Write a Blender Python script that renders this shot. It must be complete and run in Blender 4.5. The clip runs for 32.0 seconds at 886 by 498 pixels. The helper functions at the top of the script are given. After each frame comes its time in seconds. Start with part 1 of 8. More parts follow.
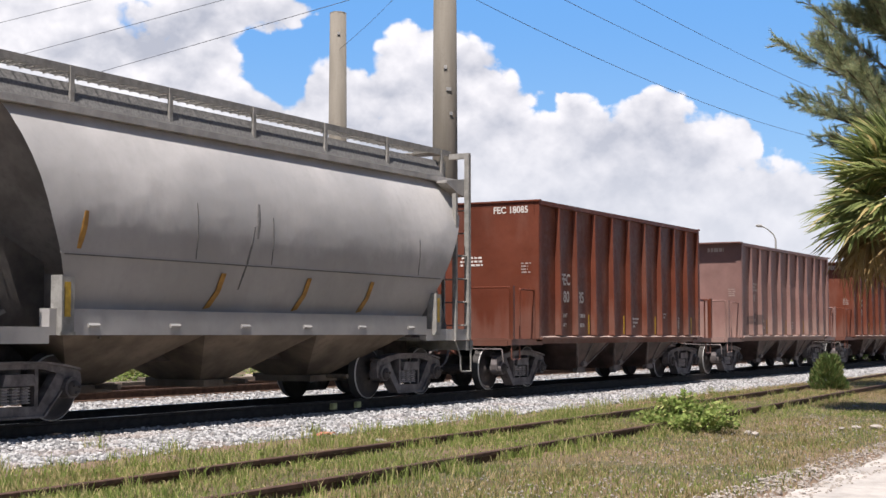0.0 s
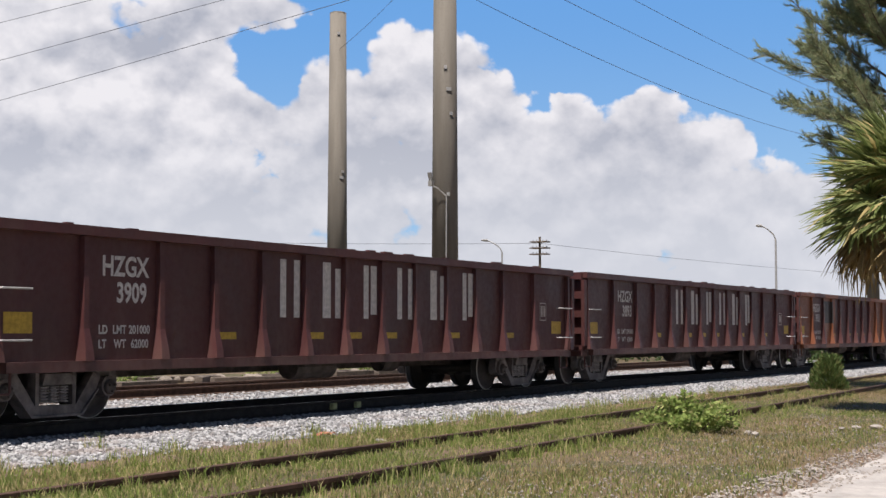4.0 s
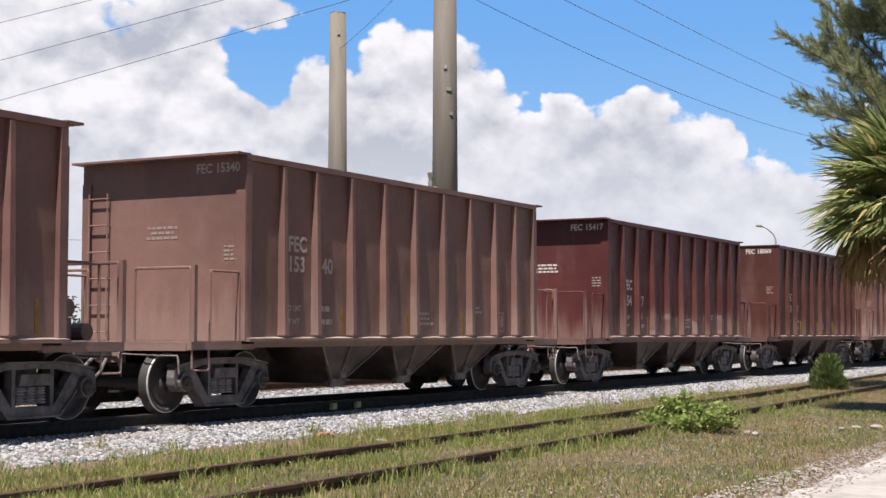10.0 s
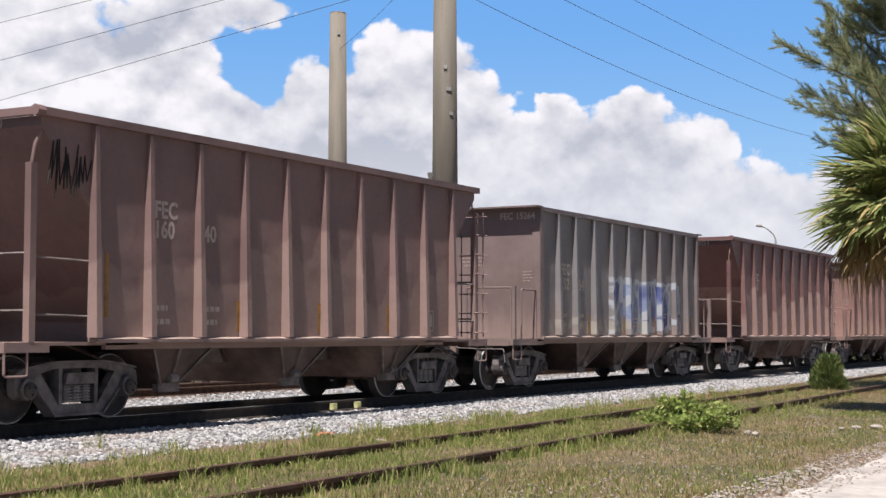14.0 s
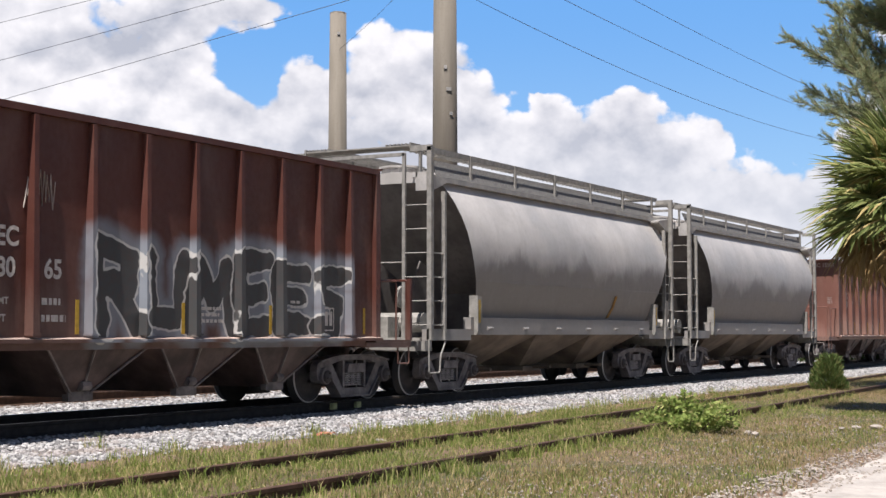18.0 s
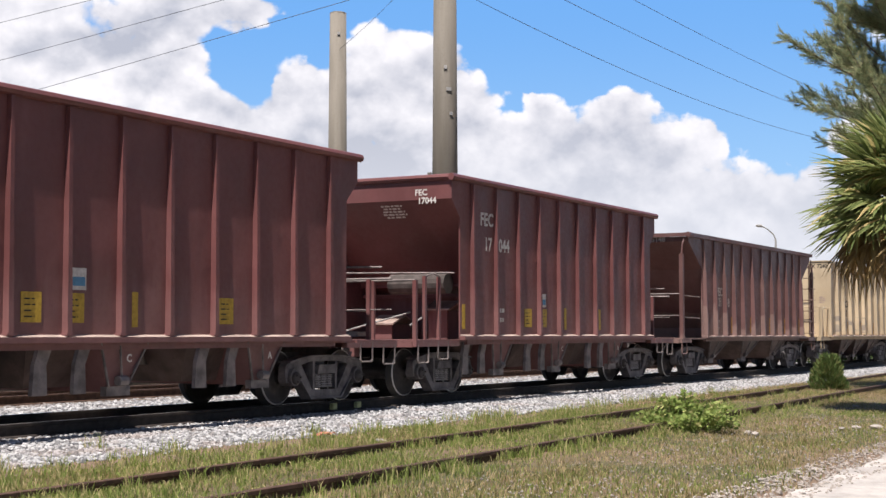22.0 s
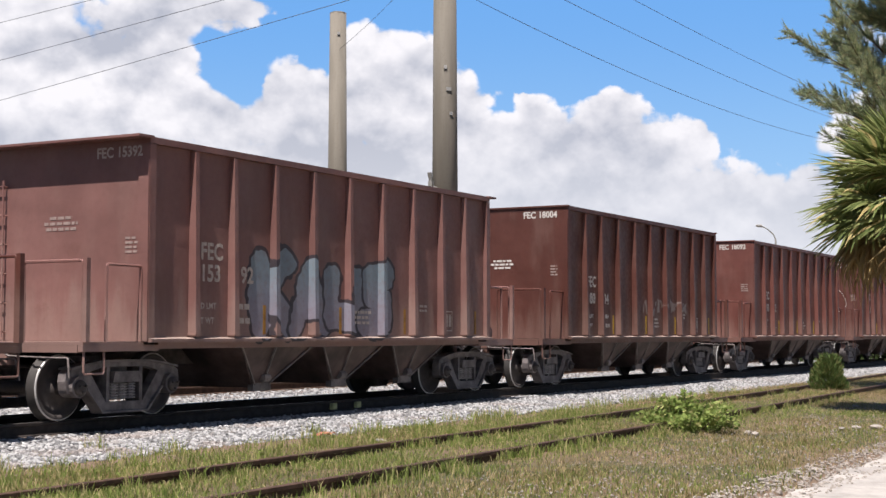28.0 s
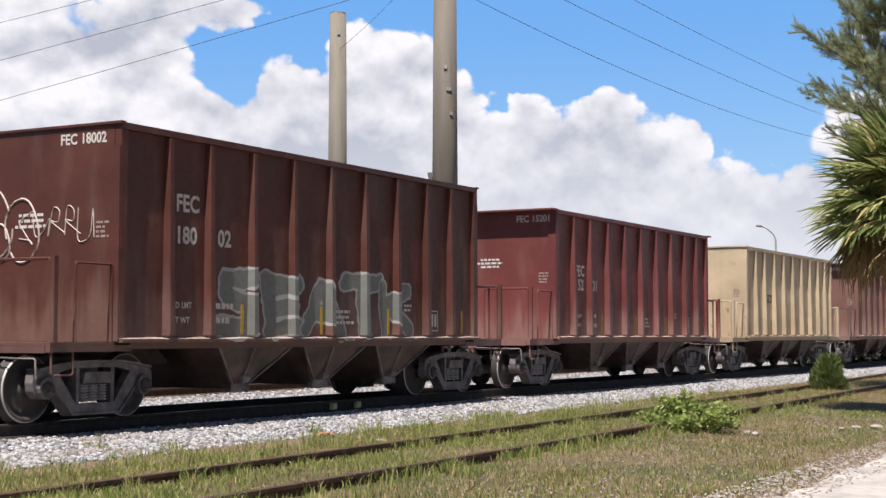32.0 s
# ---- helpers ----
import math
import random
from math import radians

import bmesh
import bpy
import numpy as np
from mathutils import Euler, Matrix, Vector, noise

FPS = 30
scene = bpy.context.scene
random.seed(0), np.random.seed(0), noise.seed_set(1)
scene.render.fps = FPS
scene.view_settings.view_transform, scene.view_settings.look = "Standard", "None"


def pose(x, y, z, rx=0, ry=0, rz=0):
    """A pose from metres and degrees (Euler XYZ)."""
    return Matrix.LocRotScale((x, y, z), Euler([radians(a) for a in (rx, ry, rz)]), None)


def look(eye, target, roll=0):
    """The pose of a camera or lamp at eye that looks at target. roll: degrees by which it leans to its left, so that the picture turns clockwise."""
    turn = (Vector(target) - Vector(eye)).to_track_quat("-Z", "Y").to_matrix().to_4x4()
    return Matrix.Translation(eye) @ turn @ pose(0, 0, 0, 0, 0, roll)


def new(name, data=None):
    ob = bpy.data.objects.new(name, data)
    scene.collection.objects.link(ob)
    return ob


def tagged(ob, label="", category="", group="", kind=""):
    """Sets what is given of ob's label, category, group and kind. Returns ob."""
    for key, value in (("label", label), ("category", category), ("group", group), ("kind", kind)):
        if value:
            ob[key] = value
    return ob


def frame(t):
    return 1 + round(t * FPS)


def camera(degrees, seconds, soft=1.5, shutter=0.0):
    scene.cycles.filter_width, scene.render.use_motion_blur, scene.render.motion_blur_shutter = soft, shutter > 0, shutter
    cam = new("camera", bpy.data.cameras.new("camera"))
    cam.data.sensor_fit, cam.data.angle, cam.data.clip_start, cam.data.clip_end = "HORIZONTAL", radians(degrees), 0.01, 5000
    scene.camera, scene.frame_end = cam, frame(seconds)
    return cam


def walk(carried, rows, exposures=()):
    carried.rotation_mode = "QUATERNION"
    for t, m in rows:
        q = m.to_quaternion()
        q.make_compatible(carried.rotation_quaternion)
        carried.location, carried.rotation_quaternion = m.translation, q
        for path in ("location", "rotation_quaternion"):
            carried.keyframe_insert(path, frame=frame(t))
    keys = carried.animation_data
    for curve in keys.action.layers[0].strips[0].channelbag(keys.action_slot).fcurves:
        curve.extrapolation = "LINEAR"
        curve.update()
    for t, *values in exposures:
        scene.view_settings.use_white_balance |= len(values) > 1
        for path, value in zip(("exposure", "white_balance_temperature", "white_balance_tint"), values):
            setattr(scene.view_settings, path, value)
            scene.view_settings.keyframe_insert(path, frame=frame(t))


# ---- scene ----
# ---- camera: a tripod beside the line, looking along it ----
cam = camera(33.99, 32.0, soft=1.5)
EYE = Vector((0.0, -13.955, 1.094))
AIM = Vector((math.cos(radians(29.107)) * math.cos(radians(3.355)), math.sin(radians(29.107)) * math.cos(radians(3.355)), math.sin(radians(3.355))))
walk(cam, [(0.0, look(EYE, EYE + AIM)), (32.0, look(EYE, EYE + AIM))],
     [(t, e, 6500, 14) for t, e in ((0.0, 0.66), (1.8, 0.56), (3.0, 0.42), (6.2, 0.42), (8.0, 0.60), (13.0, 0.58), (19.0, 0.66), (22.0, 0.68), (24.0, 0.50), (26.0, 0.58), (32.0, 0.62))])

# ---- daylight ----
SUN_DIR = Vector((-0.40, -0.066, 0.914)).normalized()
world = bpy.data.worlds.new("daylight")
scene.world = world
world.use_nodes = True
_bg = world.node_tree.nodes["Background"]
_sky = world.node_tree.nodes.new("ShaderNodeTexSky")
_sky.sky_type, _sky.sun_disc = "NISHITA", False
_sky.air_density, _sky.dust_density = 0.7, 0.5
_sky.sun_elevation = math.asin(SUN_DIR.z)
_sky.sun_rotation = math.atan2(SUN_DIR.x, SUN_DIR.y)
world.node_tree.links.new(_sky.outputs["Color"], _bg.inputs["Color"])
_bg.inputs["Strength"].default_value = 0.05
sun = new("sun", bpy.data.lights.new("sun", "SUN"))
sun.data.energy, sun.data.angle, sun.data.color = 5.0, radians(0.53), (1.0, 0.955, 0.89)
sun.matrix_world = look(SUN_DIR * 300, (0, 0, 0))


# ---- node helpers ----
class Net:
    def __init__(self, name):
        self.mat = bpy.data.materials.new(name)
        self.mat.use_nodes = True
        self.nt = self.mat.node_tree
        self.bsdf = self.nt.nodes["Principled BSDF"]
        self.out = self.nt.nodes["Material Output"]

    def node(self, kind, operation=None):
        n = self.nt.nodes.new(kind)
        if operation:
            n.operation = operation
        return n

    def put(self, socket, value):
        if isinstance(value, bpy.types.NodeSocket):
            self.nt.links.new(value, socket)
        elif value is not None:
            if socket.type == "RGBA" and len(value) == 3:
                value = (*value, 1.0)
            socket.default_value = value

    def coords(self, kind="Object"):
        return self.node("ShaderNodeTexCoord").outputs[kind]

    def xyz(self, vec):
        n = self.node("ShaderNodeSeparateXYZ")
        self.put(n.inputs[0], vec)
        return n.outputs

    def vec(self, x, y, z):
        n = self.node("ShaderNodeCombineXYZ")
        for i, v in enumerate((x, y, z)):
            self.put(n.inputs[i], v)
        return n.outputs[0]

    def mapped(self, vec, loc=(0, 0, 0), scale=(1, 1, 1)):
        n = self.node("ShaderNodeMapping")
        self.put(n.inputs[0], vec)
        n.inputs["Location"].default_value = loc
        n.inputs["Scale"].default_value = scale
        return n.outputs[0]

    def noise(self, vec, scale, detail=3.0, rough=0.55):
        n = self.node("ShaderNodeTexNoise")
        self.put(n.inputs["Vector"], vec)
        n.inputs["Scale"].default_value = scale
        n.inputs["Detail"].default_value = detail
        n.inputs["Roughness"].default_value = rough
        return n.outputs["Fac"]

    def voronoi(self, vec, scale, feature="F1", out="Distance"):
        n = self.node("ShaderNodeTexVoronoi")
        n.feature = feature
        self.put(n.inputs["Vector"], vec)
        n.inputs["Scale"].default_value = scale
        return n.outputs[out]

    def m(self, op, a, b=0.0, clamp=False):
        n = self.node("ShaderNodeMath", op)
        n.use_clamp = clamp
        self.put(n.inputs[0], a)
        self.put(n.inputs[1], b)
        return n.outputs[0]

    def step(self, v, lo, hi, a=0.0, b=1.0):
        n = self.node("ShaderNodeMapRange")
        n.interpolation_type = "SMOOTHSTEP"
        self.put(n.inputs[0], v)
        for i, x in zip((1, 2, 3, 4), (lo, hi, a, b)):
            n.inputs[i].default_value = x
        return n.outputs[0]

    def mix(self, fac, a, b, blend="MIX"):
        n = self.node("ShaderNodeMix")
        n.data_type, n.blend_type = "RGBA", blend
        self.put(n.inputs[0], fac)
        self.put(n.inputs[6], a)
        self.put(n.inputs[7], b)
        return n.outputs[2]

    def finish(self, color, rough=0.7, metal=0.0, bump=None, strength=0.3, dist=0.02, spec=0.35):
        self.put(self.bsdf.inputs["Base Color"], color)
        self.put(self.bsdf.inputs["Roughness"], rough)
        self.put(self.bsdf.inputs["Metallic"], metal)
        self.bsdf.inputs["Specular IOR Level"].default_value = spec
        if bump is not None:
            b = self.node("ShaderNodeBump")
            b.inputs["Strength"].default_value, b.inputs["Distance"].default_value = strength, dist
            self.put(b.inputs["Height"], bump)
            self.nt.links.new(b.outputs[0], self.bsdf.inputs["Normal"])
        return self.mat


def island(net):
    return net.node("ShaderNodeNewGeometry").outputs["Random Per Island"]


def each(net):
    return net.node("ShaderNodeObjectInfo").outputs["Random"]


def tint(c, k):
    return tuple(min(1.0, x * k) for x in c)


# ---- materials ----
STROKES = {
    "R": ((0.15, 0, 0.15, 1), (0.15, 1, 0.75, 0.88), (0.75, 0.88, 0.70, 0.56), (0.70, 0.56, 0.2, 0.5), (0.45, 0.5, 0.88, 0)),
    "A": ((0.08, 0, 0.45, 1), (0.45, 1, 0.90, 0), (0.25, 0.36, 0.72, 0.36)),
    "D": ((0.15, 0, 0.15, 1), (0.15, 1, 0.78, 0.78), (0.78, 0.78, 0.78, 0.2), (0.78, 0.2, 0.15, 0)),
    "S": ((0.82, 0.95, 0.25, 0.86), (0.25, 0.86, 0.30, 0.55), (0.30, 0.55, 0.75, 0.45), (0.75, 0.45, 0.70, 0.05), (0.70, 0.05, 0.12, 0.04)),
    "K": ((0.15, 0, 0.15, 1), (0.82, 1, 0.2, 0.5), (0.3, 0.55, 0.88, 0)),
    "I": ((0.5, 0, 0.5, 1),),
    "M": ((0.05, 0, 0.2, 1), (0.2, 1, 0.5, 0.4), (0.5, 0.4, 0.8, 1), (0.8, 1, 0.95, 0)),
    "U": ((0.15, 1, 0.15, 0.15), (0.15, 0.15, 0.8, 0.1), (0.8, 0.1, 0.85, 1)),
    "E": ((0.15, 0, 0.15, 1), (0.15, 0.95, 0.85, 0.95), (0.15, 0.5, 0.72, 0.5), (0.15, 0.04, 0.85, 0.04)),
    "T": ((0.0, 0.95, 1, 0.95), (0.5, 0.95, 0.5, 0)),
}


def letters_over(n, co, x, z, grain, base, col, box_, letters, fill, line, wide, outline=0.04, halo=None, amt=0.92, slant=0.0):
    """Big sprayed shapes laid over ribs and sheets alike: halo, outline and fill, one shape after another."""
    x0, x1, z0, z1 = box_
    wob = n.m("MULTIPLY", n.m("SUBTRACT", n.noise(co, 1.7, 3), 0.5), 0.42)
    px = n.m("ADD", n.m("ADD", x, wob), n.m("MULTIPLY", n.m("SUBTRACT", z, z0), -slant))
    pz = n.m("ADD", z, n.m("MULTIPLY", wob, -0.7))
    p = n.vec(px, 0.0, pz)
    pitch = (x1 - x0) / len(letters)
    fields = []
    for k, ch in enumerate(letters):
        best = None
        lift = 0.10 * math.sin(2.3 * k + 1.0)
        for a0, b0, a1, b1 in STROKES[ch]:
            ax, bx = x0 + pitch * (k + 1.04 * a0), x0 + pitch * (k + 1.04 * a1)
            az, bz = (z0 + wide + (z1 - z0 + lift - 2 * wide) * q for q in (b0, b1))
            ba = Vector((bx - ax, 0, bz - az))
            pa = n.node("ShaderNodeVectorMath", "SUBTRACT")
            n.put(pa.inputs[0], p)
            pa.inputs[1].default_value = (ax, 0, az)
            dot = n.node("ShaderNodeVectorMath", "DOT_PRODUCT")
            n.put(dot.inputs[0], pa.outputs[0])
            dot.inputs[1].default_value = tuple(ba / ba.length_squared)
            h = n.m("ADD", dot.outputs["Value"], 0.0, True)
            off = n.node("ShaderNodeVectorMath", "MULTIPLY_ADD")
            n.put(off.inputs[0], n.vec(h, h, h))
            off.inputs[1].default_value = tuple(-ba)
            n.put(off.inputs[2], pa.outputs[0])
            ln = n.node("ShaderNodeVectorMath", "LENGTH")
            n.put(ln.inputs[0], off.outputs[0])
            best = ln.outputs["Value"] if best is None else n.m("MINIMUM", best, ln.outputs["Value"])
        fields.append(best)
    if halo:
        for f in fields:
            col = n.mix(n.m("MULTIPLY", n.step(f, wide + 0.26, wide + 0.06), amt * 0.8), col, halo)
    tone = n.mix(n.step(z, z0 + 0.25 * (z1 - z0), z1 - 0.1 * (z1 - z0)), fill[0], fill[1])
    tone = n.mix(n.m("MULTIPLY", n.step(grain, 0.4, 0.75), 0.3), tone, tint(base, 1.0))
    for f in fields:
        col = n.mix(n.m("MULTIPLY", n.step(f, wide + outline + 0.012, wide + outline), amt), col, line)
        col = n.mix(n.m("MULTIPLY", n.step(f, wide, wide - 0.012), amt), col, tone)
    return col


def paint(name, base, seed=0.0, dust=(0.36, 0.27, 0.23), dust_shading_top=1.55, dust_shading_amt=0.45, streak=0.35, rust=0.15, patches=None, graffiti=(), panel=None, piece=None, blotch=0.0):
    """Weathered freight-car paint in the car's own coordinates: fading, streaks, dust thrown up from the track, sun and
    shade put into the colour low down, rust, sprayed tags.
    """
    n = Net(name)
    co = n.coords()
    x, y, z = n.xyz(co)
    shifted = n.mapped(co, (seed * 7.3, seed * 3.1, seed * 1.7))
    big = n.noise(shifted, 0.55, 4)
    grain = n.noise(shifted, 11.0, 5, 0.65)
    runs = n.noise(n.mapped(co, (seed * 5.0, seed, 0.2), (3.2, 3.2, 0.35)), 1.0, 5, 0.6)
    col = n.mix(n.step(big, 0.35, 0.68), tint(base, 0.86), tint(base, 1.16))
    col = n.mix(n.m("MULTIPLY", n.step(runs, 0.50, 0.80), streak * 0.55), col, tint(base, 0.62))
    pale = tuple(0.55 * b + 0.45 * d for b, d in zip(base, dust))
    col = n.mix(n.m("MULTIPLY", n.step(n.noise(n.mapped(co, (seed * 2.0, 4.0, seed), (2.2, 2.2, 0.6)), 1.0, 4), 0.48, 0.76), streak * 0.8), col, pale)
    if patches:
        for px0, px1, pz0, pz1, pc in patches:
            wob = n.m("MULTIPLY", n.m("SUBTRACT", n.noise(shifted, 3.0, 3), 0.5), 0.12)
            ins = n.m("MINIMUM", n.m("MINIMUM", n.m("SUBTRACT", x, px0), n.m("SUBTRACT", px1, x)), n.m("MINIMUM", n.m("SUBTRACT", z, pz0), n.m("SUBTRACT", pz1, z)))
            col = n.mix(n.step(n.m("ADD", ins, wob), 0.0, 0.02), col, pc)
    edge = n.m("ADD", n.m("SUBTRACT", dust_shading_top, z), n.m("MULTIPLY", n.m("SUBTRACT", runs, 0.5), 2.2))
    film = n.m("MULTIPLY", n.step(edge, -0.25, 0.45), dust_shading_amt)
    if blotch:
        # ragged film of the rounded sides: stain with underside shade painted in
        edge = n.m("ADD", n.m("SUBTRACT", dust_shading_top, z), n.m("MULTIPLY", n.m("SUBTRACT", n.noise(n.mapped(shifted, (0, 0, 0), (0.9, 0.9, 0.6)), 0.9, 6, 0.6), 0.5), blotch))
        film = n.m("MULTIPLY", n.step(edge, -0.12, 0.22), dust_shading_amt)
    if panel:
        # grazing sun painted pale, to a different height on each panel between the ribs
        start, pitch = panel
        u = n.m("DIVIDE", n.m("SUBTRACT", x, start), pitch)
        cell = n.node("ShaderNodeTexWhiteNoise")
        cell.noise_dimensions = "1D"
        n.put(cell.inputs["W"], n.m("ADD", n.m("FLOOR", u), seed))
        sag = n.m("SINE", n.m("MULTIPLY", n.m("FRACT", u), math.pi))
        edge = n.m("ADD", n.m("SUBTRACT", dust_shading_top, z), n.m("SUBTRACT", n.m("MULTIPLY", cell.outputs["Value"], 0.75), n.m("MULTIPLY", sag, 0.45)))
        edge = n.m("ADD", edge, n.m("MULTIPLY", n.m("SUBTRACT", n.noise(shifted, 1.4, 4), 0.5), 1.0))
        film = n.m("MULTIPLY", n.step(edge, -0.06, 0.08), dust_shading_amt)
    col = n.mix(film, col, dust)
    col = n.mix(n.m("MULTIPLY", n.step(grain, 0.45, 0.75), 0.16), col, tint(base, 0.66))
    spots = n.m("MULTIPLY", n.step(n.noise(shifted, 2.6, 6, 0.7), 0.62, 0.7), rust)
    col = n.mix(spots, col, (0.10, 0.035, 0.016))
    on_side = n.step(n.m("ABSOLUTE", y), 1.44, 1.455)
    for g in graffiti:
        wob = n.m("MULTIPLY", n.m("SUBTRACT", n.noise(n.mapped(co, (g["seed"], 0, 0), (1, 0, 1)), 2.2, 3), 0.5), 0.55)
        gx0, gx1, gz0, gz1 = g["box"]
        ins = n.m("MINIMUM", n.m("MINIMUM", n.m("SUBTRACT", x, gx0), n.m("SUBTRACT", gx1, x)), n.m("MINIMUM", n.m("SUBTRACT", z, gz0), n.m("SUBTRACT", gz1, z)))
        ins = n.m("ADD", ins, wob)
        inside = n.m("MULTIPLY", n.step(ins, 0.10, 0.13), on_side)
        rim = n.m("MULTIPLY", inside, n.step(ins, 0.24, 0.19))
        gv = n.mapped(co, (g["seed"] * 3.7, 0, g["seed"]), (1.0 / g["cell"], 0, 0.42 / g["cell"]))
        warp = n.node("ShaderNodeTexNoise")
        n.put(warp.inputs["Vector"], gv)
        warp.inputs["Scale"].default_value = 2.3
        mv = n.node("ShaderNodeVectorMath", "MULTIPLY_ADD")
        n.put(mv.inputs[0], warp.outputs["Color"])
        mv.inputs[1].default_value = (0.55, 0.0, 0.55)
        n.put(mv.inputs[2], gv)
        edge = n.voronoi(mv.outputs[0], 1.0, "DISTANCE_TO_EDGE")
        line = n.step(edge, g.get("line_w", 0.07) + 0.03, g.get("line_w", 0.07))
        fill = n.mix(n.step(n.noise(n.mapped(co, (g["seed"], 1, 2)), 1.6, 2), 0.38, 0.62), g["fill"][0], g["fill"][1])
        fill = n.mix(n.m("MULTIPLY", n.step(grain, 0.35, 0.7), 0.35), fill, tint(base, 1.0))
        paintc = n.mix(n.m("MAXIMUM", line, rim), fill, g["line"])
        gaps = n.step(n.voronoi(mv.outputs[0], 1.0, "F1", "Distance"), g.get("gap_at", 0.95), g.get("gap_at", 0.95) - 0.08)
        col = n.mix(n.m("MULTIPLY", n.m("MULTIPLY", inside, n.m("MAXIMUM", gaps, line)), g.get("amt", 0.9)), col, paintc)
    if piece:
        col = n.mix(on_side, col, letters_over(n, co, x, z, grain, base, col, **piece))
    dents = n.m("ADD", n.m("MULTIPLY", n.noise(shifted, 1.3, 2), 1.0), n.m("MULTIPLY", grain, 0.06))
    return n.finish(col, n.step(n.m("ADD", n.m("MULTIPLY", grain, 0.5), n.m("MULTIPLY", big, 0.5)), 0.35, 0.65, 0.42, 0.66), 0.0, dents, 0.5, 0.06, 0.4)


def plain(name, base, rough=0.7, metal=0.0, var=0.25, scale=6.0, bump=0.2, dist=0.01, spec=0.35, random_amt=0.0):
    n = Net(name)
    co = n.coords()
    a, b = n.noise(co, scale, 5), n.noise(co, scale * 7.0, 4)
    col = n.mix(n.step(a, 0.3, 0.7), tint(base, 1 - var), tint(base, 1 + var))
    col = n.mix(n.m("MULTIPLY", n.step(b, 0.45, 0.75), 0.35), col, tint(base, 0.55))
    if random_amt:
        col = n.mix(n.m("MULTIPLY", each(n), random_amt), col, tint(base, 0.45))
    return n.finish(col, rough, metal, b, bump, dist, spec)


def wheel_steel():
    """Grimy plate, darker tread, a thin bright line where the rim is worn."""
    n = Net("wheel_steel")
    co = n.coords()
    x, y, z = n.xyz(co)
    r = n.m("SQRT", n.m("ADD", n.m("MULTIPLY", x, x), n.m("MULTIPLY", z, z)))
    tread = n.step(r, 0.405, 0.412)
    line = n.m("MULTIPLY", n.step(r, 0.398, 0.404), n.step(n.m("ABSOLUTE", y), 0.790, 0.796))
    g = n.noise(co, 14.0, 5)
    col = n.mix(g, (0.045, 0.038, 0.036), (0.105, 0.088, 0.082))
    col = n.mix(tread, col, (0.060, 0.055, 0.052))
    col = n.mix(line, col, (0.60, 0.58, 0.56))
    return n.finish(col, n.mix(line, (0.7, 0.7, 0.7), (0.45, 0.45, 0.45)), n.m("MULTIPLY", tread, 0.3), g, 0.2, 0.01)


def ballast_mat(name, stones=False):
    n = Net(name)
    co = n.coords()
    if stones:
        r = island(n)
        col = n.mix(r, (0.115, 0.114, 0.115), (0.50, 0.495, 0.49))
        col = n.mix(n.m("MULTIPLY", n.step(n.noise(co, 0.9, 4), 0.5, 0.7), 0.4), col, (0.30, 0.215, 0.17))
        return n.finish(col, 0.9, 0, n.noise(co, 60.0, 3), 0.3, 0.005)
    v = n.node("ShaderNodeTexVoronoi")
    n.put(v.inputs["Vector"], co)
    v.inputs["Scale"].default_value = 19.0
    lum = n.xyz(v.outputs["Color"])[0]
    col = n.mix(lum, (0.12, 0.119, 0.12), (0.45, 0.445, 0.44))
    col = n.mix(n.step(v.outputs["Distance"], 0.42, 0.7), col, (0.07, 0.065, 0.06))
    col = n.mix(n.m("MULTIPLY", n.step(n.noise(co, 0.8, 5), 0.52, 0.7), 0.45), col, (0.28, 0.20, 0.155))
    return n.finish(col, 0.92, 0, n.m("SUBTRACT", 1.0, v.outputs["Distance"]), 1.0, 0.03)


def ground_mat():
    """Worn turf: green and straw patches, bare pinkish soil along the ballast toe and beside the pavement."""
    n = Net("turf")
    co = n.coords()
    x, y, z = n.xyz(co)
    a, b, c = n.noise(co, 0.35, 5), n.noise(co, 2.6, 6, 0.65), n.noise(co, 28.0, 4)
    col = n.mix(n.step(a, 0.4, 0.62), (0.082, 0.080, 0.032), (0.175, 0.122, 0.070))
    col = n.mix(n.step(b, 0.48, 0.66), col, (0.225, 0.150, 0.098))
    wob = n.m("MULTIPLY", n.m("SUBTRACT", b, 0.5), 1.6)
    toe = n.step(n.m("ADD", n.m("ABSOLUTE", n.m("ADD", y, 3.45)), wob), 0.55, 0.15)
    col = n.mix(n.m("MULTIPLY", toe, 0.7), col, (0.25, 0.165, 0.125))
    verge = n.step(n.m("ADD", n.m("ADD", n.m("SUBTRACT", y, n.m("MULTIPLY", x, 0.035)), 10.80), wob), 0.30, 0.0)
    col = n.mix(n.m("MULTIPLY", verge, 0.8), col, (0.25, 0.165, 0.115))
    col = n.mix(n.m("MULTIPLY", n.step(c, 0.38, 0.66), 0.6), col, (0.045, 0.040, 0.022))
    return n.finish(col, 0.95, 0, n.m("ADD", b, n.m("MULTIPLY", c, 0.5)), 0.7, 0.05)


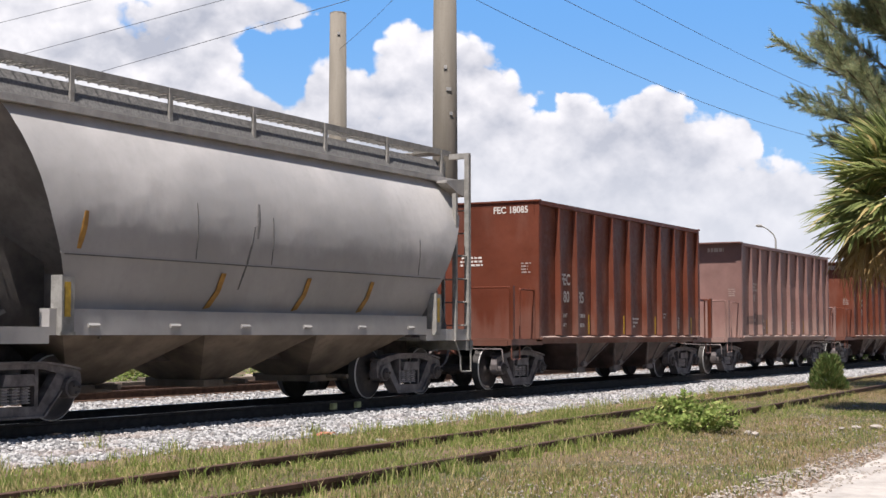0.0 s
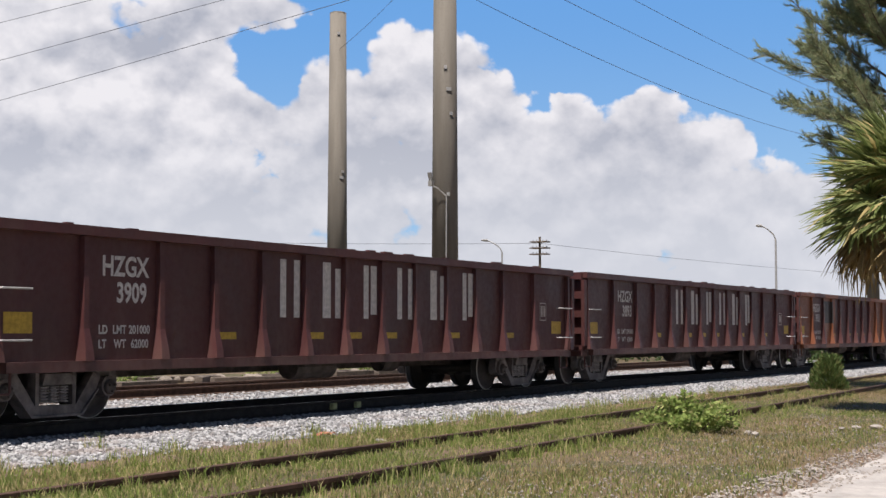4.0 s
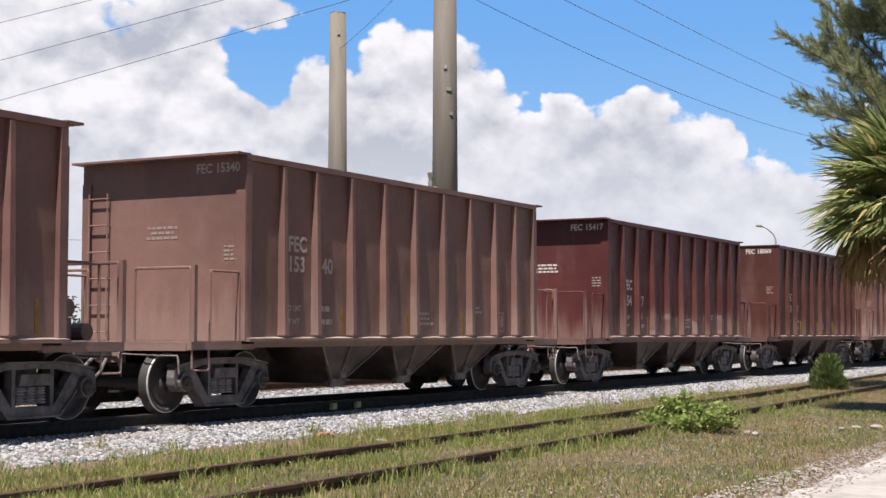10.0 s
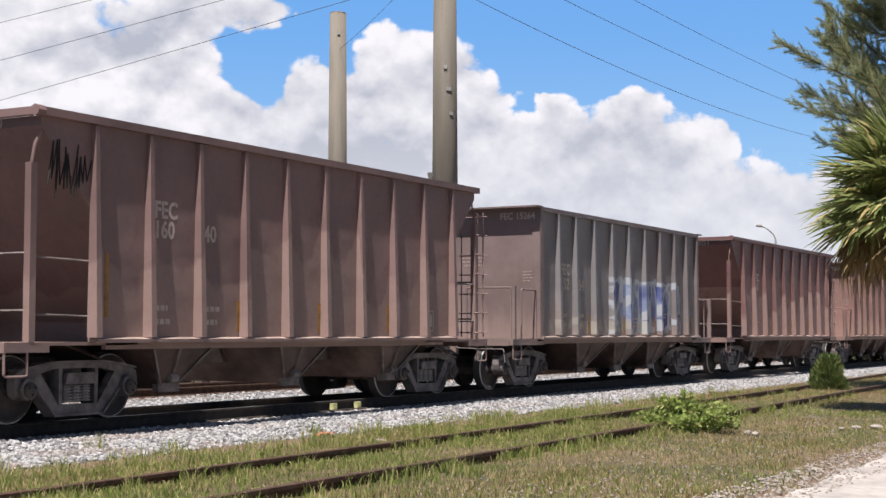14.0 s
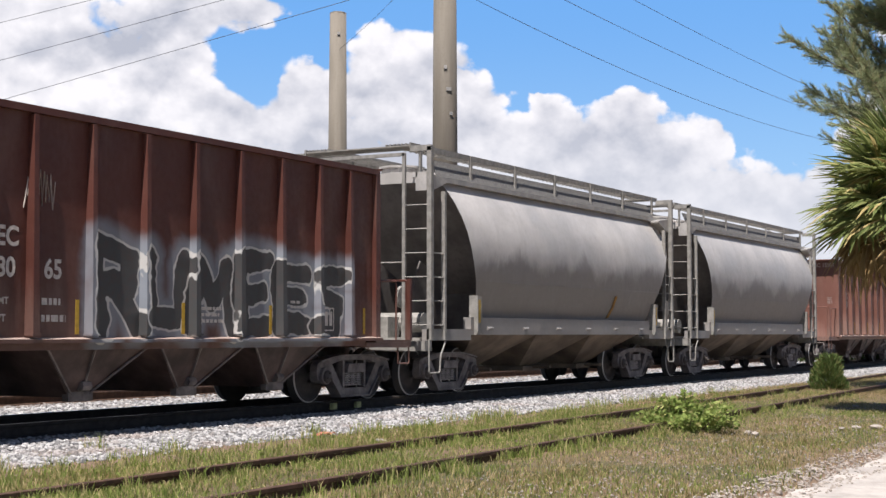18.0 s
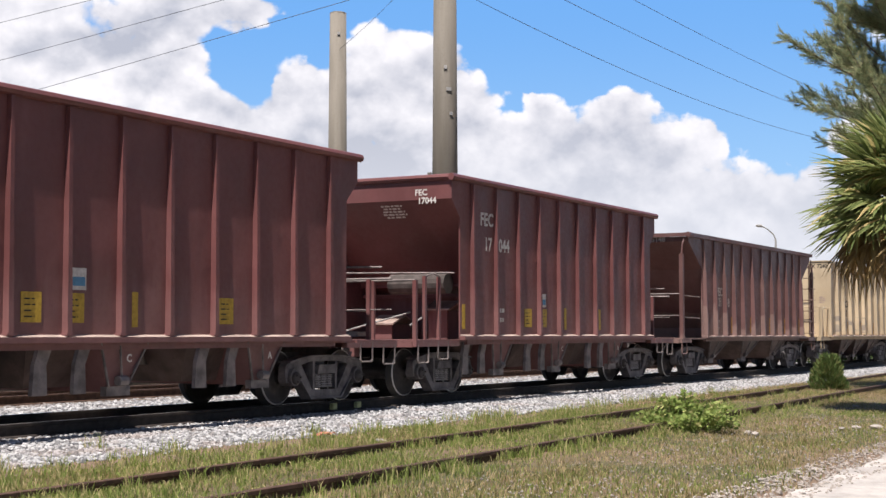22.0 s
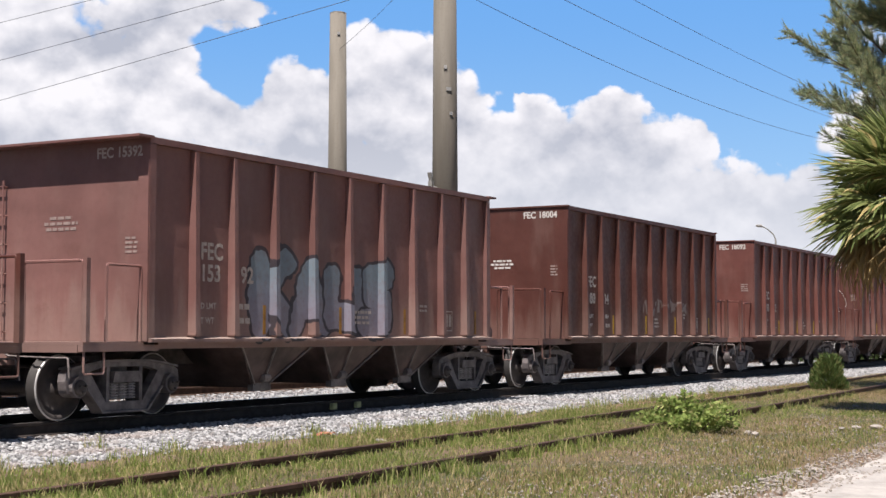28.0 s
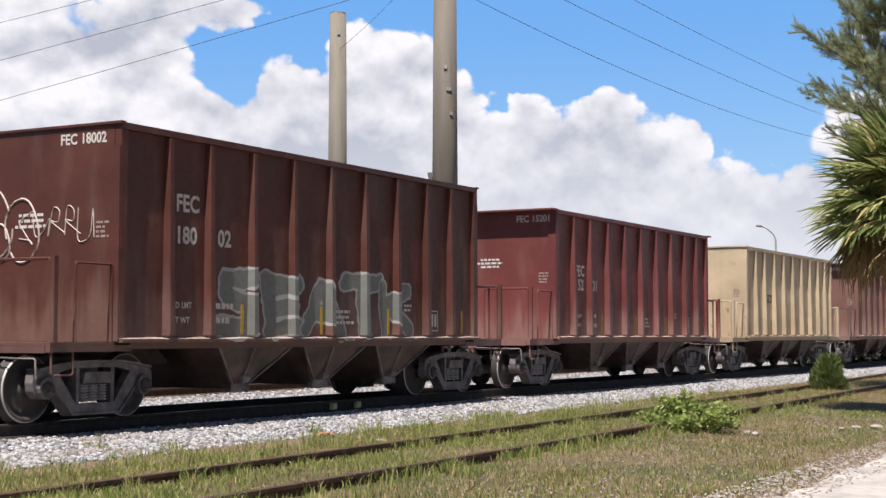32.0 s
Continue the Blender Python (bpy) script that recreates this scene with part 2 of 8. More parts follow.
def blade_mat(name, low, high, dry, dry_amt):
    n = Net(name)
    r = island(n)
    col = n.mix(r, low, high)
    col = n.mix(n.step(n.m("FRACT", n.m("MULTIPLY", r, 17.3)), 1 - dry_amt - 0.05, 1 - dry_amt + 0.05), col, dry)
    n.finish(col, 0.75, 0, None, spec=0.2)
    # light comes through the thin blades as well
    through_blade = n.node("ShaderNodeBsdfTranslucent")
    n.put(through_blade.inputs["Color"], col)
    both = n.node("ShaderNodeMixShader")
    both.inputs[0].default_value = 0.38
    n.nt.links.new(n.out.inputs["Surface"].links[0].from_socket, both.inputs[1])
    n.nt.links.new(through_blade.outputs[0], both.inputs[2])
    n.nt.links.new(both.outputs[0], n.out.inputs["Surface"])
    return n.mat


def pole_concrete():
    n = Net("pole_concrete")
    co = n.coords()
    a = n.noise(n.mapped(co, (0, 0, 0), (2.5, 2.5, 0.25)), 1.0, 5)
    b = n.noise(co, 9.0, 5)
    col = n.mix(n.step(a, 0.3, 0.7), (0.165, 0.148, 0.122), (0.22, 0.198, 0.165))
    col = n.mix(n.m("MULTIPLY", n.step(b, 0.5, 0.75), 0.4), col, (0.15, 0.13, 0.105))
    band = n.m("FRACT", n.m("MULTIPLY", n.xyz(co)[2], 0.41))
    col = n.mix(n.m("MULTIPLY", n.step(band, 0.985, 1.0), 0.4), col, (0.2, 0.17, 0.13))
    return n.finish(col, 0.9, 0, b, 0.25, 0.01)


def sky_mat():
    """Cumulus over a blue sky: the cover of each bank comes from the sheet, the ragged detail from noise."""
    n = Net("cloud_sky")
    co = n.coords()
    vm = n.node("ShaderNodeVectorMath", "NORMALIZE")
    n.put(vm.inputs[0], co)
    d = vm.outputs[0]
    dx, dy, dz = n.xyz(d)
    cover = n.node("ShaderNodeAttribute")
    cover.attribute_name = "cover"
    at = cover.outputs["Fac"]
    flat = n.mapped(d, (0, 0, 0), (1, 1, 1.25))
    w = n.noise(flat, 20.0, 8, 0.54)
    up = n.noise(n.mapped(flat, (0.005, 0.001, -0.014)), 20.0, 5, 0.5)
    body = n.noise(n.mapped(flat, (3, 1, 2)), 7.5, 5, 0.55)
    fine = n.noise(n.mapped(flat, (1, 5, 2)), 75.0, 6, 0.55)
    warp = n.node("ShaderNodeVectorMath", "ADD")
    n.put(warp.inputs[0], flat)
    n.put(warp.inputs[1], n.vec(n.m("MULTIPLY", w, 0.035), n.m("MULTIPLY", fine, 0.02), n.m("MULTIPLY", body, 0.03)))
    puff = n.m("ADD", n.m("MULTIPLY", n.voronoi(warp.outputs[0], 30.0), 0.6), n.m("MULTIPLY", n.voronoi(warp.outputs[0], 78.0), 0.4))
    puff = n.m("SUBTRACT", 0.42, puff)
    dens = n.m("ADD", at, n.m("ADD", n.m("MULTIPLY", n.m("SUBTRACT", w, 0.5), 1.0), n.m("ADD", n.m("MULTIPLY", puff, 0.75), n.m("MULTIPLY", n.m("SUBTRACT", fine, 0.5), 0.22))))
    alpha = n.step(dens, 0.46, 0.66)
    blue = n.mix(n.step(dz, 0.02, 0.24), (0.40, 0.66, 0.92), (0.165, 0.425, 0.86))
    lit = n.m("MULTIPLY", n.m("SUBTRACT", w, up), 3.0)
    thick = n.step(dens, 0.60, 1.25)
    crest = n.node("ShaderNodeAttribute")
    crest.attribute_name = "crest"
    high = crest.outputs["Fac"]
    shade = n.m("ADD", n.m("MULTIPLY", n.step(body, 0.36, 0.66), 0.40), n.m("MULTIPLY", thick, 0.30))
    shade = n.m("ADD", shade, n.m("SUBTRACT", 0.34, n.m("MULTIPLY", high, 0.62)))
    shade = n.m("SUBTRACT", shade, n.m("ADD", lit, n.m("MULTIPLY", puff, 0.85)), True)
    cloud = n.mix(shade, (0.95, 0.952, 0.975), (0.485, 0.52, 0.60))
    haze = n.step(dz, 0.17, 0.04, 0.0, 0.72)
    cloud = n.mix(haze, cloud, (0.775, 0.815, 0.87))
    col = n.mix(alpha, blue, cloud)
    em = n.node("ShaderNodeEmission")
    n.put(em.inputs[0], col)
    em.inputs[1].default_value = 0.67
    n.nt.links.new(em.outputs[0], n.out.inputs["Surface"])
    return n.mat


BALLAST = ballast_mat("ballast_bed")
STONES = ballast_mat("ballast_stones", True)
TURF = ground_mat()
GRASS = blade_mat("grass_blades", (0.12, 0.17, 0.036), (0.33, 0.385, 0.11), (0.50, 0.42, 0.21), 0.26)
STRAW = blade_mat("straw_blades", (0.13, 0.125, 0.042), (0.30, 0.255, 0.105), (0.47, 0.36, 0.20), 0.52)
RAIL_RUST = plain("rusty_rail", (0.095, 0.055, 0.038), 0.8, 0.3, 0.3, 8.0)
RAIL_DARK = plain("dark_main_rail", (0.046, 0.037, 0.033), 0.75, 0.2, 0.3, 8.0)
RAIL_TOP = plain("worn_rail_head", (0.42, 0.40, 0.38), 0.35, 0.9, 0.15, 20.0)
SLEEPER = plain("sleeper_timber", (0.14, 0.112, 0.09), 0.9, 0, 0.35, 7.0, 0.4)
TRUCK = plain("grimy_cast_steel", (0.155, 0.136, 0.134), 0.62, 0.1, 0.45, 5.0, 0.3)
UNDER = plain("underframe_grime", (0.085, 0.070, 0.064), 0.85, 0.05, 0.35, 5.0, 0.3)
CHUTE = plain("dusty_chute_steel", (0.098, 0.066, 0.058), 0.60, 0.05, 0.55, 1.6, 0.3)
LEDGE = plain("dusty_sill_ledge", (0.33, 0.25, 0.215), 0.9, 0, 0.3, 3.0, 0.3)
GHOST = plain("ghost_stencil", (0.33, 0.25, 0.225), 0.8, 0, 0.2, 16.0)
SPRING = plain("spring_steel", (0.30, 0.275, 0.27), 0.6, 0.2, 0.3, 12.0, 0.3)
CHUTE_EDGE = plain("scuffed_chute_frame", (0.20, 0.17, 0.16), 0.7, 0.1, 0.4, 4.0, 0.3)
WHEEL = wheel_steel()
GALV = plain("galvanised_steel", (0.42, 0.41, 0.39), 0.55, 0.4, 0.15, 14.0)
GREY_STEEL = plain("grey_painted_steel", (0.27, 0.26, 0.24), 0.7, 0.0, 0.2, 8.0)
YELLOW = plain("reflective_yellow", (0.50, 0.32, 0.04), 0.55, 0, 0.2, 14.0)
WHITE = plain("stencil_white", (0.62, 0.58, 0.54), 0.7, 0, 0.18, 16.0)
FADED = plain("faded_stencil", (0.50, 0.43, 0.38), 0.75, 0, 0.2, 16.0)
BLACKP = plain("stencil_black", (0.03, 0.028, 0.026), 0.7, 0, 0.2, 16.0)
POLE = pole_concrete()
WIRE = plain("wire_black", (0.11, 0.12, 0.14), 0.6, 0.2, 0.1, 5.0)
BARK = plain("bark", (0.15, 0.115, 0.085), 0.95, 0, 0.35, 6.0, 0.6, 0.03)
PALM_LEAF = blade_mat("palm_blades", (0.125, 0.165, 0.05), (0.36, 0.38, 0.15), (0.52, 0.42, 0.19), 0.22)
PALM_DRY = blade_mat("palm_dry_blades", (0.30, 0.21, 0.09), (0.42, 0.31, 0.15), (0.22, 0.14, 0.06), 0.3)
NEEDLES = blade_mat("pine_needles", (0.21, 0.265, 0.15), (0.41, 0.465, 0.26), (0.40, 0.34, 0.19), 0.20)
SHRUB = blade_mat("shrub_leaves", (0.11, 0.175, 0.04), (0.36, 0.43, 0.13), (0.40, 0.38, 0.15), 0.15)
JUNIPER = blade_mat("conifer_sprays", (0.085, 0.135, 0.04), (0.165, 0.22, 0.068), (0.22, 0.21, 0.08), 0.15)
HEDGE = blade_mat("far_leaves", (0.045, 0.075, 0.025), (0.10, 0.145, 0.05), (0.14, 0.13, 0.06), 0.15)
PATH = plain("pale_concrete", (0.41, 0.375, 0.34), 0.9, 0, 0.20, 2.2, 0.5, 0.03)
PALE_STONE = plain("pale_broken_stone", (0.36, 0.32, 0.28), 0.9, 0, 0.2, 9.0, 0.4)
RUBBLE = plain("site_rubble", (0.32, 0.27, 0.22), 0.9, 0, 0.35, 5.0, 0.5, 0.02, random_amt=0.5)
SAFETY_ORANGE = plain("faded_orange_paint", (0.40, 0.15, 0.095), 0.85, 0, 0.2, 9.0)


# ---- mesh helpers ----
def box(bm, x0, x1, y0, y1, z0, z1):
    vs = [bm.verts.new((x, y, z)) for z in (z0, z1) for y in (y0, y1) for x in (x0, x1)]
    for f in ((0, 2, 3, 1), (4, 5, 7, 6), (0, 1, 5, 4), (2, 6, 7, 3), (0, 4, 6, 2), (1, 3, 7, 5)):
        bm.faces.new([vs[i] for i in f])


def rod(bm, p, q, r, n=8, r2=None):
    p, q = Vector(p), Vector(q)
    d = (q - p).normalized()
    u = d.cross(Vector((0, 0, 1)) if abs(d.z) < 0.9 else Vector((1, 0, 0))).normalized()
    v = d.cross(u)
    r2 = r if r2 is None else r2
    a = [bm.verts.new(p + (u * math.cos(2 * math.pi * i / n) + v * math.sin(2 * math.pi * i / n)) * r) for i in range(n)]
    b = [bm.verts.new(q + (u * math.cos(2 * math.pi * i / n) + v * math.sin(2 * math.pi * i / n)) * r2) for i in range(n)]
    for i in range(n):
        j = (i + 1) % n
        bm.faces.new((a[i], b[i], b[j], a[j]))
    bm.faces.new(a)
    bm.faces.new(b[::-1])


def tube(bm, pts, r, n=4):
    """One unbroken line of round section through the points."""
    pts = [Vector(p) for p in pts]
    rings, u = [], None
    for i, p in enumerate(pts):
        d = (pts[min(i + 1, len(pts) - 1)] - pts[max(i - 1, 0)]).normalized()
        if u is None:
            u = d.cross(Vector((0, 0, 1)) if abs(d.z) < 0.9 else Vector((1, 0, 0)))
        u = (u - d * d.dot(u)).normalized()
        v = d.cross(u)
        rings.append([bm.verts.new(p + (u * math.cos(2 * math.pi * k / n) + v * math.sin(2 * math.pi * k / n)) * r) for k in range(n)])
    for a, b in zip(rings, rings[1:]):
        for k in range(n):
            bm.faces.new((a[k], a[(k + 1) % n], b[(k + 1) % n], b[k]))
    bm.faces.new(rings[0])
    bm.faces.new(rings[-1][::-1])


def bent(bm, pts, r, n=6):
    """A bent bar: each corner is cut short so that the bar keeps its thickness."""
    pts = [Vector(p) for p in pts]
    line = [pts[0]]
    for p, q, w in zip(pts, pts[1:], pts[2:]):
        cut = min(1.5 * r, 0.3 * (q - p).length, 0.3 * (w - q).length)
        line += [q + (p - q).normalized() * cut, q + (w - q).normalized() * cut]
    tube(bm, line + [pts[-1]], r, n)


def slab(bm, outline, y0, y1):
    """A flat outline in x and z, given thickness in y."""
    a = [bm.verts.new((x, y0, z)) for x, z in outline]
    b = [bm.verts.new((x, y1, z)) for x, z in outline]
    k = len(outline)
    bm.faces.new(a)
    bm.faces.new(b[::-1])
    for i in range(k):
        j = (i + 1) % k
        bm.faces.new((a[j], a[i], b[i], b[j]))


def frustum(bm, top, bottom, z1, z0):
    """top and bottom: x0, x1, y0, y1."""
    def ring(t, z):
        return [bm.verts.new(p) for p in ((t[0], t[2], z), (t[1], t[2], z), (t[1], t[3], z), (t[0], t[3], z))]
    a, b = ring(top, z1), ring(bottom, z0)
    for i in range(4):
        j = (i + 1) % 4
        bm.faces.new((b[i], b[j], a[j], a[i]))
    bm.faces.new(a)
    bm.faces.new(b[::-1])


def lathe_y(bm, profile, n=28):
    """Profile of (radius, y), turned round the y axis."""
    rings = [[bm.verts.new((r * math.cos(2 * math.pi * i / n), y, r * math.sin(2 * math.pi * i / n))) for i in range(n)] for r, y in profile]
    for a, b in zip(rings, rings[1:]):
        for i in range(n):
            j = (i + 1) % n
            bm.faces.new((a[i], a[j], b[j], b[i]))


def make_mesh(name, build, smooth=False):
    bm = bmesh.new()
    build(bm)
    bmesh.ops.recalc_face_normals(bm, faces=bm.faces)
    me = bpy.data.meshes.new(name)
    bm.to_mesh(me)
    bm.free()
    if smooth:
        me.polygons.foreach_set("use_smooth", [True] * len(me.polygons))
    return me


MESHES = {}


def shared(key, name, build, smooth=False):
    if key not in MESHES:
        MESHES[key] = make_mesh(name, build, smooth)
        MESHES[key].materials.append(None)
    return MESHES[key]


def part(name, build, material, parent, label="", key=None, smooth=False, at=(0, 0, 0), rot=None):
    """One mesh object under a thing or a part; key shares the mesh between cars of a kind."""
    me = shared(key, name, build, smooth) if key else make_mesh(name, build, smooth)
    ob = new(name, me)
    if not len(me.materials):
        me.materials.append(None)
    ob.material_slots[0].link = "OBJECT"
    ob.material_slots[0].material = material
    ob.parent = parent
    ob.location = at
    if rot:
        ob.rotation_euler = rot
    if label:
        ob["label"] = label
    return ob


def thing(name, build, material, label, category, group="", kind="", smooth=False):
    ob = new(name, make_mesh(name, build, smooth))
    ob.data.materials.append(material)
    return tagged(ob, label, category, group, kind)


def base_empty(name, label, category, group=""):
    return tagged(new(name), label, category, group)


def raw(name, verts, faces, material, smooth=False):
    me = bpy.data.meshes.new(name)
    me.from_pydata(verts, [], faces)
    me.materials.append(material)
    if smooth:
        me.polygons.foreach_set("use_smooth", [True] * len(me.polygons))
    return new(name, me)


TEXTS = {}


def glyph(ch, size, squeeze):
    """Mesh of one stencilled character and the width it takes up."""
    key = (ch, size, squeeze)
    if key not in TEXTS:
        ends = []
        for body in (ch, ch + "I", "I"):
            cu = bpy.data.curves.new("letter", "FONT")
            cu.body, cu.size, cu.fill_mode = body, size, "FRONT"
            cu.resolution_u = 3
            cu.offset = 0.028 * size
            tmp = bpy.data.objects.new("letter", cu)
            me = bpy.data.meshes.new_from_object(tmp)
            bpy.data.objects.remove(tmp)
            ends.append(me)
        step = max(v.co.x for v in ends[1].vertices) - max(v.co.x for v in ends[2].vertices)
        me = ends[0]
        for v in me.vertices:
            v.co.x *= squeeze
        for old in ends[1:]:
            bpy.data.meshes.remove(old)
        if not len(me.materials):
            me.materials.append(None)
        TEXTS[key] = (me, step * squeeze)
    return TEXTS[key]


def lettering(parent, text, size, at, facing, material, align="LEFT", squeeze=1.0):
    """Stencilled writing, letter by letter: facing 'side' (towards -y), 'end' (towards -x)."""
    gap = 0.34 * size * squeeze
    total = sum(gap if ch == " " else glyph(ch, size, squeeze)[1] for ch in text)
    u = -total if align == "RIGHT" else 0.0
    for ch in text:
        if ch == " ":
            u += gap
            continue
        me, step = glyph(ch, size, squeeze)
        ob = new("letter", me)
        ob.material_slots[0].link = "OBJECT"
        ob.material_slots[0].material = material
        ob.parent = parent
        ob.location = (at[0] + u, at[1], at[2]) if facing == "side" else (at[0], at[1] - u, at[2])
        ob.rotation_euler = (radians(90), 0, 0) if facing == "side" else (radians(90), 0, radians(-90))
        u += step


def bars(parent, lines, width, at, facing, material, seed=1, height=0.035, gap=0.065, centred=False):
    """Writing too small to read: short plain bars in rows."""
    rnd = random.Random(seed)
    def build(bm):
        for k in range(lines):
            end = width * rnd.uniform(0.6, 1.0)
            u = (width - end) / 2 if centred else 0.0
            end += u
            while u < end:
                w = rnd.uniform(0.05, 0.13)
                zz = -k * gap
                a = [bm.verts.new(c) for c in ((u, zz, 0), (min(u + w, end), zz, 0), (min(u + w, end), zz + height, 0), (u, zz + height, 0))]
                bm.faces.new(a)
                u += w + 0.025
    rot = (radians(90), 0, 0) if facing == "side" else (radians(90), 0, radians(-90))
    ob = part("stencil_block", build, material, parent, "", ("bars", lines, width, seed, height, centred), False, at, rot)
    ob["kind"] = "stuff"
    return ob


# ---- trucks, wheels, couplers: shared by all the cars ----
R_WHEEL = 0.419


def wheelset_build(bm):
    rod(bm, (0, -0.95, 0), (0, 0.95, 0), 0.075, 14)
    for s in (-1, 1):
        prof = [(0.10, 0.82), (0.14, 0.80), (0.15, 0.775), (0.33, 0.745), (0.352, 0.80), (0.40, 0.81), (0.419, 0.80), (0.424, 0.705), (0.447, 0.69), (0.447, 0.672),
                (0.36, 0.668), (0.345, 0.70), (0.17, 0.715), (0.14, 0.64), (0.08, 0.64)]
        lathe_y(bm, [(r, s * y) for r, y in prof])
        lathe_y(bm, [(0.0, s * 1.20), (0.075, s * 1.20), (0.10, s * 1.18), (0.105, s * 1.0), (0.07, s * 0.90)], 14)
        for k in range(3):
            a = 2 * math.pi * k / 3 + 0.4
            rod(bm, (0.055 * math.cos(a), s * 1.19, 0.055 * math.sin(a)), (0.055 * math.cos(a), s * 1.225, 0.055 * math.sin(a)), 0.018, 6)


def side_frame_build(bm):
    """Cast frame: arched top member, jaws over the bearings, sloping arms down to the spring seat."""
    t0, t1 = -0.065, 0.065
    top = [(0.0, 0.755), (0.45, 0.75), (0.74, 0.715), (0.98, 0.675), (1.07, 0.61), (1.09, 0.50), (1.06, 0.35), (0.985, 0.35), (0.98, 0.555), (0.80, 0.555), (0.62, 0.625), (0.42, 0.665), (0.0, 0.67)]
    slab(bm, top, t0, t1)
    slab(bm, [(-x, z) for x, z in reversed(top)], t0, t1)
    slab(bm, [(-0.80, 0.57), (-0.71, 0.40), (-0.43, 0.105), (0.43, 0.105), (0.71, 0.40), (0.80, 0.57), (0.66, 0.62), (0.35, 0.22), (-0.35, 0.22), (-0.66, 0.62)], t0, t1)
    for s in (-1, 1):
        slab(bm, [(s * 0.285, 0.21), (s * 0.345, 0.21), (s * 0.345, 0.672), (s * 0.285, 0.672)], t0, t1)
        # flanges standing proud along the top member and the arms
        for p, q in (((0.0, 0.735), (0.45, 0.73)), ((0.45, 0.73), (0.75, 0.695)), ((0.75, 0.695), (1.02, 0.645))):
            slab(bm, [(s * p[0], p[1]), (s * q[0], q[1]), (s * q[0], q[1] + 0.028), (s * p[0], p[1] + 0.028)], -0.115, 0.115)
        slab(bm, [(s * 0.42, 0.10), (s * 0.72, 0.41), (s * 0.72, 0.385), (s * 0.43, 0.075)], -0.10, 0.10)
        rod(bm, (s * 0.889, -0.12, 0.43), (s * 0.889, 0.12, 0.43), 0.135, 16)
    slab(bm, [(-0.425, 0.078), (0.425, 0.078), (0.425, 0.104), (-0.425, 0.104)], -0.10, 0.10)
    slab(bm, [(-0.27, 0.47), (0.27, 0.47), (0.23, 0.61), (-0.23, 0.61)], t0 - 0.045, t1 + 0.045)


def spring_build(bm):
    prof = []
    for k in range(6):
        z = 0.25 + k * 0.036
        prof += [(0.052, z), (0.078, z + 0.008), (0.078, z + 0.020), (0.052, z + 0.028)]
    n = 10
    rings = [[bm.verts.new((r * math.cos(2 * math.pi * i / n), r * math.sin(2 * math.pi * i / n), z)) for i in range(n)] for r, z in prof]
    for a, b in zip(rings, rings[1:]):
        for i in range(n):
            j = (i + 1) % n
            bm.faces.new((a[i], a[j], b[j], b[i]))


def bolster_build(bm):
    box(bm, -0.2, 0.2, -0.95, 0.95, 0.42, 0.68)
    box(bm, -0.35, 0.35, -0.35, 0.35, 0.66, 0.80)
    for s in (-1, 1):
        box(bm, s * 0.42 - 0.06, s * 0.42 + 0.06, -0.78, 0.78, 0.28, 0.40)
        for t in (-1, 1):
            box(bm, s * 0.45 - 0.04, s * 0.45 + 0.04, t * 0.74 - 0.06, t * 0.74 + 0.06, 0.24, 0.55)


WHEELSETS = []


def truck(parent, cx, car):
    t = part("truck", bolster_build, TRUCK, parent, "grimy cast-steel truck", "bolster", at=(cx, 0, 0))
    for s in (-1, 1):
        part("side_frame", side_frame_build, TRUCK, t, "", "side_frame", at=(0, s * 1.03, 0))
        for cx2 in (-0.17, 0.0, 0.17):
            part("spring", spring_build, SPRING, t, "", "spring", at=(cx2, s * 1.03, 0))
    for s in (-1, 1):
        w = part("wheelset", wheelset_build, WHEEL, t, "steel wheels with bright worn treads", "wheelset", True, (s * 0.889, 0, R_WHEEL))
        WHEELSETS.append((w, car, cx, s * 0.889))
    return t


def coupler_build(bm):
    box(bm, 0.0, 0.75, -0.085, 0.085, 0.78, 0.96)
    box(bm, -0.14, 0.06, -0.14, 0.13, 0.76, 0.99)
    slab(bm, [(-0.20, 0.78), (-0.02, 0.78), (-0.02, 0.97), (-0.20, 0.97)], 0.03, 0.13)
    bent(bm, [(0.3, -0.25, 0.78), (0.12, -0.3, 0.58), (-0.02, -0.25, 0.45), (-0.12, -0.12, 0.5)], 0.022)


def couplers(car, x0, x1):
    part("coupler", coupler_build, TRUCK, car, "", "coupler", at=(x0, 0, 0))
    part("coupler", coupler_build, TRUCK, car, "", "coupler", at=(x1, 0, 0), rot=(0, 0, math.pi))


def ladder_build(n, pitch, width=0.36, r=0.013):
    def build(bm):
        for s in (0, width):
            rod(bm, (-0.07, s, -0.08), (-0.07, s, pitch * (n - 1) + 0.08), 0.014, 6)
        for k in range(n):
            rod(bm, (-0.07, -0.02, k * pitch), (-0.07, width + 0.02, k * pitch), r, 6)
            for s in (0, width):
                rod(bm, (-0.07, s, k * pitch), (0.02, s, k * pitch), 0.012, 5)
    return build


# ---- open hopper with vertical ends ----
HW = 1.47          # half width to the side sheets


def rib_places(L):
    """Side posts a metre apart, the outermost bays a little narrower."""
    half = [0.0, 1.0, 2.0, 2.99, 3.85]
    return [L / 2 + d for d in [-h for h in half[:0:-1]] + half]


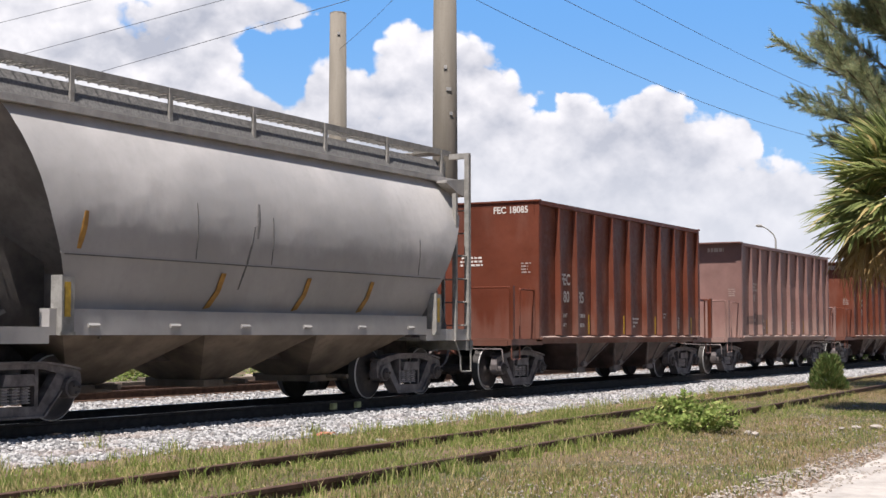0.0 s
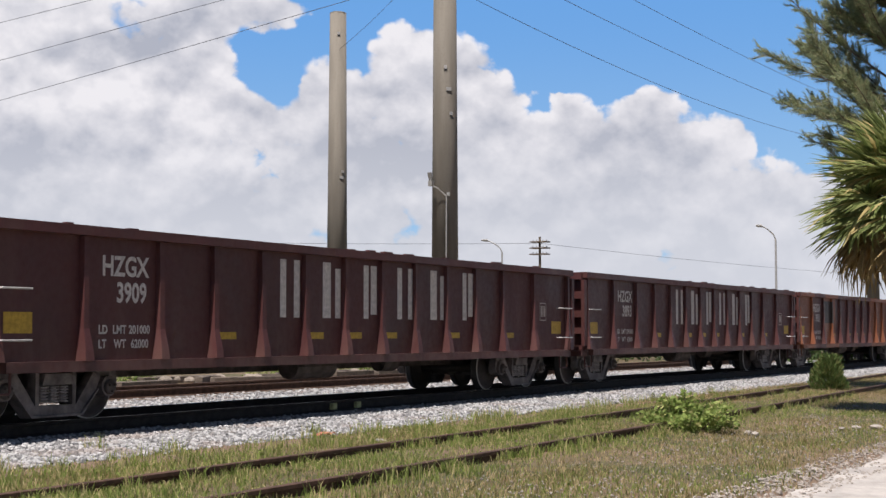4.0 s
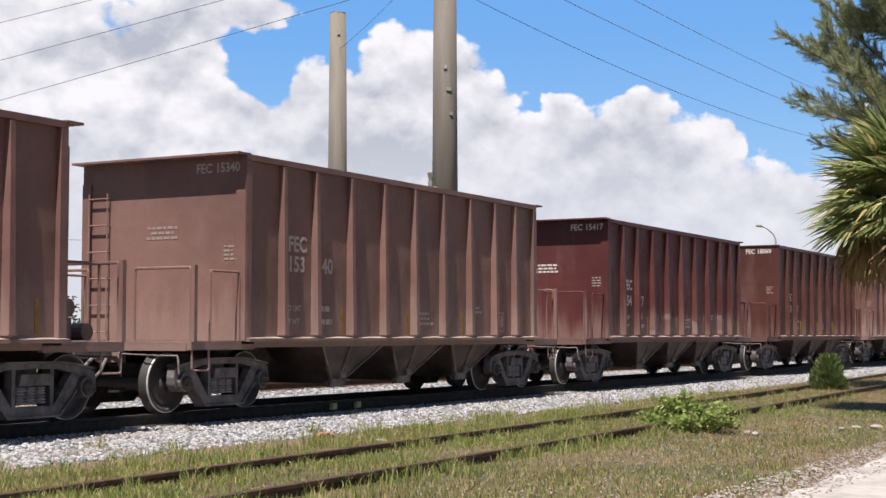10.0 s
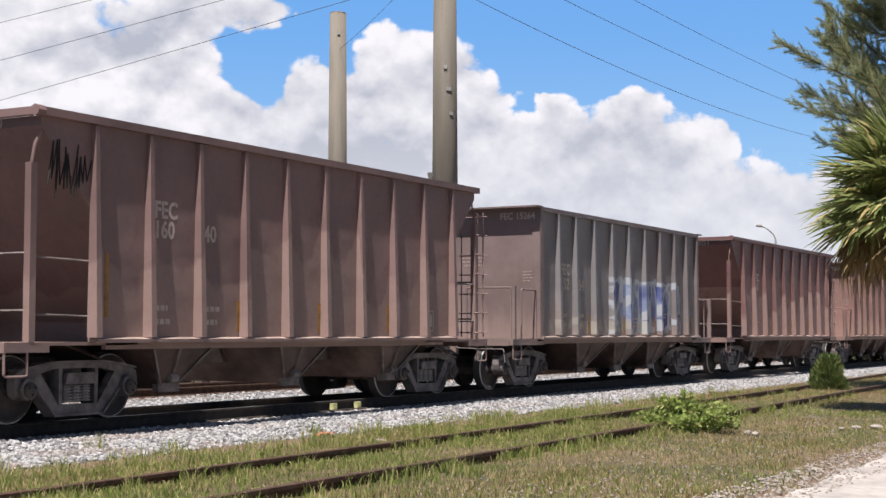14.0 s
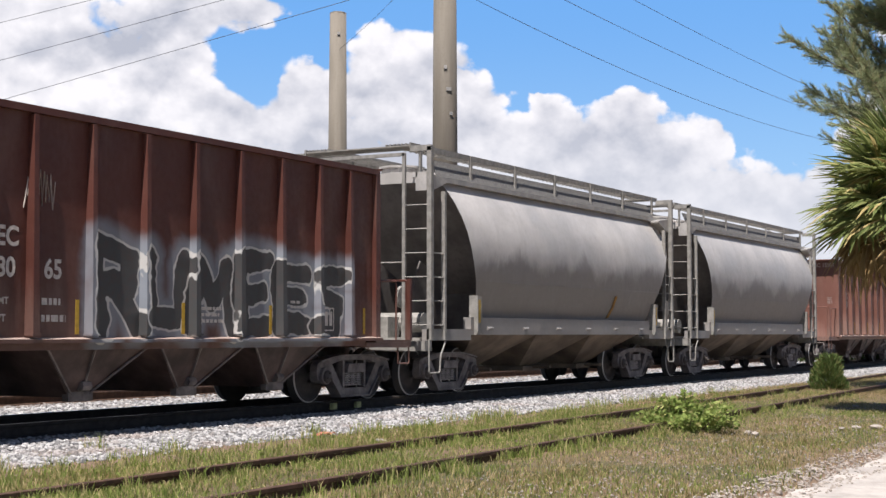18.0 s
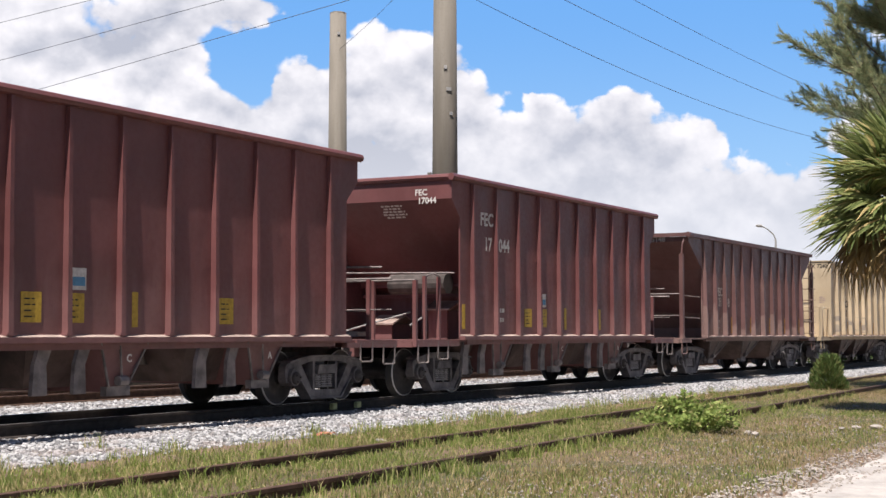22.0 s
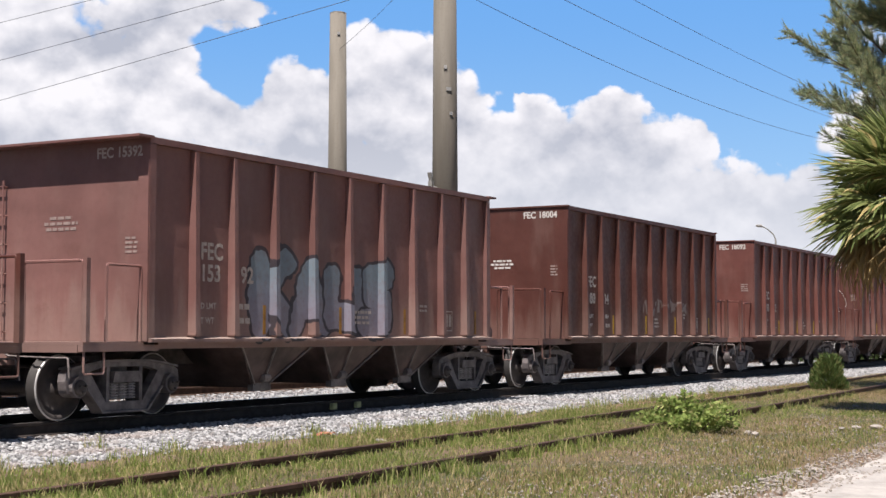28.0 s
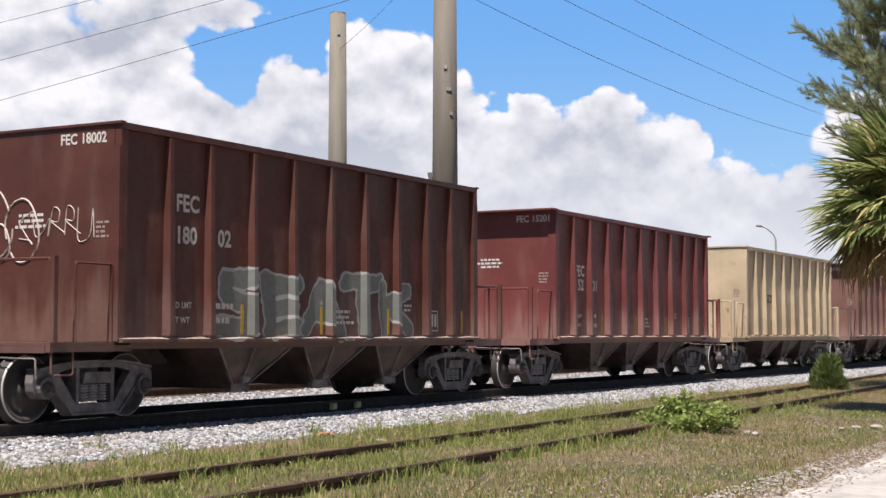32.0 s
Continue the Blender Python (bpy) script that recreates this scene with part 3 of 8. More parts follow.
def rib_build(x, zt, s, w=0.065, shallow=0.085, deep=0.13):
    def build(bm):
        top, low = zt - 0.10, 1.05
        y0 = s * (HW - 0.005)
        a = [(x - w, y0, low), (x - w * 0.8, s * (HW + deep), low), (x + w * 0.8, s * (HW + deep), low), (x + w, y0, low)]
        b = [(x - w * 0.7, y0, top), (x - w * 0.5, s * (HW + shallow), top), (x + w * 0.5, s * (HW + shallow), top), (x + w * 0.7, y0, top)]
        va, vb = [bm.verts.new(p) for p in a], [bm.verts.new(p) for p in b]
        for i in range(4):
            j = (i + 1) % 4
            bm.faces.new((va[i], va[j], vb[j], vb[i]))
        bm.faces.new(va)
        bm.faces.new(vb[::-1])
        box(bm, x - 0.075, x + 0.075, min(y0, s * (HW + deep + 0.015)), max(y0, s * (HW + deep + 0.015)), 1.075, 1.10)
    return build


def chute_build(cx, half, y_top, y_low, z_top=1.0, z_low=0.30):
    return lambda bm: frustum(bm, (cx - half, cx + half, -y_top, y_top), (cx - 0.17, cx + 0.17, -y_low, y_low), z_top, z_low)


def chute_edge_build(cx, half, y_top, y_low, z_top, z_low, s):
    """Angle irons down both slopes of one chute, with the gate at its foot."""
    def build(bm):
        ym = s * (y_top + 0.012)
        for d in (-1, 1):
            p = Vector((cx + d * (half - 0.02), ym, z_top - 0.02))
            q = Vector((cx + d * 0.16, s * (y_low + 0.04), z_low + 0.04))
            rod(bm, p, q, 0.018, 5)
        box(bm, cx - 0.22, cx + 0.22, s * y_low - 0.05, s * y_low + 0.05, z_low - 0.05, z_low + 0.07)
        rod(bm, (cx - 0.07, s * (y_low + 0.10), z_low + 0.14), (cx + 0.09, s * (y_low + 0.10), z_low + 0.14), 0.065, 8)
        rod(bm, (cx + 0.01, s * (y_low + 0.10), z_low + 0.15), (cx - 0.10, s * (y_top + 0.02), z_top - 0.05), 0.016, 5)
    return build


def chute(car, key, cx, half, y_top, y_low, z_top, z_low, label="dusty steel discharge chute", mat=None):
    c = part("discharge_chute", chute_build(cx, half, y_top, y_low, z_top, z_low), mat or CHUTE, car, label, ("chute",) + key)
    for s in (-1, 1):
        part("chute_frame", chute_edge_build(cx, half, y_top, y_low, z_top, z_low, s), CHUTE_EDGE, c, "scuffed pale steel frame", ("chutef", s) + key)


def deck_build(depth, half=1.47):
    """End platform ahead of x = 0."""
    def build(bm):
        box(bm, -depth, -0.003, -half, half, 0.955, 0.995)
        for s in (-1, 1):
            box(bm, -depth, 0.30, s * (half - 0.04) - 0.04, s * (half - 0.04) + 0.04, 0.875, 0.953)
        box(bm, -depth, -depth + 0.09, -half + 0.09, half - 0.09, 0.865, 0.953)
        box(bm, -depth - 0.02, -0.01, -0.22, 0.22, 0.70, 0.953)
    return build


def side_rail_build(bm):
    bent(bm, [(-0.04, 0, 0.99), (-0.04, 0, 1.95), (-0.06, 0, 1.97), (-0.66, 0, 1.97), (-0.68, 0, 1.95), (-0.68, 0, 0.99)], 0.021)


def end_rail_build(bm):
    bent(bm, [(0, -0.42, 0.99), (0, -0.42, 1.98), (0, -0.40, 2.0), (0, 0.54, 2.0), (0, 0.56, 1.98), (0, 0.56, 0.99)], 0.021)


def rail_post_build(bm):
    box(bm, -0.035, 0.035, 0.59, 0.655, 0.99, 2.03)


def stirrup_build(bm):
    bent(bm, [(-0.18, 0, 0.92), (-0.18, 0, 0.60), (0.18, 0, 0.60), (0.18, 0, 0.92)], 0.016)


def brake_build(bm):
    """Brake cylinder on its stand, with a push rod and a small reservoir."""
    rod(bm, (-0.50, 0.62, 1.42), (-0.50, 1.10, 1.42), 0.14, 14, 0.12)
    rod(bm, (-0.50, 0.55, 1.42), (-0.50, 0.62, 1.42), 0.06, 10)
    box(bm, -0.60, -0.40, 0.66, 1.06, 0.996, 1.30)
    rod(bm, (-0.50, 0.55, 1.42), (-0.30, 0.42, 1.12), 0.02, 6)
    rod(bm, (-0.82, 0.72, 1.12), (-0.82, 1.12, 1.12), 0.11, 12)


def end_fittings(car, L, mat, depth, gear_end, ladder_n=6):
    for end in (0, 1):
        org = (0, 0, 0) if end == 0 else (L, 0, 0)
        turn = None if end == 0 else (0, 0, math.pi)
        deck = part("end_platform", deck_build(depth), mat, car, "", ("deck", depth), at=org, rot=turn)
        for s in (-1, 1):
            part("side_handrail", side_rail_build, mat, deck, "", "siderail", at=(0, s * 1.44, 0))
            part("end_handrail", end_rail_build, mat, deck, "", "endrail", at=(-depth + 0.05, s * 0.85, 0), rot=(0, 0, 0) if s > 0 else (0, 0, math.pi))
            part("rail_post", rail_post_build, mat, deck, "", "railpost", at=(-depth + 0.05, s * 0.85, 0), rot=(0, 0, 0) if s > 0 else (0, 0, math.pi))
            part("stirrup_step", stirrup_build, mat, deck, "", "stirrup", at=(-depth + 0.22, s * 1.45, 0))
        for s in (-1, 1):
            part("uncoupling_lever", lambda bm, s=s: bent(bm, [(-depth - 0.10, s * 0.05, 0.98), (-depth - 0.10, s * 0.32, 0.82), (-depth - 0.07, s * 0.95, 0.80), (-depth - 0.07, s * 1.30, 0.80), (-depth - 0.09, s * 1.34, 0.55)], 0.014), CHUTE_EDGE, deck, "", ("lever", depth, s))
        part("air_hose", lambda bm: bent(bm, [(-depth + 0.1, 0.32, 0.80), (-depth - 0.12, 0.34, 0.62), (-depth - 0.32, 0.25, 0.48), (-depth - 0.50, 0.10, 0.52)], 0.03, 8), TRUCK, deck, "rubber air hose", ("hose", depth))
        part("ladder", ladder_build(ladder_n, 0.40), mat, car, "", ("ladder", ladder_n), at=(org[0], 1.0 if end == 0 else -1.0, 1.12), rot=turn)
        if end == gear_end:
            part("brake_cylinder", brake_build, mat, deck, "brake cylinder and reservoir", "brake")


def side_build(L, zt, s):
    def build(bm):
        y0, y1 = sorted((s * HW, s * (HW - 0.03)))
        box(bm, 0.03, L - 0.03, y0, y1, 1.0, zt - 0.02)
        for x in (0.0, L - 0.12):
            box(bm, x, x + 0.12, *sorted((s * (HW - 0.04), s * (HW + 0.075))), 1.0, zt - 0.09)
    return build


def end_wall_build(L, zt, x, lip):
    def build(bm):
        box(bm, *sorted((x, x + (0.03 if x == 0 else -0.03))), -HW + 0.031, HW - 0.031, 1.0, zt - 0.02)
    return build


def end_post_build(zt, x, s):
    d = -1 if x == 0 else 1
    return lambda bm: box(bm, *sorted((x + d * 0.001, x + d * 0.025)), *sorted((s * (HW - 0.10), s * (HW + 0.07))), 1.0, zt - 0.30)


def top_chords(car, k, L, zt, lip, mat):
    """Rails along the tops of the sides, the projecting lips over the ends and their stiffeners."""
    o = HW + 0.075
    for s in (-1, 1):
        part("top_chord", lambda bm: box(bm, 0.0, L, *sorted((s * (HW - 0.05), s * o)), zt - 0.085, zt), mat, car, "", ("chord", k, s))
    for x, d in ((0.0, -1), (L, 1)):
        part("end_lip", lambda bm: box(bm, *sorted((x - d * 0.06, x + d * (lip if lip else 0.03))), -o - 0.02, o + 0.02, zt - 0.02, zt + 0.012), mat, car, "", ("lip", k, x))
        part("end_stiffener", lambda bm: box(bm, *sorted((x + d * 0.002, x - d * 0.05)), -o + 0.13, o - 0.13, zt - 0.10, zt - 0.037), mat, car, "", ("stiff", k, x))


def sills(car, k, x0, x1, mat, out=0.135, low=0.985, high=1.03, reach=1.0, rise=0.022):
    """Side sills with their lower flanges, and the centre sill."""
    for s in (-1, 1):
        sill = part("side_sill", lambda bm, s=s: box(bm, x0, x1, *sorted((s * (HW + 0.002), s * (HW + out))), low, high), mat, car, "", ("sill", k, s))
        def ledge(bm, s=s):
            a = [(s * (HW + 0.002), high + 0.001), (s * (HW + out), high + 0.001), (s * (HW + 0.002), high + rise)]
            for va, vb in ((x0, x1),):
                p, q = [bm.verts.new((va, y, z)) for y, z in a], [bm.verts.new((vb, y, z)) for y, z in a]
                bm.faces.new(p)
                bm.faces.new(q[::-1])
                for i in range(3):
                    bm.faces.new((p[i], p[(i + 1) % 3], q[(i + 1) % 3], q[i]))
        part("sill_ledge", ledge, LEDGE, sill, "dusty sloping ledge", ("ledge", k, s))
        part("lower_flange", lambda bm, s=s: box(bm, x0 + 0.3, x1 - 0.3, *sorted((s * (HW - 0.08), s * (HW - 0.01))), 0.90, 0.984), mat, sill, "", ("flange", k, s))
    part("centre_sill", lambda bm: box(bm, x0 - reach, x1 + reach, -0.22, 0.22, 0.66, 0.95), UNDER, car, "", ("csill", k))


def vertical_hopper(name, label, L, zt, lip, mat, text_mat, ribs=9, group="freight cars of the train"):
    """Rapid-discharge hopper with ribbed sides, flat ends, end platforms and three pairs of chutes."""
    car = base_empty(name, label, "hopper car", group)
    k = (L, zt, lip)
    for s in (-1, 1):
        part("side_sheet", side_build(L, zt, s), mat, car, "", ("side", k, s))
        for i, x in enumerate(rib_places(L)):
            part("rib", rib_build(x, zt, s), mat, car, "", ("rib", k, s, i))
    for x in (0, L):
        part("end_wall", end_wall_build(L, zt, x, lip), mat, car, "", ("end", k, x))
        for s in (-1, 1):
            part("end_post", end_post_build(zt, x, s), mat, car, "", ("endpost", k, x, s))
    top_chords(car, k, L, zt, lip, mat)
    sills(car, k, 0.0, L, mat)
    part("floor", lambda bm: box(bm, 0.04, L - 0.04, -HW + 0.04, HW - 0.04, 1.01, 1.03), mat, car, "", ("hfloor", k))
    mid = L / 2
    for j in (-1, 0, 1):
        chute(car, (k, j), mid + 0.42 + j * 2.08, 1.0, 1.38, 1.0, 1.0, 0.30)
    end_fittings(car, L, mat, 1.12, 1 if lip else 0)
    truck(car, 0.07, car)
    truck(car, L - 0.07, car)
    couplers(car, -1.72, L + 1.72)
    return car


# ---- open hopper with sloping ends ----
def slope_side_build(L, zt, s, cut, knee):
    def build(bm):
        out = [(0.10, zt - 0.06), (L - 0.10, zt - 0.06), (L - 0.10, zt - 0.22), (L - cut, knee), (L - cut, 1.0), (cut, 1.0), (cut, knee), (0.10, zt - 0.22)]
        slab(bm, out, *sorted((s * HW, s * (HW - 0.03))))
    return build


def slope_sheet_build(L, zt, x, cut, knee):
    d = 1 if x == 0 else -1
    def build(bm):
        a = [(x + d * 0.10, zt - 0.10), (x + d * 0.10, zt - 0.22), (x + d * cut, knee), (x + d * (cut + 1.15), 1.25), (x + d * (cut + 1.15), 1.0), (x + d * (cut + 1.19), 1.0), (x + d * (cut + 1.19), 1.27), (x + d * (cut + 0.04), knee + 0.02), (x + d * 0.14, zt - 0.20), (x + d * 0.14, zt - 0.10)]
        slab(bm, a, -HW + 0.032, HW - 0.032)
    return build


def slope_post_build(s):
    def build(bm):
        box(bm, -0.06, 0.04, s * 1.42 - 0.05, s * 1.42 + 0.05, 0.995, 3.12)
        bent(bm, [(-0.01, s * 1.42, 3.1), (0.04, s * 1.42, 3.35), (0.12, s * 1.44, 3.5)], 0.02)
    return build


def platform_kit(dk, mat, px=0.0, rails=(2.01, 1.33)):
    """Corner posts, rails and brake gear on the open end platform; px: how far back the posts stand."""
    for s in (-1, 1):
        part("corner_post", slope_post_build(s), mat, dk, "", ("spost", s), at=(px, 0, 0))
        for z in rails:
            part("side_rail", lambda bm, s=s, z=z: rod(bm, (px, s * 1.42, z), (1.0, s * 1.44, z - 0.02), 0.015, 6), CHUTE_EDGE, dk, "", ("srail", s, z, px))
    for z in [h + 0.04 for h in rails]:
        part("end_rail", lambda bm, z=z: rod(bm, (-0.01, -1.42, z), (-0.01, 1.42, z), 0.016, 6), CHUTE_EDGE, dk, "", ("serail", z), at=(px, 0, 0))
    for y in (-0.5, 0.5):
        part("rail_post", lambda bm, y=y: box(bm, -0.04, 0.02, y - 0.03, y + 0.03, 0.995, 2.06), mat, dk, "", ("spst", y), at=(px, 0, 0))
    part("brake_cylinder", lambda bm: (rod(bm, (0.55, -0.2, 1.35), (0.55, 0.65, 1.35), 0.2, 14), box(bm, 0.42, 0.7, -0.1, 0.55, 0.995, 1.2)), UNDER, dk, "", "scyl")


def slope_chords(car, k, L, zt, mat):
    for s in (-1, 1):
        def rail(bm):
            box(bm, 0.0, L, *sorted((s * (HW - 0.03), s * (HW + 0.07))), zt - 0.10, zt)
        part("top_chord", rail, mat, car, "", ("schord", k, s))
        part("chord_end", lambda bm: rod(bm, (-0.03, s * (HW + 0.03), zt - 0.05), (0.10, s * (HW + 0.03), zt - 0.05), 0.07, 8), mat, car, "", ("scend", k, s))
    for x in (0.0, L - 0.10):
        part("end_chord", lambda bm: box(bm, x, x + 0.10, -HW + 0.033, HW - 0.033, zt - 0.098, zt - 0.002), mat, car, "", ("sechord", k, x))


def slope_ribs(L, cut, n):
    """Ten evenly spaced posts, or twelve that stand closer towards the ends."""
    if n < 12:
        return [cut + 0.03 + (L - 2 * cut - 0.06) * i / (n - 1) for i in range(n)]
    half = [0.48, 1.41, 2.21, 3.0, 3.8, 4.62]
    return [L / 2 - 0.05 + d for d in [-h for h in half[::-1]] + half]


def slope_rib_build(x, L, zt, s, stepped):
    """A tapered side post; on some cars its upper part is set back."""
    low, top = 1.05, zt - 0.11
    def build(bm):
        y0 = s * (HW - 0.003)
        mid = top - 0.85
        runs = ((low, mid, 0.125, 0.085, 0.058, 0.05), (mid + 0.003, top, 0.07, 0.035, 0.042, 0.032)) if stepped else ((low, top, 0.14, 0.06, 0.075, 0.045),)
        for z0, z1, d0, d1, w0, w1 in runs:
            a = [(x - w0, y0, z0), (x - w0 * 0.7, s * (HW + d0), z0), (x + w0 * 0.7, s * (HW + d0), z0), (x + w0, y0, z0)]
            b = [(x - w1, y0, z1), (x - w1 * 0.7, s * (HW + d1), z1), (x + w1 * 0.7, s * (HW + d1), z1), (x + w1, y0, z1)]
            va, vb = [bm.verts.new(p) for p in a], [bm.verts.new(p) for p in b]
            for i in range(4):
                j = (i + 1) % 4
                bm.faces.new((va[i], va[j], vb[j], vb[i]))
            bm.faces.new(va)
            bm.faces.new(vb[::-1])
    return build


def slope_hopper(name, label, L, zt, mat, cut=1.12, knee=2.5, ribs=13, centre=1.2, deck=0.42, chutes=3, group="freight cars of the train"):
    """Older hopper: ends slope in under the top, with corner posts and rails over the platforms."""
    car = base_empty(name, label, "hopper car", group)
    k = (L, zt, cut, knee)
    for s in (-1, 1):
        part("side_sheet", slope_side_build(L, zt, s, cut, knee), mat, car, "", ("sside", k, s))
        for i, x in enumerate(slope_ribs(L, cut, ribs)):
            part("rib", slope_rib_build(x, L, zt, s, ribs > 10), mat, car, "", ("srib", k, s, i, ribs))
    for x in (0, L):
        part("slope_sheet", slope_sheet_build(L, zt, x, cut, knee), mat, car, "", ("ssheet", k, x))
        turn = None if x == 0 else (0, 0, math.pi)
        dk = part("end_platform", deck_build(deck), mat, car, "", ("deck", deck), at=(x, 0, 0), rot=turn)
        platform_kit(dk, mat, *((0.02,) if ribs < 12 else (-0.28, (2.07, 1.52))))
        part("platform_floor", lambda bm: box(bm, 0.0, cut + 0.9, -HW + 0.01, HW - 0.01, 0.955, 0.994), mat, dk, "", ("pfloor", cut))
        part("ladder", ladder_build(7, 0.36, 0.34), mat, car, "", "ladder7", at=(x + (-0.24 if x == 0 else 0.24), 0.98 if x == 0 else -0.98, 1.12), rot=turn)
        for s in (-1, 1):
            part("stirrup_step", stirrup_build, mat, dk, "", "stirrup", at=(-deck + 0.2, s * 1.45, 0))
    part("ladder", ladder_build(7, 0.36, 0.34), mat, car, "", "ladder7", at=(L - 0.05, -1.52, 1.12), rot=(0, 0, -math.pi / 2))
    slope_chords(car, k, L, zt, mat)
    sills(car, ("s", k), cut, L - cut, mat, reach=cut + 0.3)
    for j in range(chutes):
        cx = L / 2 + (0.2 if ribs < 12 else -0.2) + (j - (chutes - 1) / 2) * 2.87
        # dark chute tone: dirt, plus the shade under the car put into the colour
        chute(car, ("s", k, j, chutes), cx, 0.70 if ribs < 12 else 0.86, 1.38, 1.05, 1.0, 0.36, "grimy steel discharge chute, under-car shade in its colour")
    part("slope_floor", lambda bm: (slab(bm, [(cut, 0.98), (L / 2 - 3.4, 0.62), (L / 2 - 3.4, 0.66), (cut, 1.0)], -0.95, 0.95), slab(bm, [(L - cut, 0.98), (L / 2 + 3.4, 0.62), (L / 2 + 3.4, 0.66), (L - cut, 1.0)], -0.95, 0.95)), CHUTE, car, "", ("sfloor", k))
    truck(car, centre, car)
    truck(car, L - centre, car)
    couplers(car, -0.95, L + 0.95)
    return car


# ---- maroon hopper with a deep overhanging end ----
def over_sheet_build(L, zt, x):
    d = 1 if x == 0 else -1
    def build(bm):
        a = [(x, zt - 0.05), (x, zt - 0.42), (x + d * 1.55, 2.05), (x + d * 1.55, 2.0), (x + d * 2.2, 1.75), (x + d * 2.2, 1.7), (x + d * 2.26, 1.7), (x + d * 2.26, 1.80), (x + d * 1.60, 2.10), (x + d * 0.04, zt - 0.40), (x + d * 0.04, zt - 0.05)]
        slab(bm, a, -HW + 0.032, HW - 0.032)
    return build


def over_side_build(L, zt, s):
    def build(bm):
        out = [(0.0, zt - 0.05), (L, zt - 0.05), (L, zt - 0.42), (L - 0.32, zt - 0.75), (L - 0.32, 1.0), (0.32, 1.0), (0.32, zt - 0.75), (0.0, zt - 0.42)]
        slab(bm, out, *sorted((s * HW, s * (HW - 0.03))))
    return build


def over_platform_kit(dk, mat):
    """Posts, rails, brake gear and the bulkhead under the overhanging slope sheet."""
    part("bulkhead", lambda bm: (box(bm, 1.70, 1.74, -1.40, 1.40, 0.996, 1.80), box(bm, 1.60, 1.76, -1.41, 1.41, 1.80, 1.86)), mat, dk, "", "obulk")
    for y in (-1.40, -0.55, 0.35, 0.95):
        part("rail_post", lambda bm, y=y: box(bm, -1.21, -1.15, y - 0.035, y + 0.035, 0.996, 2.02), mat, dk, "", ("opost", y))
    part("end_rail", lambda bm: (rod(bm, (-1.18, -1.40, 2.02), (-1.18, 1.40, 2.02), 0.022, 6), rod(bm, (-1.18, -0.55, 1.5), (-1.18, 1.40, 1.5), 0.014, 6)), CHUTE_EDGE, dk, "", "oerail")
    part("grab_rail", lambda bm: rod(bm, (-0.9, 1.38, 2.2), (0.3, -1.36, 2.2), 0.018, 6), CHUTE_EDGE, dk, "", "ograb")
    for x in (-0.85, -0.35):
        part("rail_post", lambda bm, x=x: box(bm, x - 0.03, x + 0.03, -1.43, -1.37, 0.996, 2.1), mat, dk, "", ("opostx", x))
    part("side_rail", lambda bm: bent(bm, [(-0.85, -1.42, 2.1), (-0.6, -1.44, 2.16), (-0.35, -1.42, 2.1)], 0.018), CHUTE_EDGE, dk, "", "osrail")
    part("brake_cylinder", lambda bm: rod(bm, (0.55, -1.1, 2.02), (0.55, 0.1, 2.02), 0.19, 14), UNDER, dk, "", "ocyl")
    for y, z in ((-0.75, 1.56), (0.45, 1.30)):
        shelf = part("gear_cover", lambda bm, y=y, z=z: slab(bm, [(0.7, z), (1.15, z + 0.16), (1.6, z), (1.6, z - 0.03), (1.15, z + 0.13), (0.7, z - 0.03)], y - 0.28, y + 0.28), LEDGE, dk, "dusty folded steel cover", ("ocover", y))
        for sx in (0.78, 1.5):
            part("cover_stand", lambda bm, y=y, z=z, sx=sx: box(bm, sx, sx + 0.05, y - 0.2, y + 0.2, 0.996, z - 0.02), mat, dk, "", ("ostand", y, sx))
    part("air_pipe", lambda bm: box(bm, -0.6, 1.4, 0.9, 1.1, 1.05, 1.14), TRUCK, dk, "", "opipe")
    part("brake_rod", lambda bm: (rod(bm, (-1.0, -1.2, 1.25), (0.3, -0.7, 1.4), 0.018, 5), rod(bm, (-0.9, 0.2, 1.15), (0.7, -0.2, 1.5), 0.018, 5)), GALV, dk, "", "obrod")


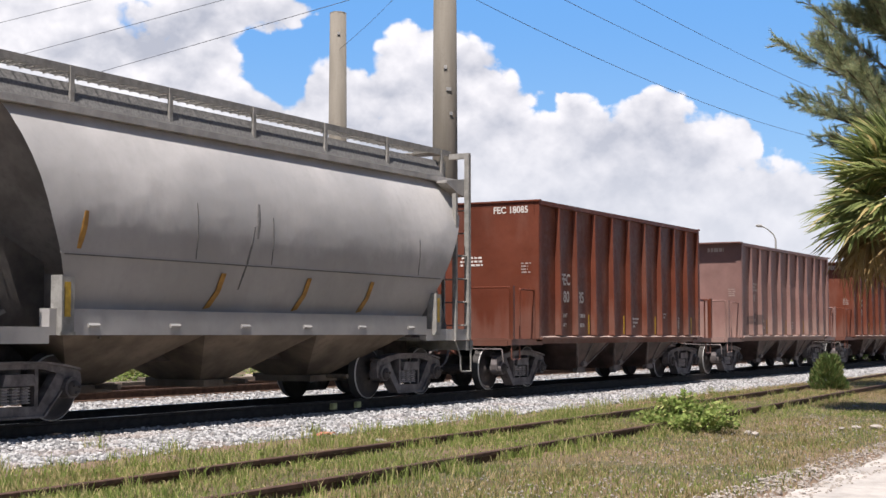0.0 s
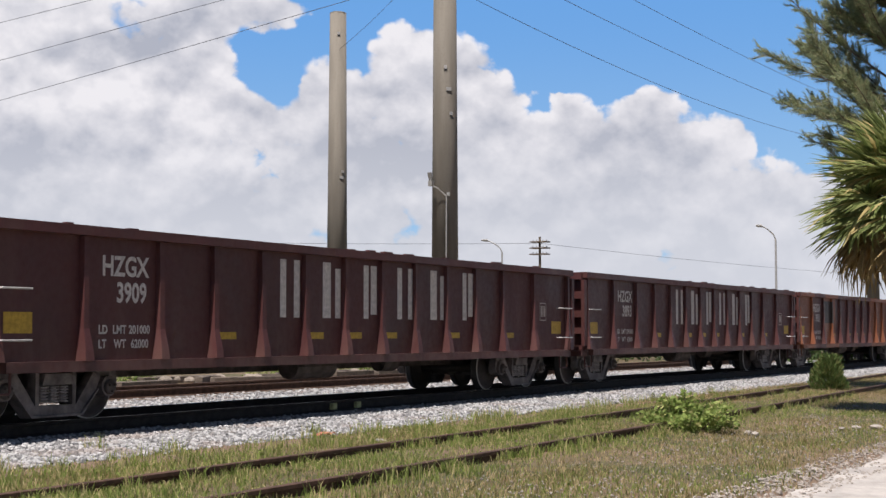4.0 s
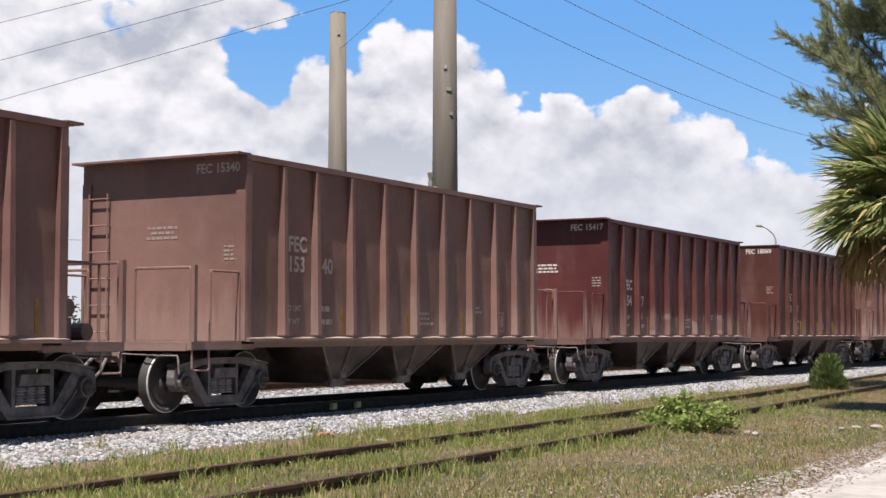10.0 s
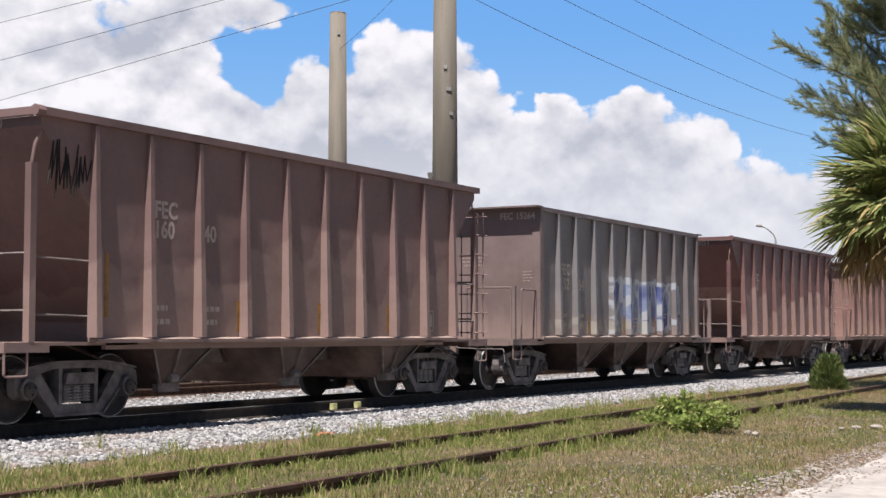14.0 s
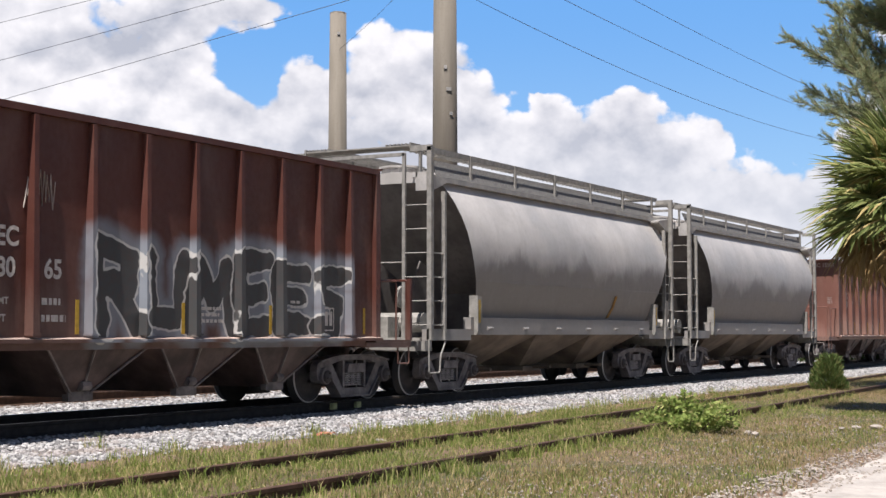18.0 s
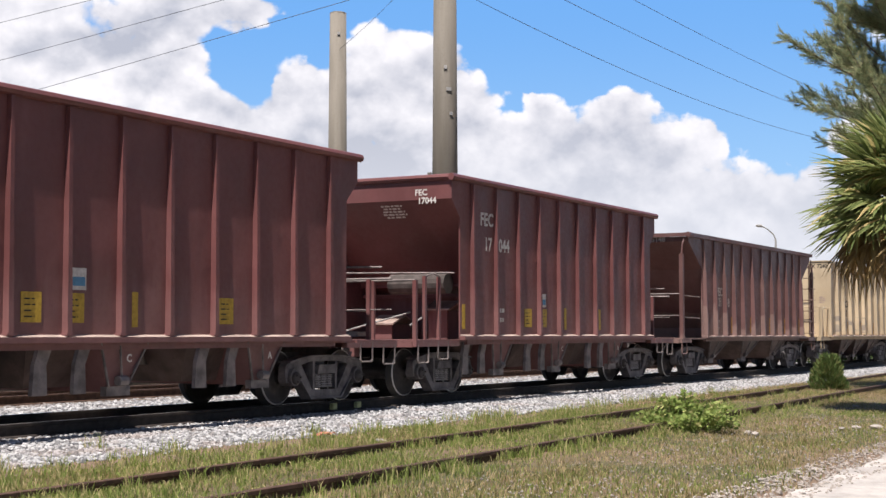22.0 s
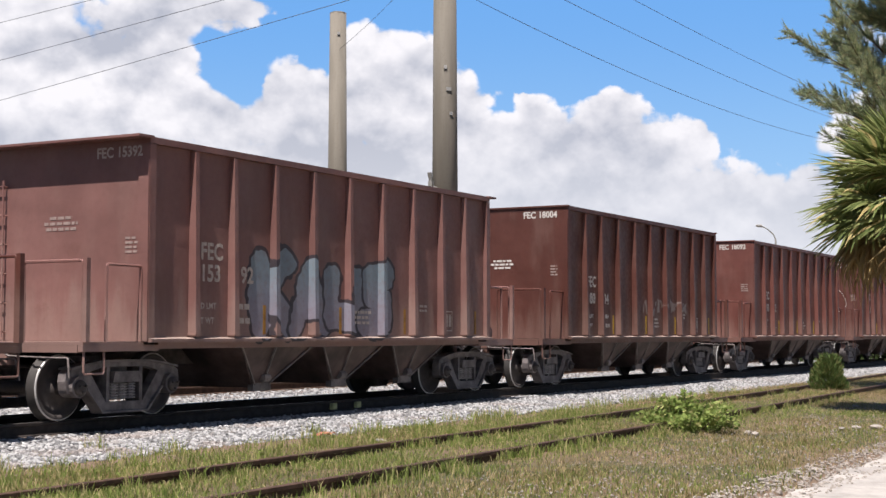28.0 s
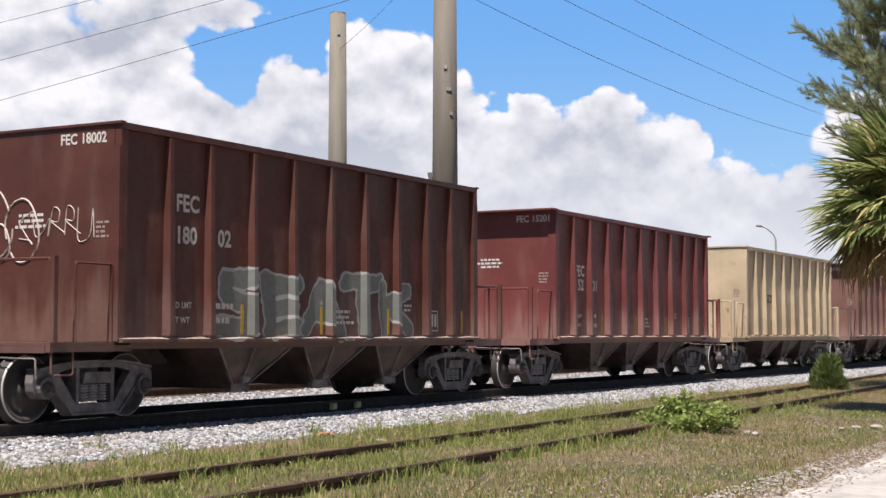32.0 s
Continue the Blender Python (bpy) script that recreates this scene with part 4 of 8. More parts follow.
def over_hopper(name, label, L, zt, mat, group="freight cars of the train"):
    car = base_empty(name, label, "hopper car", group)
    k = ("over", L, zt)
    for s in (-1, 1):
        part("side_sheet", over_side_build(L, zt, s), mat, car, "", ("oside", k, s))
        for i in range(10):
            x = 0.76 + (L - 1.61) * i / 9
            part("rib", rib_build(x, zt, s, 0.05, 0.06, 0.09), mat, car, "", ("orib", k, s, i))
    for x in (0, L):
        turn = None if x == 0 else (0, 0, math.pi)
        part("slope_sheet", over_sheet_build(L, zt, x), mat, car, "", ("osheet", k, x))
        dk = part("end_platform", deck_build(1.25), mat, car, "", ("deck", 1.25), at=(x, 0, 0), rot=turn)
        part("platform_floor", lambda bm: box(bm, 0.0, 1.9, -HW + 0.035, HW - 0.035, 0.955, 0.994), mat, dk, "", "ofloor")
        over_platform_kit(dk, mat)
        for s in (-1, 1):
            part("stirrup_step", stirrup_build, CHUTE_EDGE, dk, "", "stirrup", at=(-1.0, s * 1.46, 0))
            part("stirrup_step", stirrup_build, CHUTE_EDGE, dk, "", "stirrup", at=(-0.3, s * 1.46, 0.05))
    for s in (-1, 1):
        part("top_chord", lambda bm: rod(bm, (-0.06, s * (HW + 0.02), zt - 0.03), (L + 0.06, s * (HW + 0.02), zt - 0.03), 0.065, 8), mat, car, "", ("ochord", k, s))
    for x in (0.0, L):
        part("end_chord", lambda bm: rod(bm, (x, -HW, zt - 0.03), (x, HW, zt - 0.03), 0.06, 8), mat, car, "", ("oechord", k, x))
    sills(car, k, 0.32, L - 0.32, mat, 0.105, 0.985, 1.055, 1.4, 0.03)
    for j, cx in enumerate((L / 2 - 3.0, L / 2 - 0.37, L / 2 + 2.65)):
        chute(car, (k, j), cx, 0.46, 1.44, 1.30, 1.0, 0.36, "plum steel discharge chute", mat)
        for s in (-1, 1):
            part("outlet_frame", lambda bm, cx=cx, s=s: slab(bm, [(cx - 1.42, 0.985), (cx - 1.20, 0.985), (cx - 1.32, 0.72), (cx - 1.30, 0.36), (cx - 1.55, 0.36), (cx - 1.52, 0.72)], *sorted((s * 1.34, s * 1.40))), CHUTE_EDGE, car, "", ("oframe", k, j, s))
            part("outlet_frame", lambda bm, cx=cx, s=s: slab(bm, [(cx - 0.74, 0.985), (cx - 0.54, 0.985), (cx - 0.66, 0.72), (cx - 0.64, 0.36), (cx - 0.86, 0.36), (cx - 0.84, 0.72)], *sorted((s * 1.34, s * 1.40))), CHUTE_EDGE, car, "", ("oframe2", k, j, s))
        part("inner_hopper", lambda bm, cx=cx: frustum(bm, (cx - 1.35, cx + 0.4, -1.1, 1.1), (cx - 1.0, cx + 0.1, -0.7, 0.7), 1.0, 0.42), CHUTE, car, "", ("oinner", k, j))
    truck(car, 0.35, car)
    truck(car, L - 0.35, car)
    couplers(car, -1.72, L + 1.72)
    return car


# ---- gondola ----
def gondola(name, label, L, z0, zt, mat, ribs, group="freight cars of the train"):
    car = base_empty(name, label, "gondola car", group)
    k = ("gon", L, z0, zt)
    for s in (-1, 1):
        def side(bm, s=s):
            box(bm, 0.04, L - 0.04, *sorted((s * HW, s * (HW - 0.03))), z0, zt - 0.02)
        part("side_sheet", side, mat, car, "", ("gside", k, s))
        for i, x in enumerate(ribs):
            def rib(bm, x=x, s=s):
                y0 = s * (HW - 0.003)
                # slim box above, a foot that flares out to the sill below
                rings = []
                for z, w, d in ((z0 + 0.03, 0.10, 0.15), (z0 + 0.16, 0.085, 0.135), (z0 + 0.42, 0.06, 0.085), (zt - 0.13, 0.05, 0.065)):
                    rings.append([bm.verts.new(p) for p in ((x - w, y0, z), (x - w * 0.8, s * (HW + d), z), (x + w * 0.8, s * (HW + d), z), (x + w, y0, z))])
                for va, vb in zip(rings, rings[1:]):
                    for m in range(4):
                        j = (m + 1) % 4
                        bm.faces.new((va[m], va[j], vb[j], vb[m]))
                bm.faces.new(rings[0])
                bm.faces.new(rings[-1][::-1])
            part("rib", rib, mat, car, "", ("grib", k, s, i))
    for x, d in ((0, -1), (L, 1)):
        def endw(bm, x=x, d=d):
            box(bm, *sorted((x, x - d * 0.04)), -HW + 0.031, HW - 0.031, z0, zt - 0.02)
        ew = part("end_wall", endw, mat, car, "", ("gend", k, x))
        for z in (zt - 0.09, zt - 0.50, zt - 0.90, zt - 1.25):
            part("end_corrugation", lambda bm, x=x, d=d, z=z: box(bm, *sorted((x + d * 0.001, x + d * 0.11)), -HW, HW, z - 0.07, z + 0.06), mat, ew, "", ("gcorr", k, x, z))
        for s in (-1, 1):
            part("corner_post", lambda bm, x=x, d=d, s=s: box(bm, *sorted((x + d * 0.001, x + d * 0.13)), *sorted((s * (HW + 0.003), s * (HW + 0.08))), z0 + 0.1, zt - 0.17), mat, car, "", ("gpost", k, x, s))
        org = (x, 0, 0)
        turn = None if x == 0 else (0, 0, math.pi)
        part("ladder", ladder_build(4, 0.36, 0.40), GALV, car, "", "gladder", at=(x + d * 0.09, 0.98 if x == 0 else -0.98, z0 + 0.05), rot=turn)
        def sill_end(bm):
            box(bm, -0.12, 0.2, -HW, HW, 0.62, z0 - 0.004)
        part("end_sill", sill_end, mat, car, "", ("gsillend", z0), at=org, rot=turn)
        for s in (-1, 1):
            def grab(bm, s=s):
                bent(bm, [(0.12, s * (HW + 0.08), z0 + 0.28), (0.12, s * (HW + 0.15), z0 + 0.28), (0.62, s * (HW + 0.15), z0 + 0.28), (0.62, s * (HW + 0.02), z0 + 0.28)], 0.014)
                bent(bm, [(0.12, s * (HW + 0.08), z0 + 0.88), (0.12, s * (HW + 0.15), z0 + 0.88), (0.62, s * (HW + 0.15), z0 + 0.88), (0.62, s * (HW + 0.02), z0 + 0.88)], 0.014)
            part("grab_irons", grab, GALV, car, "", ("ggrab", z0, s), at=org, rot=turn)
            part("stirrup_step", stirrup_build, mat, car, "", "stirrup", at=(x - d * 0.25, s * 1.46, -0.2))
    for s in (-1, 1):
        part("top_chord", lambda bm: box(bm, -0.03, L + 0.03, *sorted((s * (HW - 0.04), s * (HW + 0.11))), zt - 0.12, zt), mat, car, "", ("gchord", k, s))
    for x in (0.0, L):
        part("end_chord", lambda bm: box(bm, x - 0.05, x + 0.05, -HW + 0.045, HW - 0.045, zt - 0.10, zt - 0.003), mat, car, "", ("gechord", k, x))
    rnd = random.Random(int(L * 10))
    for q in range(10):
        x, w, h = rnd.uniform(0.5, L - 0.7), rnd.uniform(0.1, 0.3), rnd.uniform(0.012, 0.03)
        part("bent_edge", lambda bm: box(bm, x, x + w, -HW - 0.10, -HW - 0.02, zt + 0.0005, zt + h), mat, car, "", ("gedge", k, q))
    def floor(bm):
        box(bm, 0.05, L - 0.05, -HW + 0.04, HW - 0.04, z0 + 0.02, z0 + 0.08)
    part("floor", floor, mat, car, "", ("gfloor", k))
    for s in (-1, 1):
        part("side_sill", lambda bm, s=s: box(bm, 0.25, L - 0.25, *sorted((s * (HW + 0.003), s * (HW + 0.115))), z0 - 0.10, z0 + 0.028), mat, car, "", ("gsill", k, s))
    def under(bm):
        box(bm, -0.3, L + 0.3, -0.25, 0.25, 0.50, z0 + 0.018)
        for i in range(9):
            x = 2.9 + (L - 5.8) * i / 8
            box(bm, x - 0.06, x + 0.06, -1.38, 1.38, z0 - 0.10, z0 + 0.017)
        rod(bm, (L * 0.42, -0.9, z0 - 0.16), (L * 0.42 + 1.1, -0.9, z0 - 0.16), 0.19, 12)
        rod(bm, (L * 0.60, -0.75, z0 - 0.14), (L * 0.60 + 0.5, -0.75, z0 - 0.14), 0.15, 12)
        rod(bm, (2.6, -1.0, z0 - 0.05), (L - 2.6, -1.0, z0 - 0.08), 0.022, 6)
    part("underframe", under, UNDER, car, "", ("gunder", k))
    truck(car, 1.55, car)
    truck(car, L - 1.55, car)
    couplers(car, -0.42, L + 0.42)
    return car


# ---- covered hopper ----
GRATING = plain("roof_mesh", (0.15, 0.146, 0.14), 0.8, 0.1, 0.3, 26.0, 0.3)
BAY_DUST = plain("dusty_brown_bay", (0.165, 0.130, 0.100), 0.85, 0, 0.4, 1.2, 0.3)
# roof rail steel made paler for the sunlight on its top
LIT_STEEL = plain("lit_grey_steel", (0.40, 0.385, 0.365), 0.65, 0, 0.2, 3.0, 0.2)
# end sheets darkened: grime plus the shade of the recess put into the colour
SLOPE_SHADE_GRIME = plain("cement_grime_shade", (0.16, 0.145, 0.135), 0.85, 0, 0.3, 1.5, 0.3)


def shell_profile():
    return [(1.38, 1.33), (1.75, 1.455), (2.08, 1.54), (2.40, 1.58), (2.68, 1.58), (2.95, 1.55), (3.2, 1.485), (3.45, 1.385), (3.67, 1.265), (3.87, 1.12)]


def shell_inset(z, rear=False):
    """How far the side sheet stops short of the corner posts at height z."""
    if rear:
        return 0.33 + max(0.0, 3.2 - z) * 0.62
    if z <= 2.08:
        return 1.68 + (2.08 - z) * 0.45
    return 1.68 - 0.63 * ((z - 2.08) / 1.79) ** 0.8


def covered_hopper(name, label, L, mat, steel, group="freight cars of the train"):
    car = base_empty(name, label, "covered hopper", group)
    prof = shell_profile()
    for s in (-1, 1):
        def side(bm, s=s):
            cols = 20
            grid = []
            for z, y in prof:
                i0, i1 = shell_inset(z), L - shell_inset(z, True)
                grid.append([bm.verts.new((i0 + (i1 - i0) * c / cols, s * y, z)) for c in range(cols + 1)])
            for a, b in zip(grid, grid[1:]):
                for c in range(cols):
                    bm.faces.new((a[c], a[c + 1], b[c + 1], b[c]))
        part("side_shell", side, mat, car, "curved grey steel side, stain and shade painted darker below", ("cside", L, s), True)
        def weld(bm, s=s):
            i0 = shell_inset(2.08)
            box(bm, i0, L - shell_inset(2.08, True), *sorted((s * 1.53, s * 1.545)), 2.065, 2.095)
        part("seam", weld, mat, car, "", ("cseam", L, s))
        def sill(bm, s=s):
            box(bm, 1.55, L - 1.55, *sorted((s * 1.34, s * 1.50)), 1.08, 1.40)
            box(bm, 0.0, 1.55, *sorted((s * 1.36, s * 1.50)), 0.98, 1.18)
            box(bm, L - 1.55, L, *sorted((s * 1.36, s * 1.50)), 0.98, 1.18)
            for q in range(6):
                x = 2.2 + (L - 4.4) * q / 5
                rod(bm, (x, s * 1.50, 1.20), (x + 0.2, s * 1.50, 1.20), 0.03, 6)
        part("side_sill", sill, mat, car, "", ("csill", L, s))
        for x in (1.80, L - 1.22):
            stake = part("jacking_stake", lambda bm, x=x, s=s: (box(bm, x - 0.13, x + 0.13, *sorted((s * 1.46, s * 1.56)), 1.08, 1.12), box(bm, x - 0.13, x - 0.10, *sorted((s * 1.40, s * 1.58)), 1.121, 1.80), box(bm, x - 0.098, x + 0.13, *sorted((s * 1.50, s * 1.535)), 1.121, 1.79)), steel, car, "", ("cstake", L, x, s))
            part("reflector_strip", lambda bm, x=x, s=s: box(bm, x - 0.04, x + 0.06, *sorted((s * 1.537, s * 1.542)), 1.30, 1.72), YELLOW, stake, "yellow reflective strip", ("cstrip", L, x, s))
    for rear in (False, True):
        def slope(bm, rear=rear):
            rows = [[bm.verts.new((L - shell_inset(z, True) - 0.42 * (3.87 - z) if rear else shell_inset(z) + 0.42 * (3.87 - z), sy * (y - 0.02), z)) for sy in (-1, -0.5, 0, 0.5, 1)] for z, y in prof]
            for a, b in zip(rows, rows[1:]):
                for c in range(4):
                    bm.faces.new((a[c], a[c + 1], b[c + 1], b[c]))
        part("slope_end", slope, SLOPE_SHADE_GRIME, car, "sloping end sheet, recess shade and grime in its colour", ("cends", L, rear), True)
    def roof(bm):
        arc = [(-1.12, 3.87), (-0.85, 4.0), (-0.4, 4.08), (0.4, 4.08), (0.85, 4.0), (1.12, 3.87)]
        a = [bm.verts.new((1.05, y, z)) for y, z in arc]
        b = [bm.verts.new((L - 0.33, y, z)) for y, z in arc]
        for i in range(5):
            bm.faces.new((a[i], a[i + 1], b[i + 1], b[i]))
        bm.faces.new(a)
        bm.faces.new(b[::-1])
    # bulkheads and braces close the see-through recess, in the tone that holds its shade
    for x in (L - 1.78, 2.62):
        part("bulkhead", lambda bm, x=x: box(bm, x, x + 0.03, -1.31, 1.31, 1.035, 2.02), SLOPE_SHADE_GRIME, car, "bulkhead below the slope, shade and grime in its colour", ("cbulk", L, x))
    for rear in (False, True):
        for y in (-1.18, -0.45, 0.45, 1.18) if rear else (-0.45, 0.45):
            def brace(bm, rear=rear, y=y):
                out = [(1.95, 1.036), (0.30, 1.036), (0.30, 1.25), (0.95, 2.45), (1.95, 2.0)]
                slab(bm, [(L - x, z) if rear else (x + 0.55, z) for x, z in out], y - 0.02, y + 0.02)
            part("slope_brace", brace, SLOPE_SHADE_GRIME, car, "", ("cbrace", L, rear, y))
    part("roof", roof, mat, car, "", ("croof", L))
    for s in (-1, 1):
        def gutter(bm, s=s):
            box(bm, 0.0, L, *sorted((s * 1.14, s * 1.26)), 3.84, 3.93)
            slab(bm, [(0.0, 3.93), (0.75, 3.84), (0.75, 3.80), (0.25, 3.62), (0.0, 3.60)], *sorted((s * 1.23, s * 1.45)))
            slab(bm, [(L, 3.93), (L - 0.75, 3.84), (L - 0.75, 3.80), (L - 0.25, 3.62), (L, 3.60)], *sorted((s * 1.23, s * 1.45)))
        part("roof_rail", gutter, LIT_STEEL, car, "", ("cgut", L, s))
    for s in (-1, 1):
        def grating(bm, s=s):
            a = [(s * 1.17, 3.935), (s * 1.14, 3.935), (s * 0.99, 4.26), (s * 1.02, 4.26)]
            p, q = [bm.verts.new((0.9, y, z)) for y, z in a], [bm.verts.new((L - 0.35, y, z)) for y, z in a]
            bm.faces.new(p)
            bm.faces.new(q[::-1])
            for i in range(4):
                bm.faces.new((p[i], p[(i + 1) % 4], q[(i + 1) % 4], q[i]))
        part("roof_grating", grating, GRATING, car, "grey speckled mesh below the running board", ("cgrat", L, s))
    hatches = 7
    for q in range(hatches):
        x = 1.6 + (L - 3.2) * q / (hatches - 1)
        part("hatch", lambda bm, x=x: (rod(bm, (x, 0, 4.09), (x, 0, 4.20), 0.40, 16), rod(bm, (x, 0, 4.20), (x, 0, 4.235), 0.44, 16)), mat, car, "", ("chatch", L, q))
    def walkway(bm):
        for s in (-1, 1):
            box(bm, 0.0, L, *sorted((s * 1.10, s * 1.13)), 4.36, 4.46)
            for k in range(6):
                y = s * (0.62 + 0.08 * k)
                box(bm, 0.0, L, y - 0.015, y + 0.015, 4.42, 4.45)
            for k in range(60):
                x = 0.05 + (L - 0.1) * k / 59
                box(bm, x - 0.008, x + 0.008, *sorted((s * 0.60, s * 1.09)), 4.405, 4.419)
            for k in range(7):
                x = 0.35 + (L - 0.7) * k / 6
                box(bm, x - 0.035, x + 0.035, *sorted((s * 1.105, s * 1.145)), 3.935, 4.455)
        for x in (0.0, L - 0.5):
            box(bm, x, x + 0.5, -1.09, 1.09, 4.395, 4.417)
    part("roof_walkway", walkway, steel, car, "grated running boards", ("cwalk", L))
    for x, d in ((0, 1), (L, -1)):
        turn = None if x == 0 else (0, 0, math.pi)
        def cage(bm):
            for s in (-1, 1):
                box(bm, 0.0, 0.09, s * 1.50 - 0.045, s * 1.50 + 0.045, 0.99, 4.37)
                box(bm, 0.0, 0.05, s * 0.98 - 0.03, s * 0.98 + 0.03, 0.99, 4.28)
                box(bm, 0.50, 0.56, s * 1.50 - 0.04, s * 1.50 + 0.04, 0.99, 3.62)
                for q in range(6):
                    z = 1.25 + 0.42 * q
                    if q < 4:
                        rod(bm, (0.04, s * 1.50, z), (0.53, s * 1.50, z), 0.014, 6)
                    rod(bm, (0.02, s * 1.50, z), (0.02, s * 0.98, z), 0.014, 6)
                box(bm, 0.0, 0.08, *sorted((s * 1.12, s * 1.54)), 4.30, 4.40)
            rod(bm, (0.02, -0.98, 2.35), (0.02, 0.98, 2.35), 0.016, 6)
            box(bm, 0.0, 0.05, -1.0, 1.0, 4.23, 4.289)
            for q in range(9):
                z = 1.5 + q * 0.28
                rod(bm, (0.18, 0.18, z), (0.18, 0.60, z), 0.014, 5)
            for y in (0.18, 0.60):
                rod(bm, (0.18, y, 1.2), (0.18, y, 4.2), 0.018, 5)
        frame_ob = part("end_cage", cage, steel, car, "ladder cage", "ccage", at=(x, 0, 0), rot=turn)
        def plat(bm):
            box(bm, -0.05, 1.6, -1.34, 1.34, 0.98, 1.03)
            box(bm, -0.15, 0.1, -1.50, 1.50, 0.80, 0.975)
            box(bm, 0.35, 0.75, -0.45, 0.05, 1.031, 1.40)
            rod(bm, (0.9, -0.9, 1.3), (0.9, 0.1, 1.3), 0.18, 12)
            rod(bm, (0.40, -0.75, 1.75), (0.40, -0.69, 1.75), 0.20, 14)
            rod(bm, (0.42, -0.72, 1.03), (0.42, -0.72, 1.7), 0.03, 6)
            for y in (-0.5, 0.5):
                slab(bm, [(0.8, 1.03), (1.75, 1.40), (1.80, 1.36), (1.0, 1.03)], y - 0.04, y + 0.04)
        part("end_platform", plat, steel, car, "", "cplat", at=(x, 0, 0), rot=turn)
        for s in (-1, 1):
            part("stirrup_step", lambda bm: bent(bm, [(-0.05, 0, 1.0), (-0.05, 0, 0.42), (0.32, 0, 0.42), (0.36, 0, 0.72), (0.55, 0, 0.98)], 0.016), steel, frame_ob, "", "cstir", at=(0.02, s * 1.52, 0))
    for j in range(3):
        cx = L / 2 + (j - 1) * 2.75
        def bay(bm, cx=cx):
            frustum(bm, (cx - 1.36, cx + 1.36, -1.33, 1.33), (cx - 0.32, cx + 0.32, -0.42, 0.42), 1.08, 0.42)
            box(bm, cx - 0.4, cx + 0.4, -0.55, 0.55, 0.32, 0.42)
            rod(bm, (cx + 0.1, -0.95, 0.40), (cx + 0.1, 0.95, 0.40), 0.04, 6)
        part("outlet_bay", bay, BAY_DUST, car, "brown dusty outlet bay", ("cbay", L, j))
    part("centre_sill", lambda bm: (box(bm, -0.2, 2.2, -0.24, 0.24, 0.66, 0.975), box(bm, L - 2.2, L + 0.2, -0.24, 0.24, 0.66, 0.975), box(bm, 2.2, L - 2.2, -0.24, 0.24, 0.70, 1.0)), UNDER, car, "", ("csl", L))
    truck(car, 1.45, car)
    truck(car, L - 1.45, car)
    couplers(car, -0.62, L + 0.62)
    return car


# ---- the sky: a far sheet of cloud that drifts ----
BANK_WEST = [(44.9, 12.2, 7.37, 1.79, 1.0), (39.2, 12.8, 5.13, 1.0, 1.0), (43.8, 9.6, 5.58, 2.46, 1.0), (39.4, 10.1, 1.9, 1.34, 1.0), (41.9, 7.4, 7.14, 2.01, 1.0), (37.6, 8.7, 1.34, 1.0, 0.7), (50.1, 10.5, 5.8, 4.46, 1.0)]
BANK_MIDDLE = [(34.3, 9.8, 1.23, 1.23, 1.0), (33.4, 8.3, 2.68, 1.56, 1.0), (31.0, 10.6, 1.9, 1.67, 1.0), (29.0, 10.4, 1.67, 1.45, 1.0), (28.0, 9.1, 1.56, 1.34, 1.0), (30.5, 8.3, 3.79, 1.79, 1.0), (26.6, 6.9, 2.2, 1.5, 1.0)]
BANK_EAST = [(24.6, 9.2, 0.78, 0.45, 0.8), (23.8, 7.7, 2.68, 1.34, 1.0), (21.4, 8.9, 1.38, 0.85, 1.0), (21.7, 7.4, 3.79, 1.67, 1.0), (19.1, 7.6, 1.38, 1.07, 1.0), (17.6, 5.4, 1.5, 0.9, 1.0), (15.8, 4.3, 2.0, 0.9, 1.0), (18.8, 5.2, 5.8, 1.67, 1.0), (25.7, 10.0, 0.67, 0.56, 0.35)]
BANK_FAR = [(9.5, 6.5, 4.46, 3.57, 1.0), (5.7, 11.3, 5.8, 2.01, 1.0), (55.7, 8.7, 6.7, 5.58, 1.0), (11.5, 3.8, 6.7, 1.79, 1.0)]


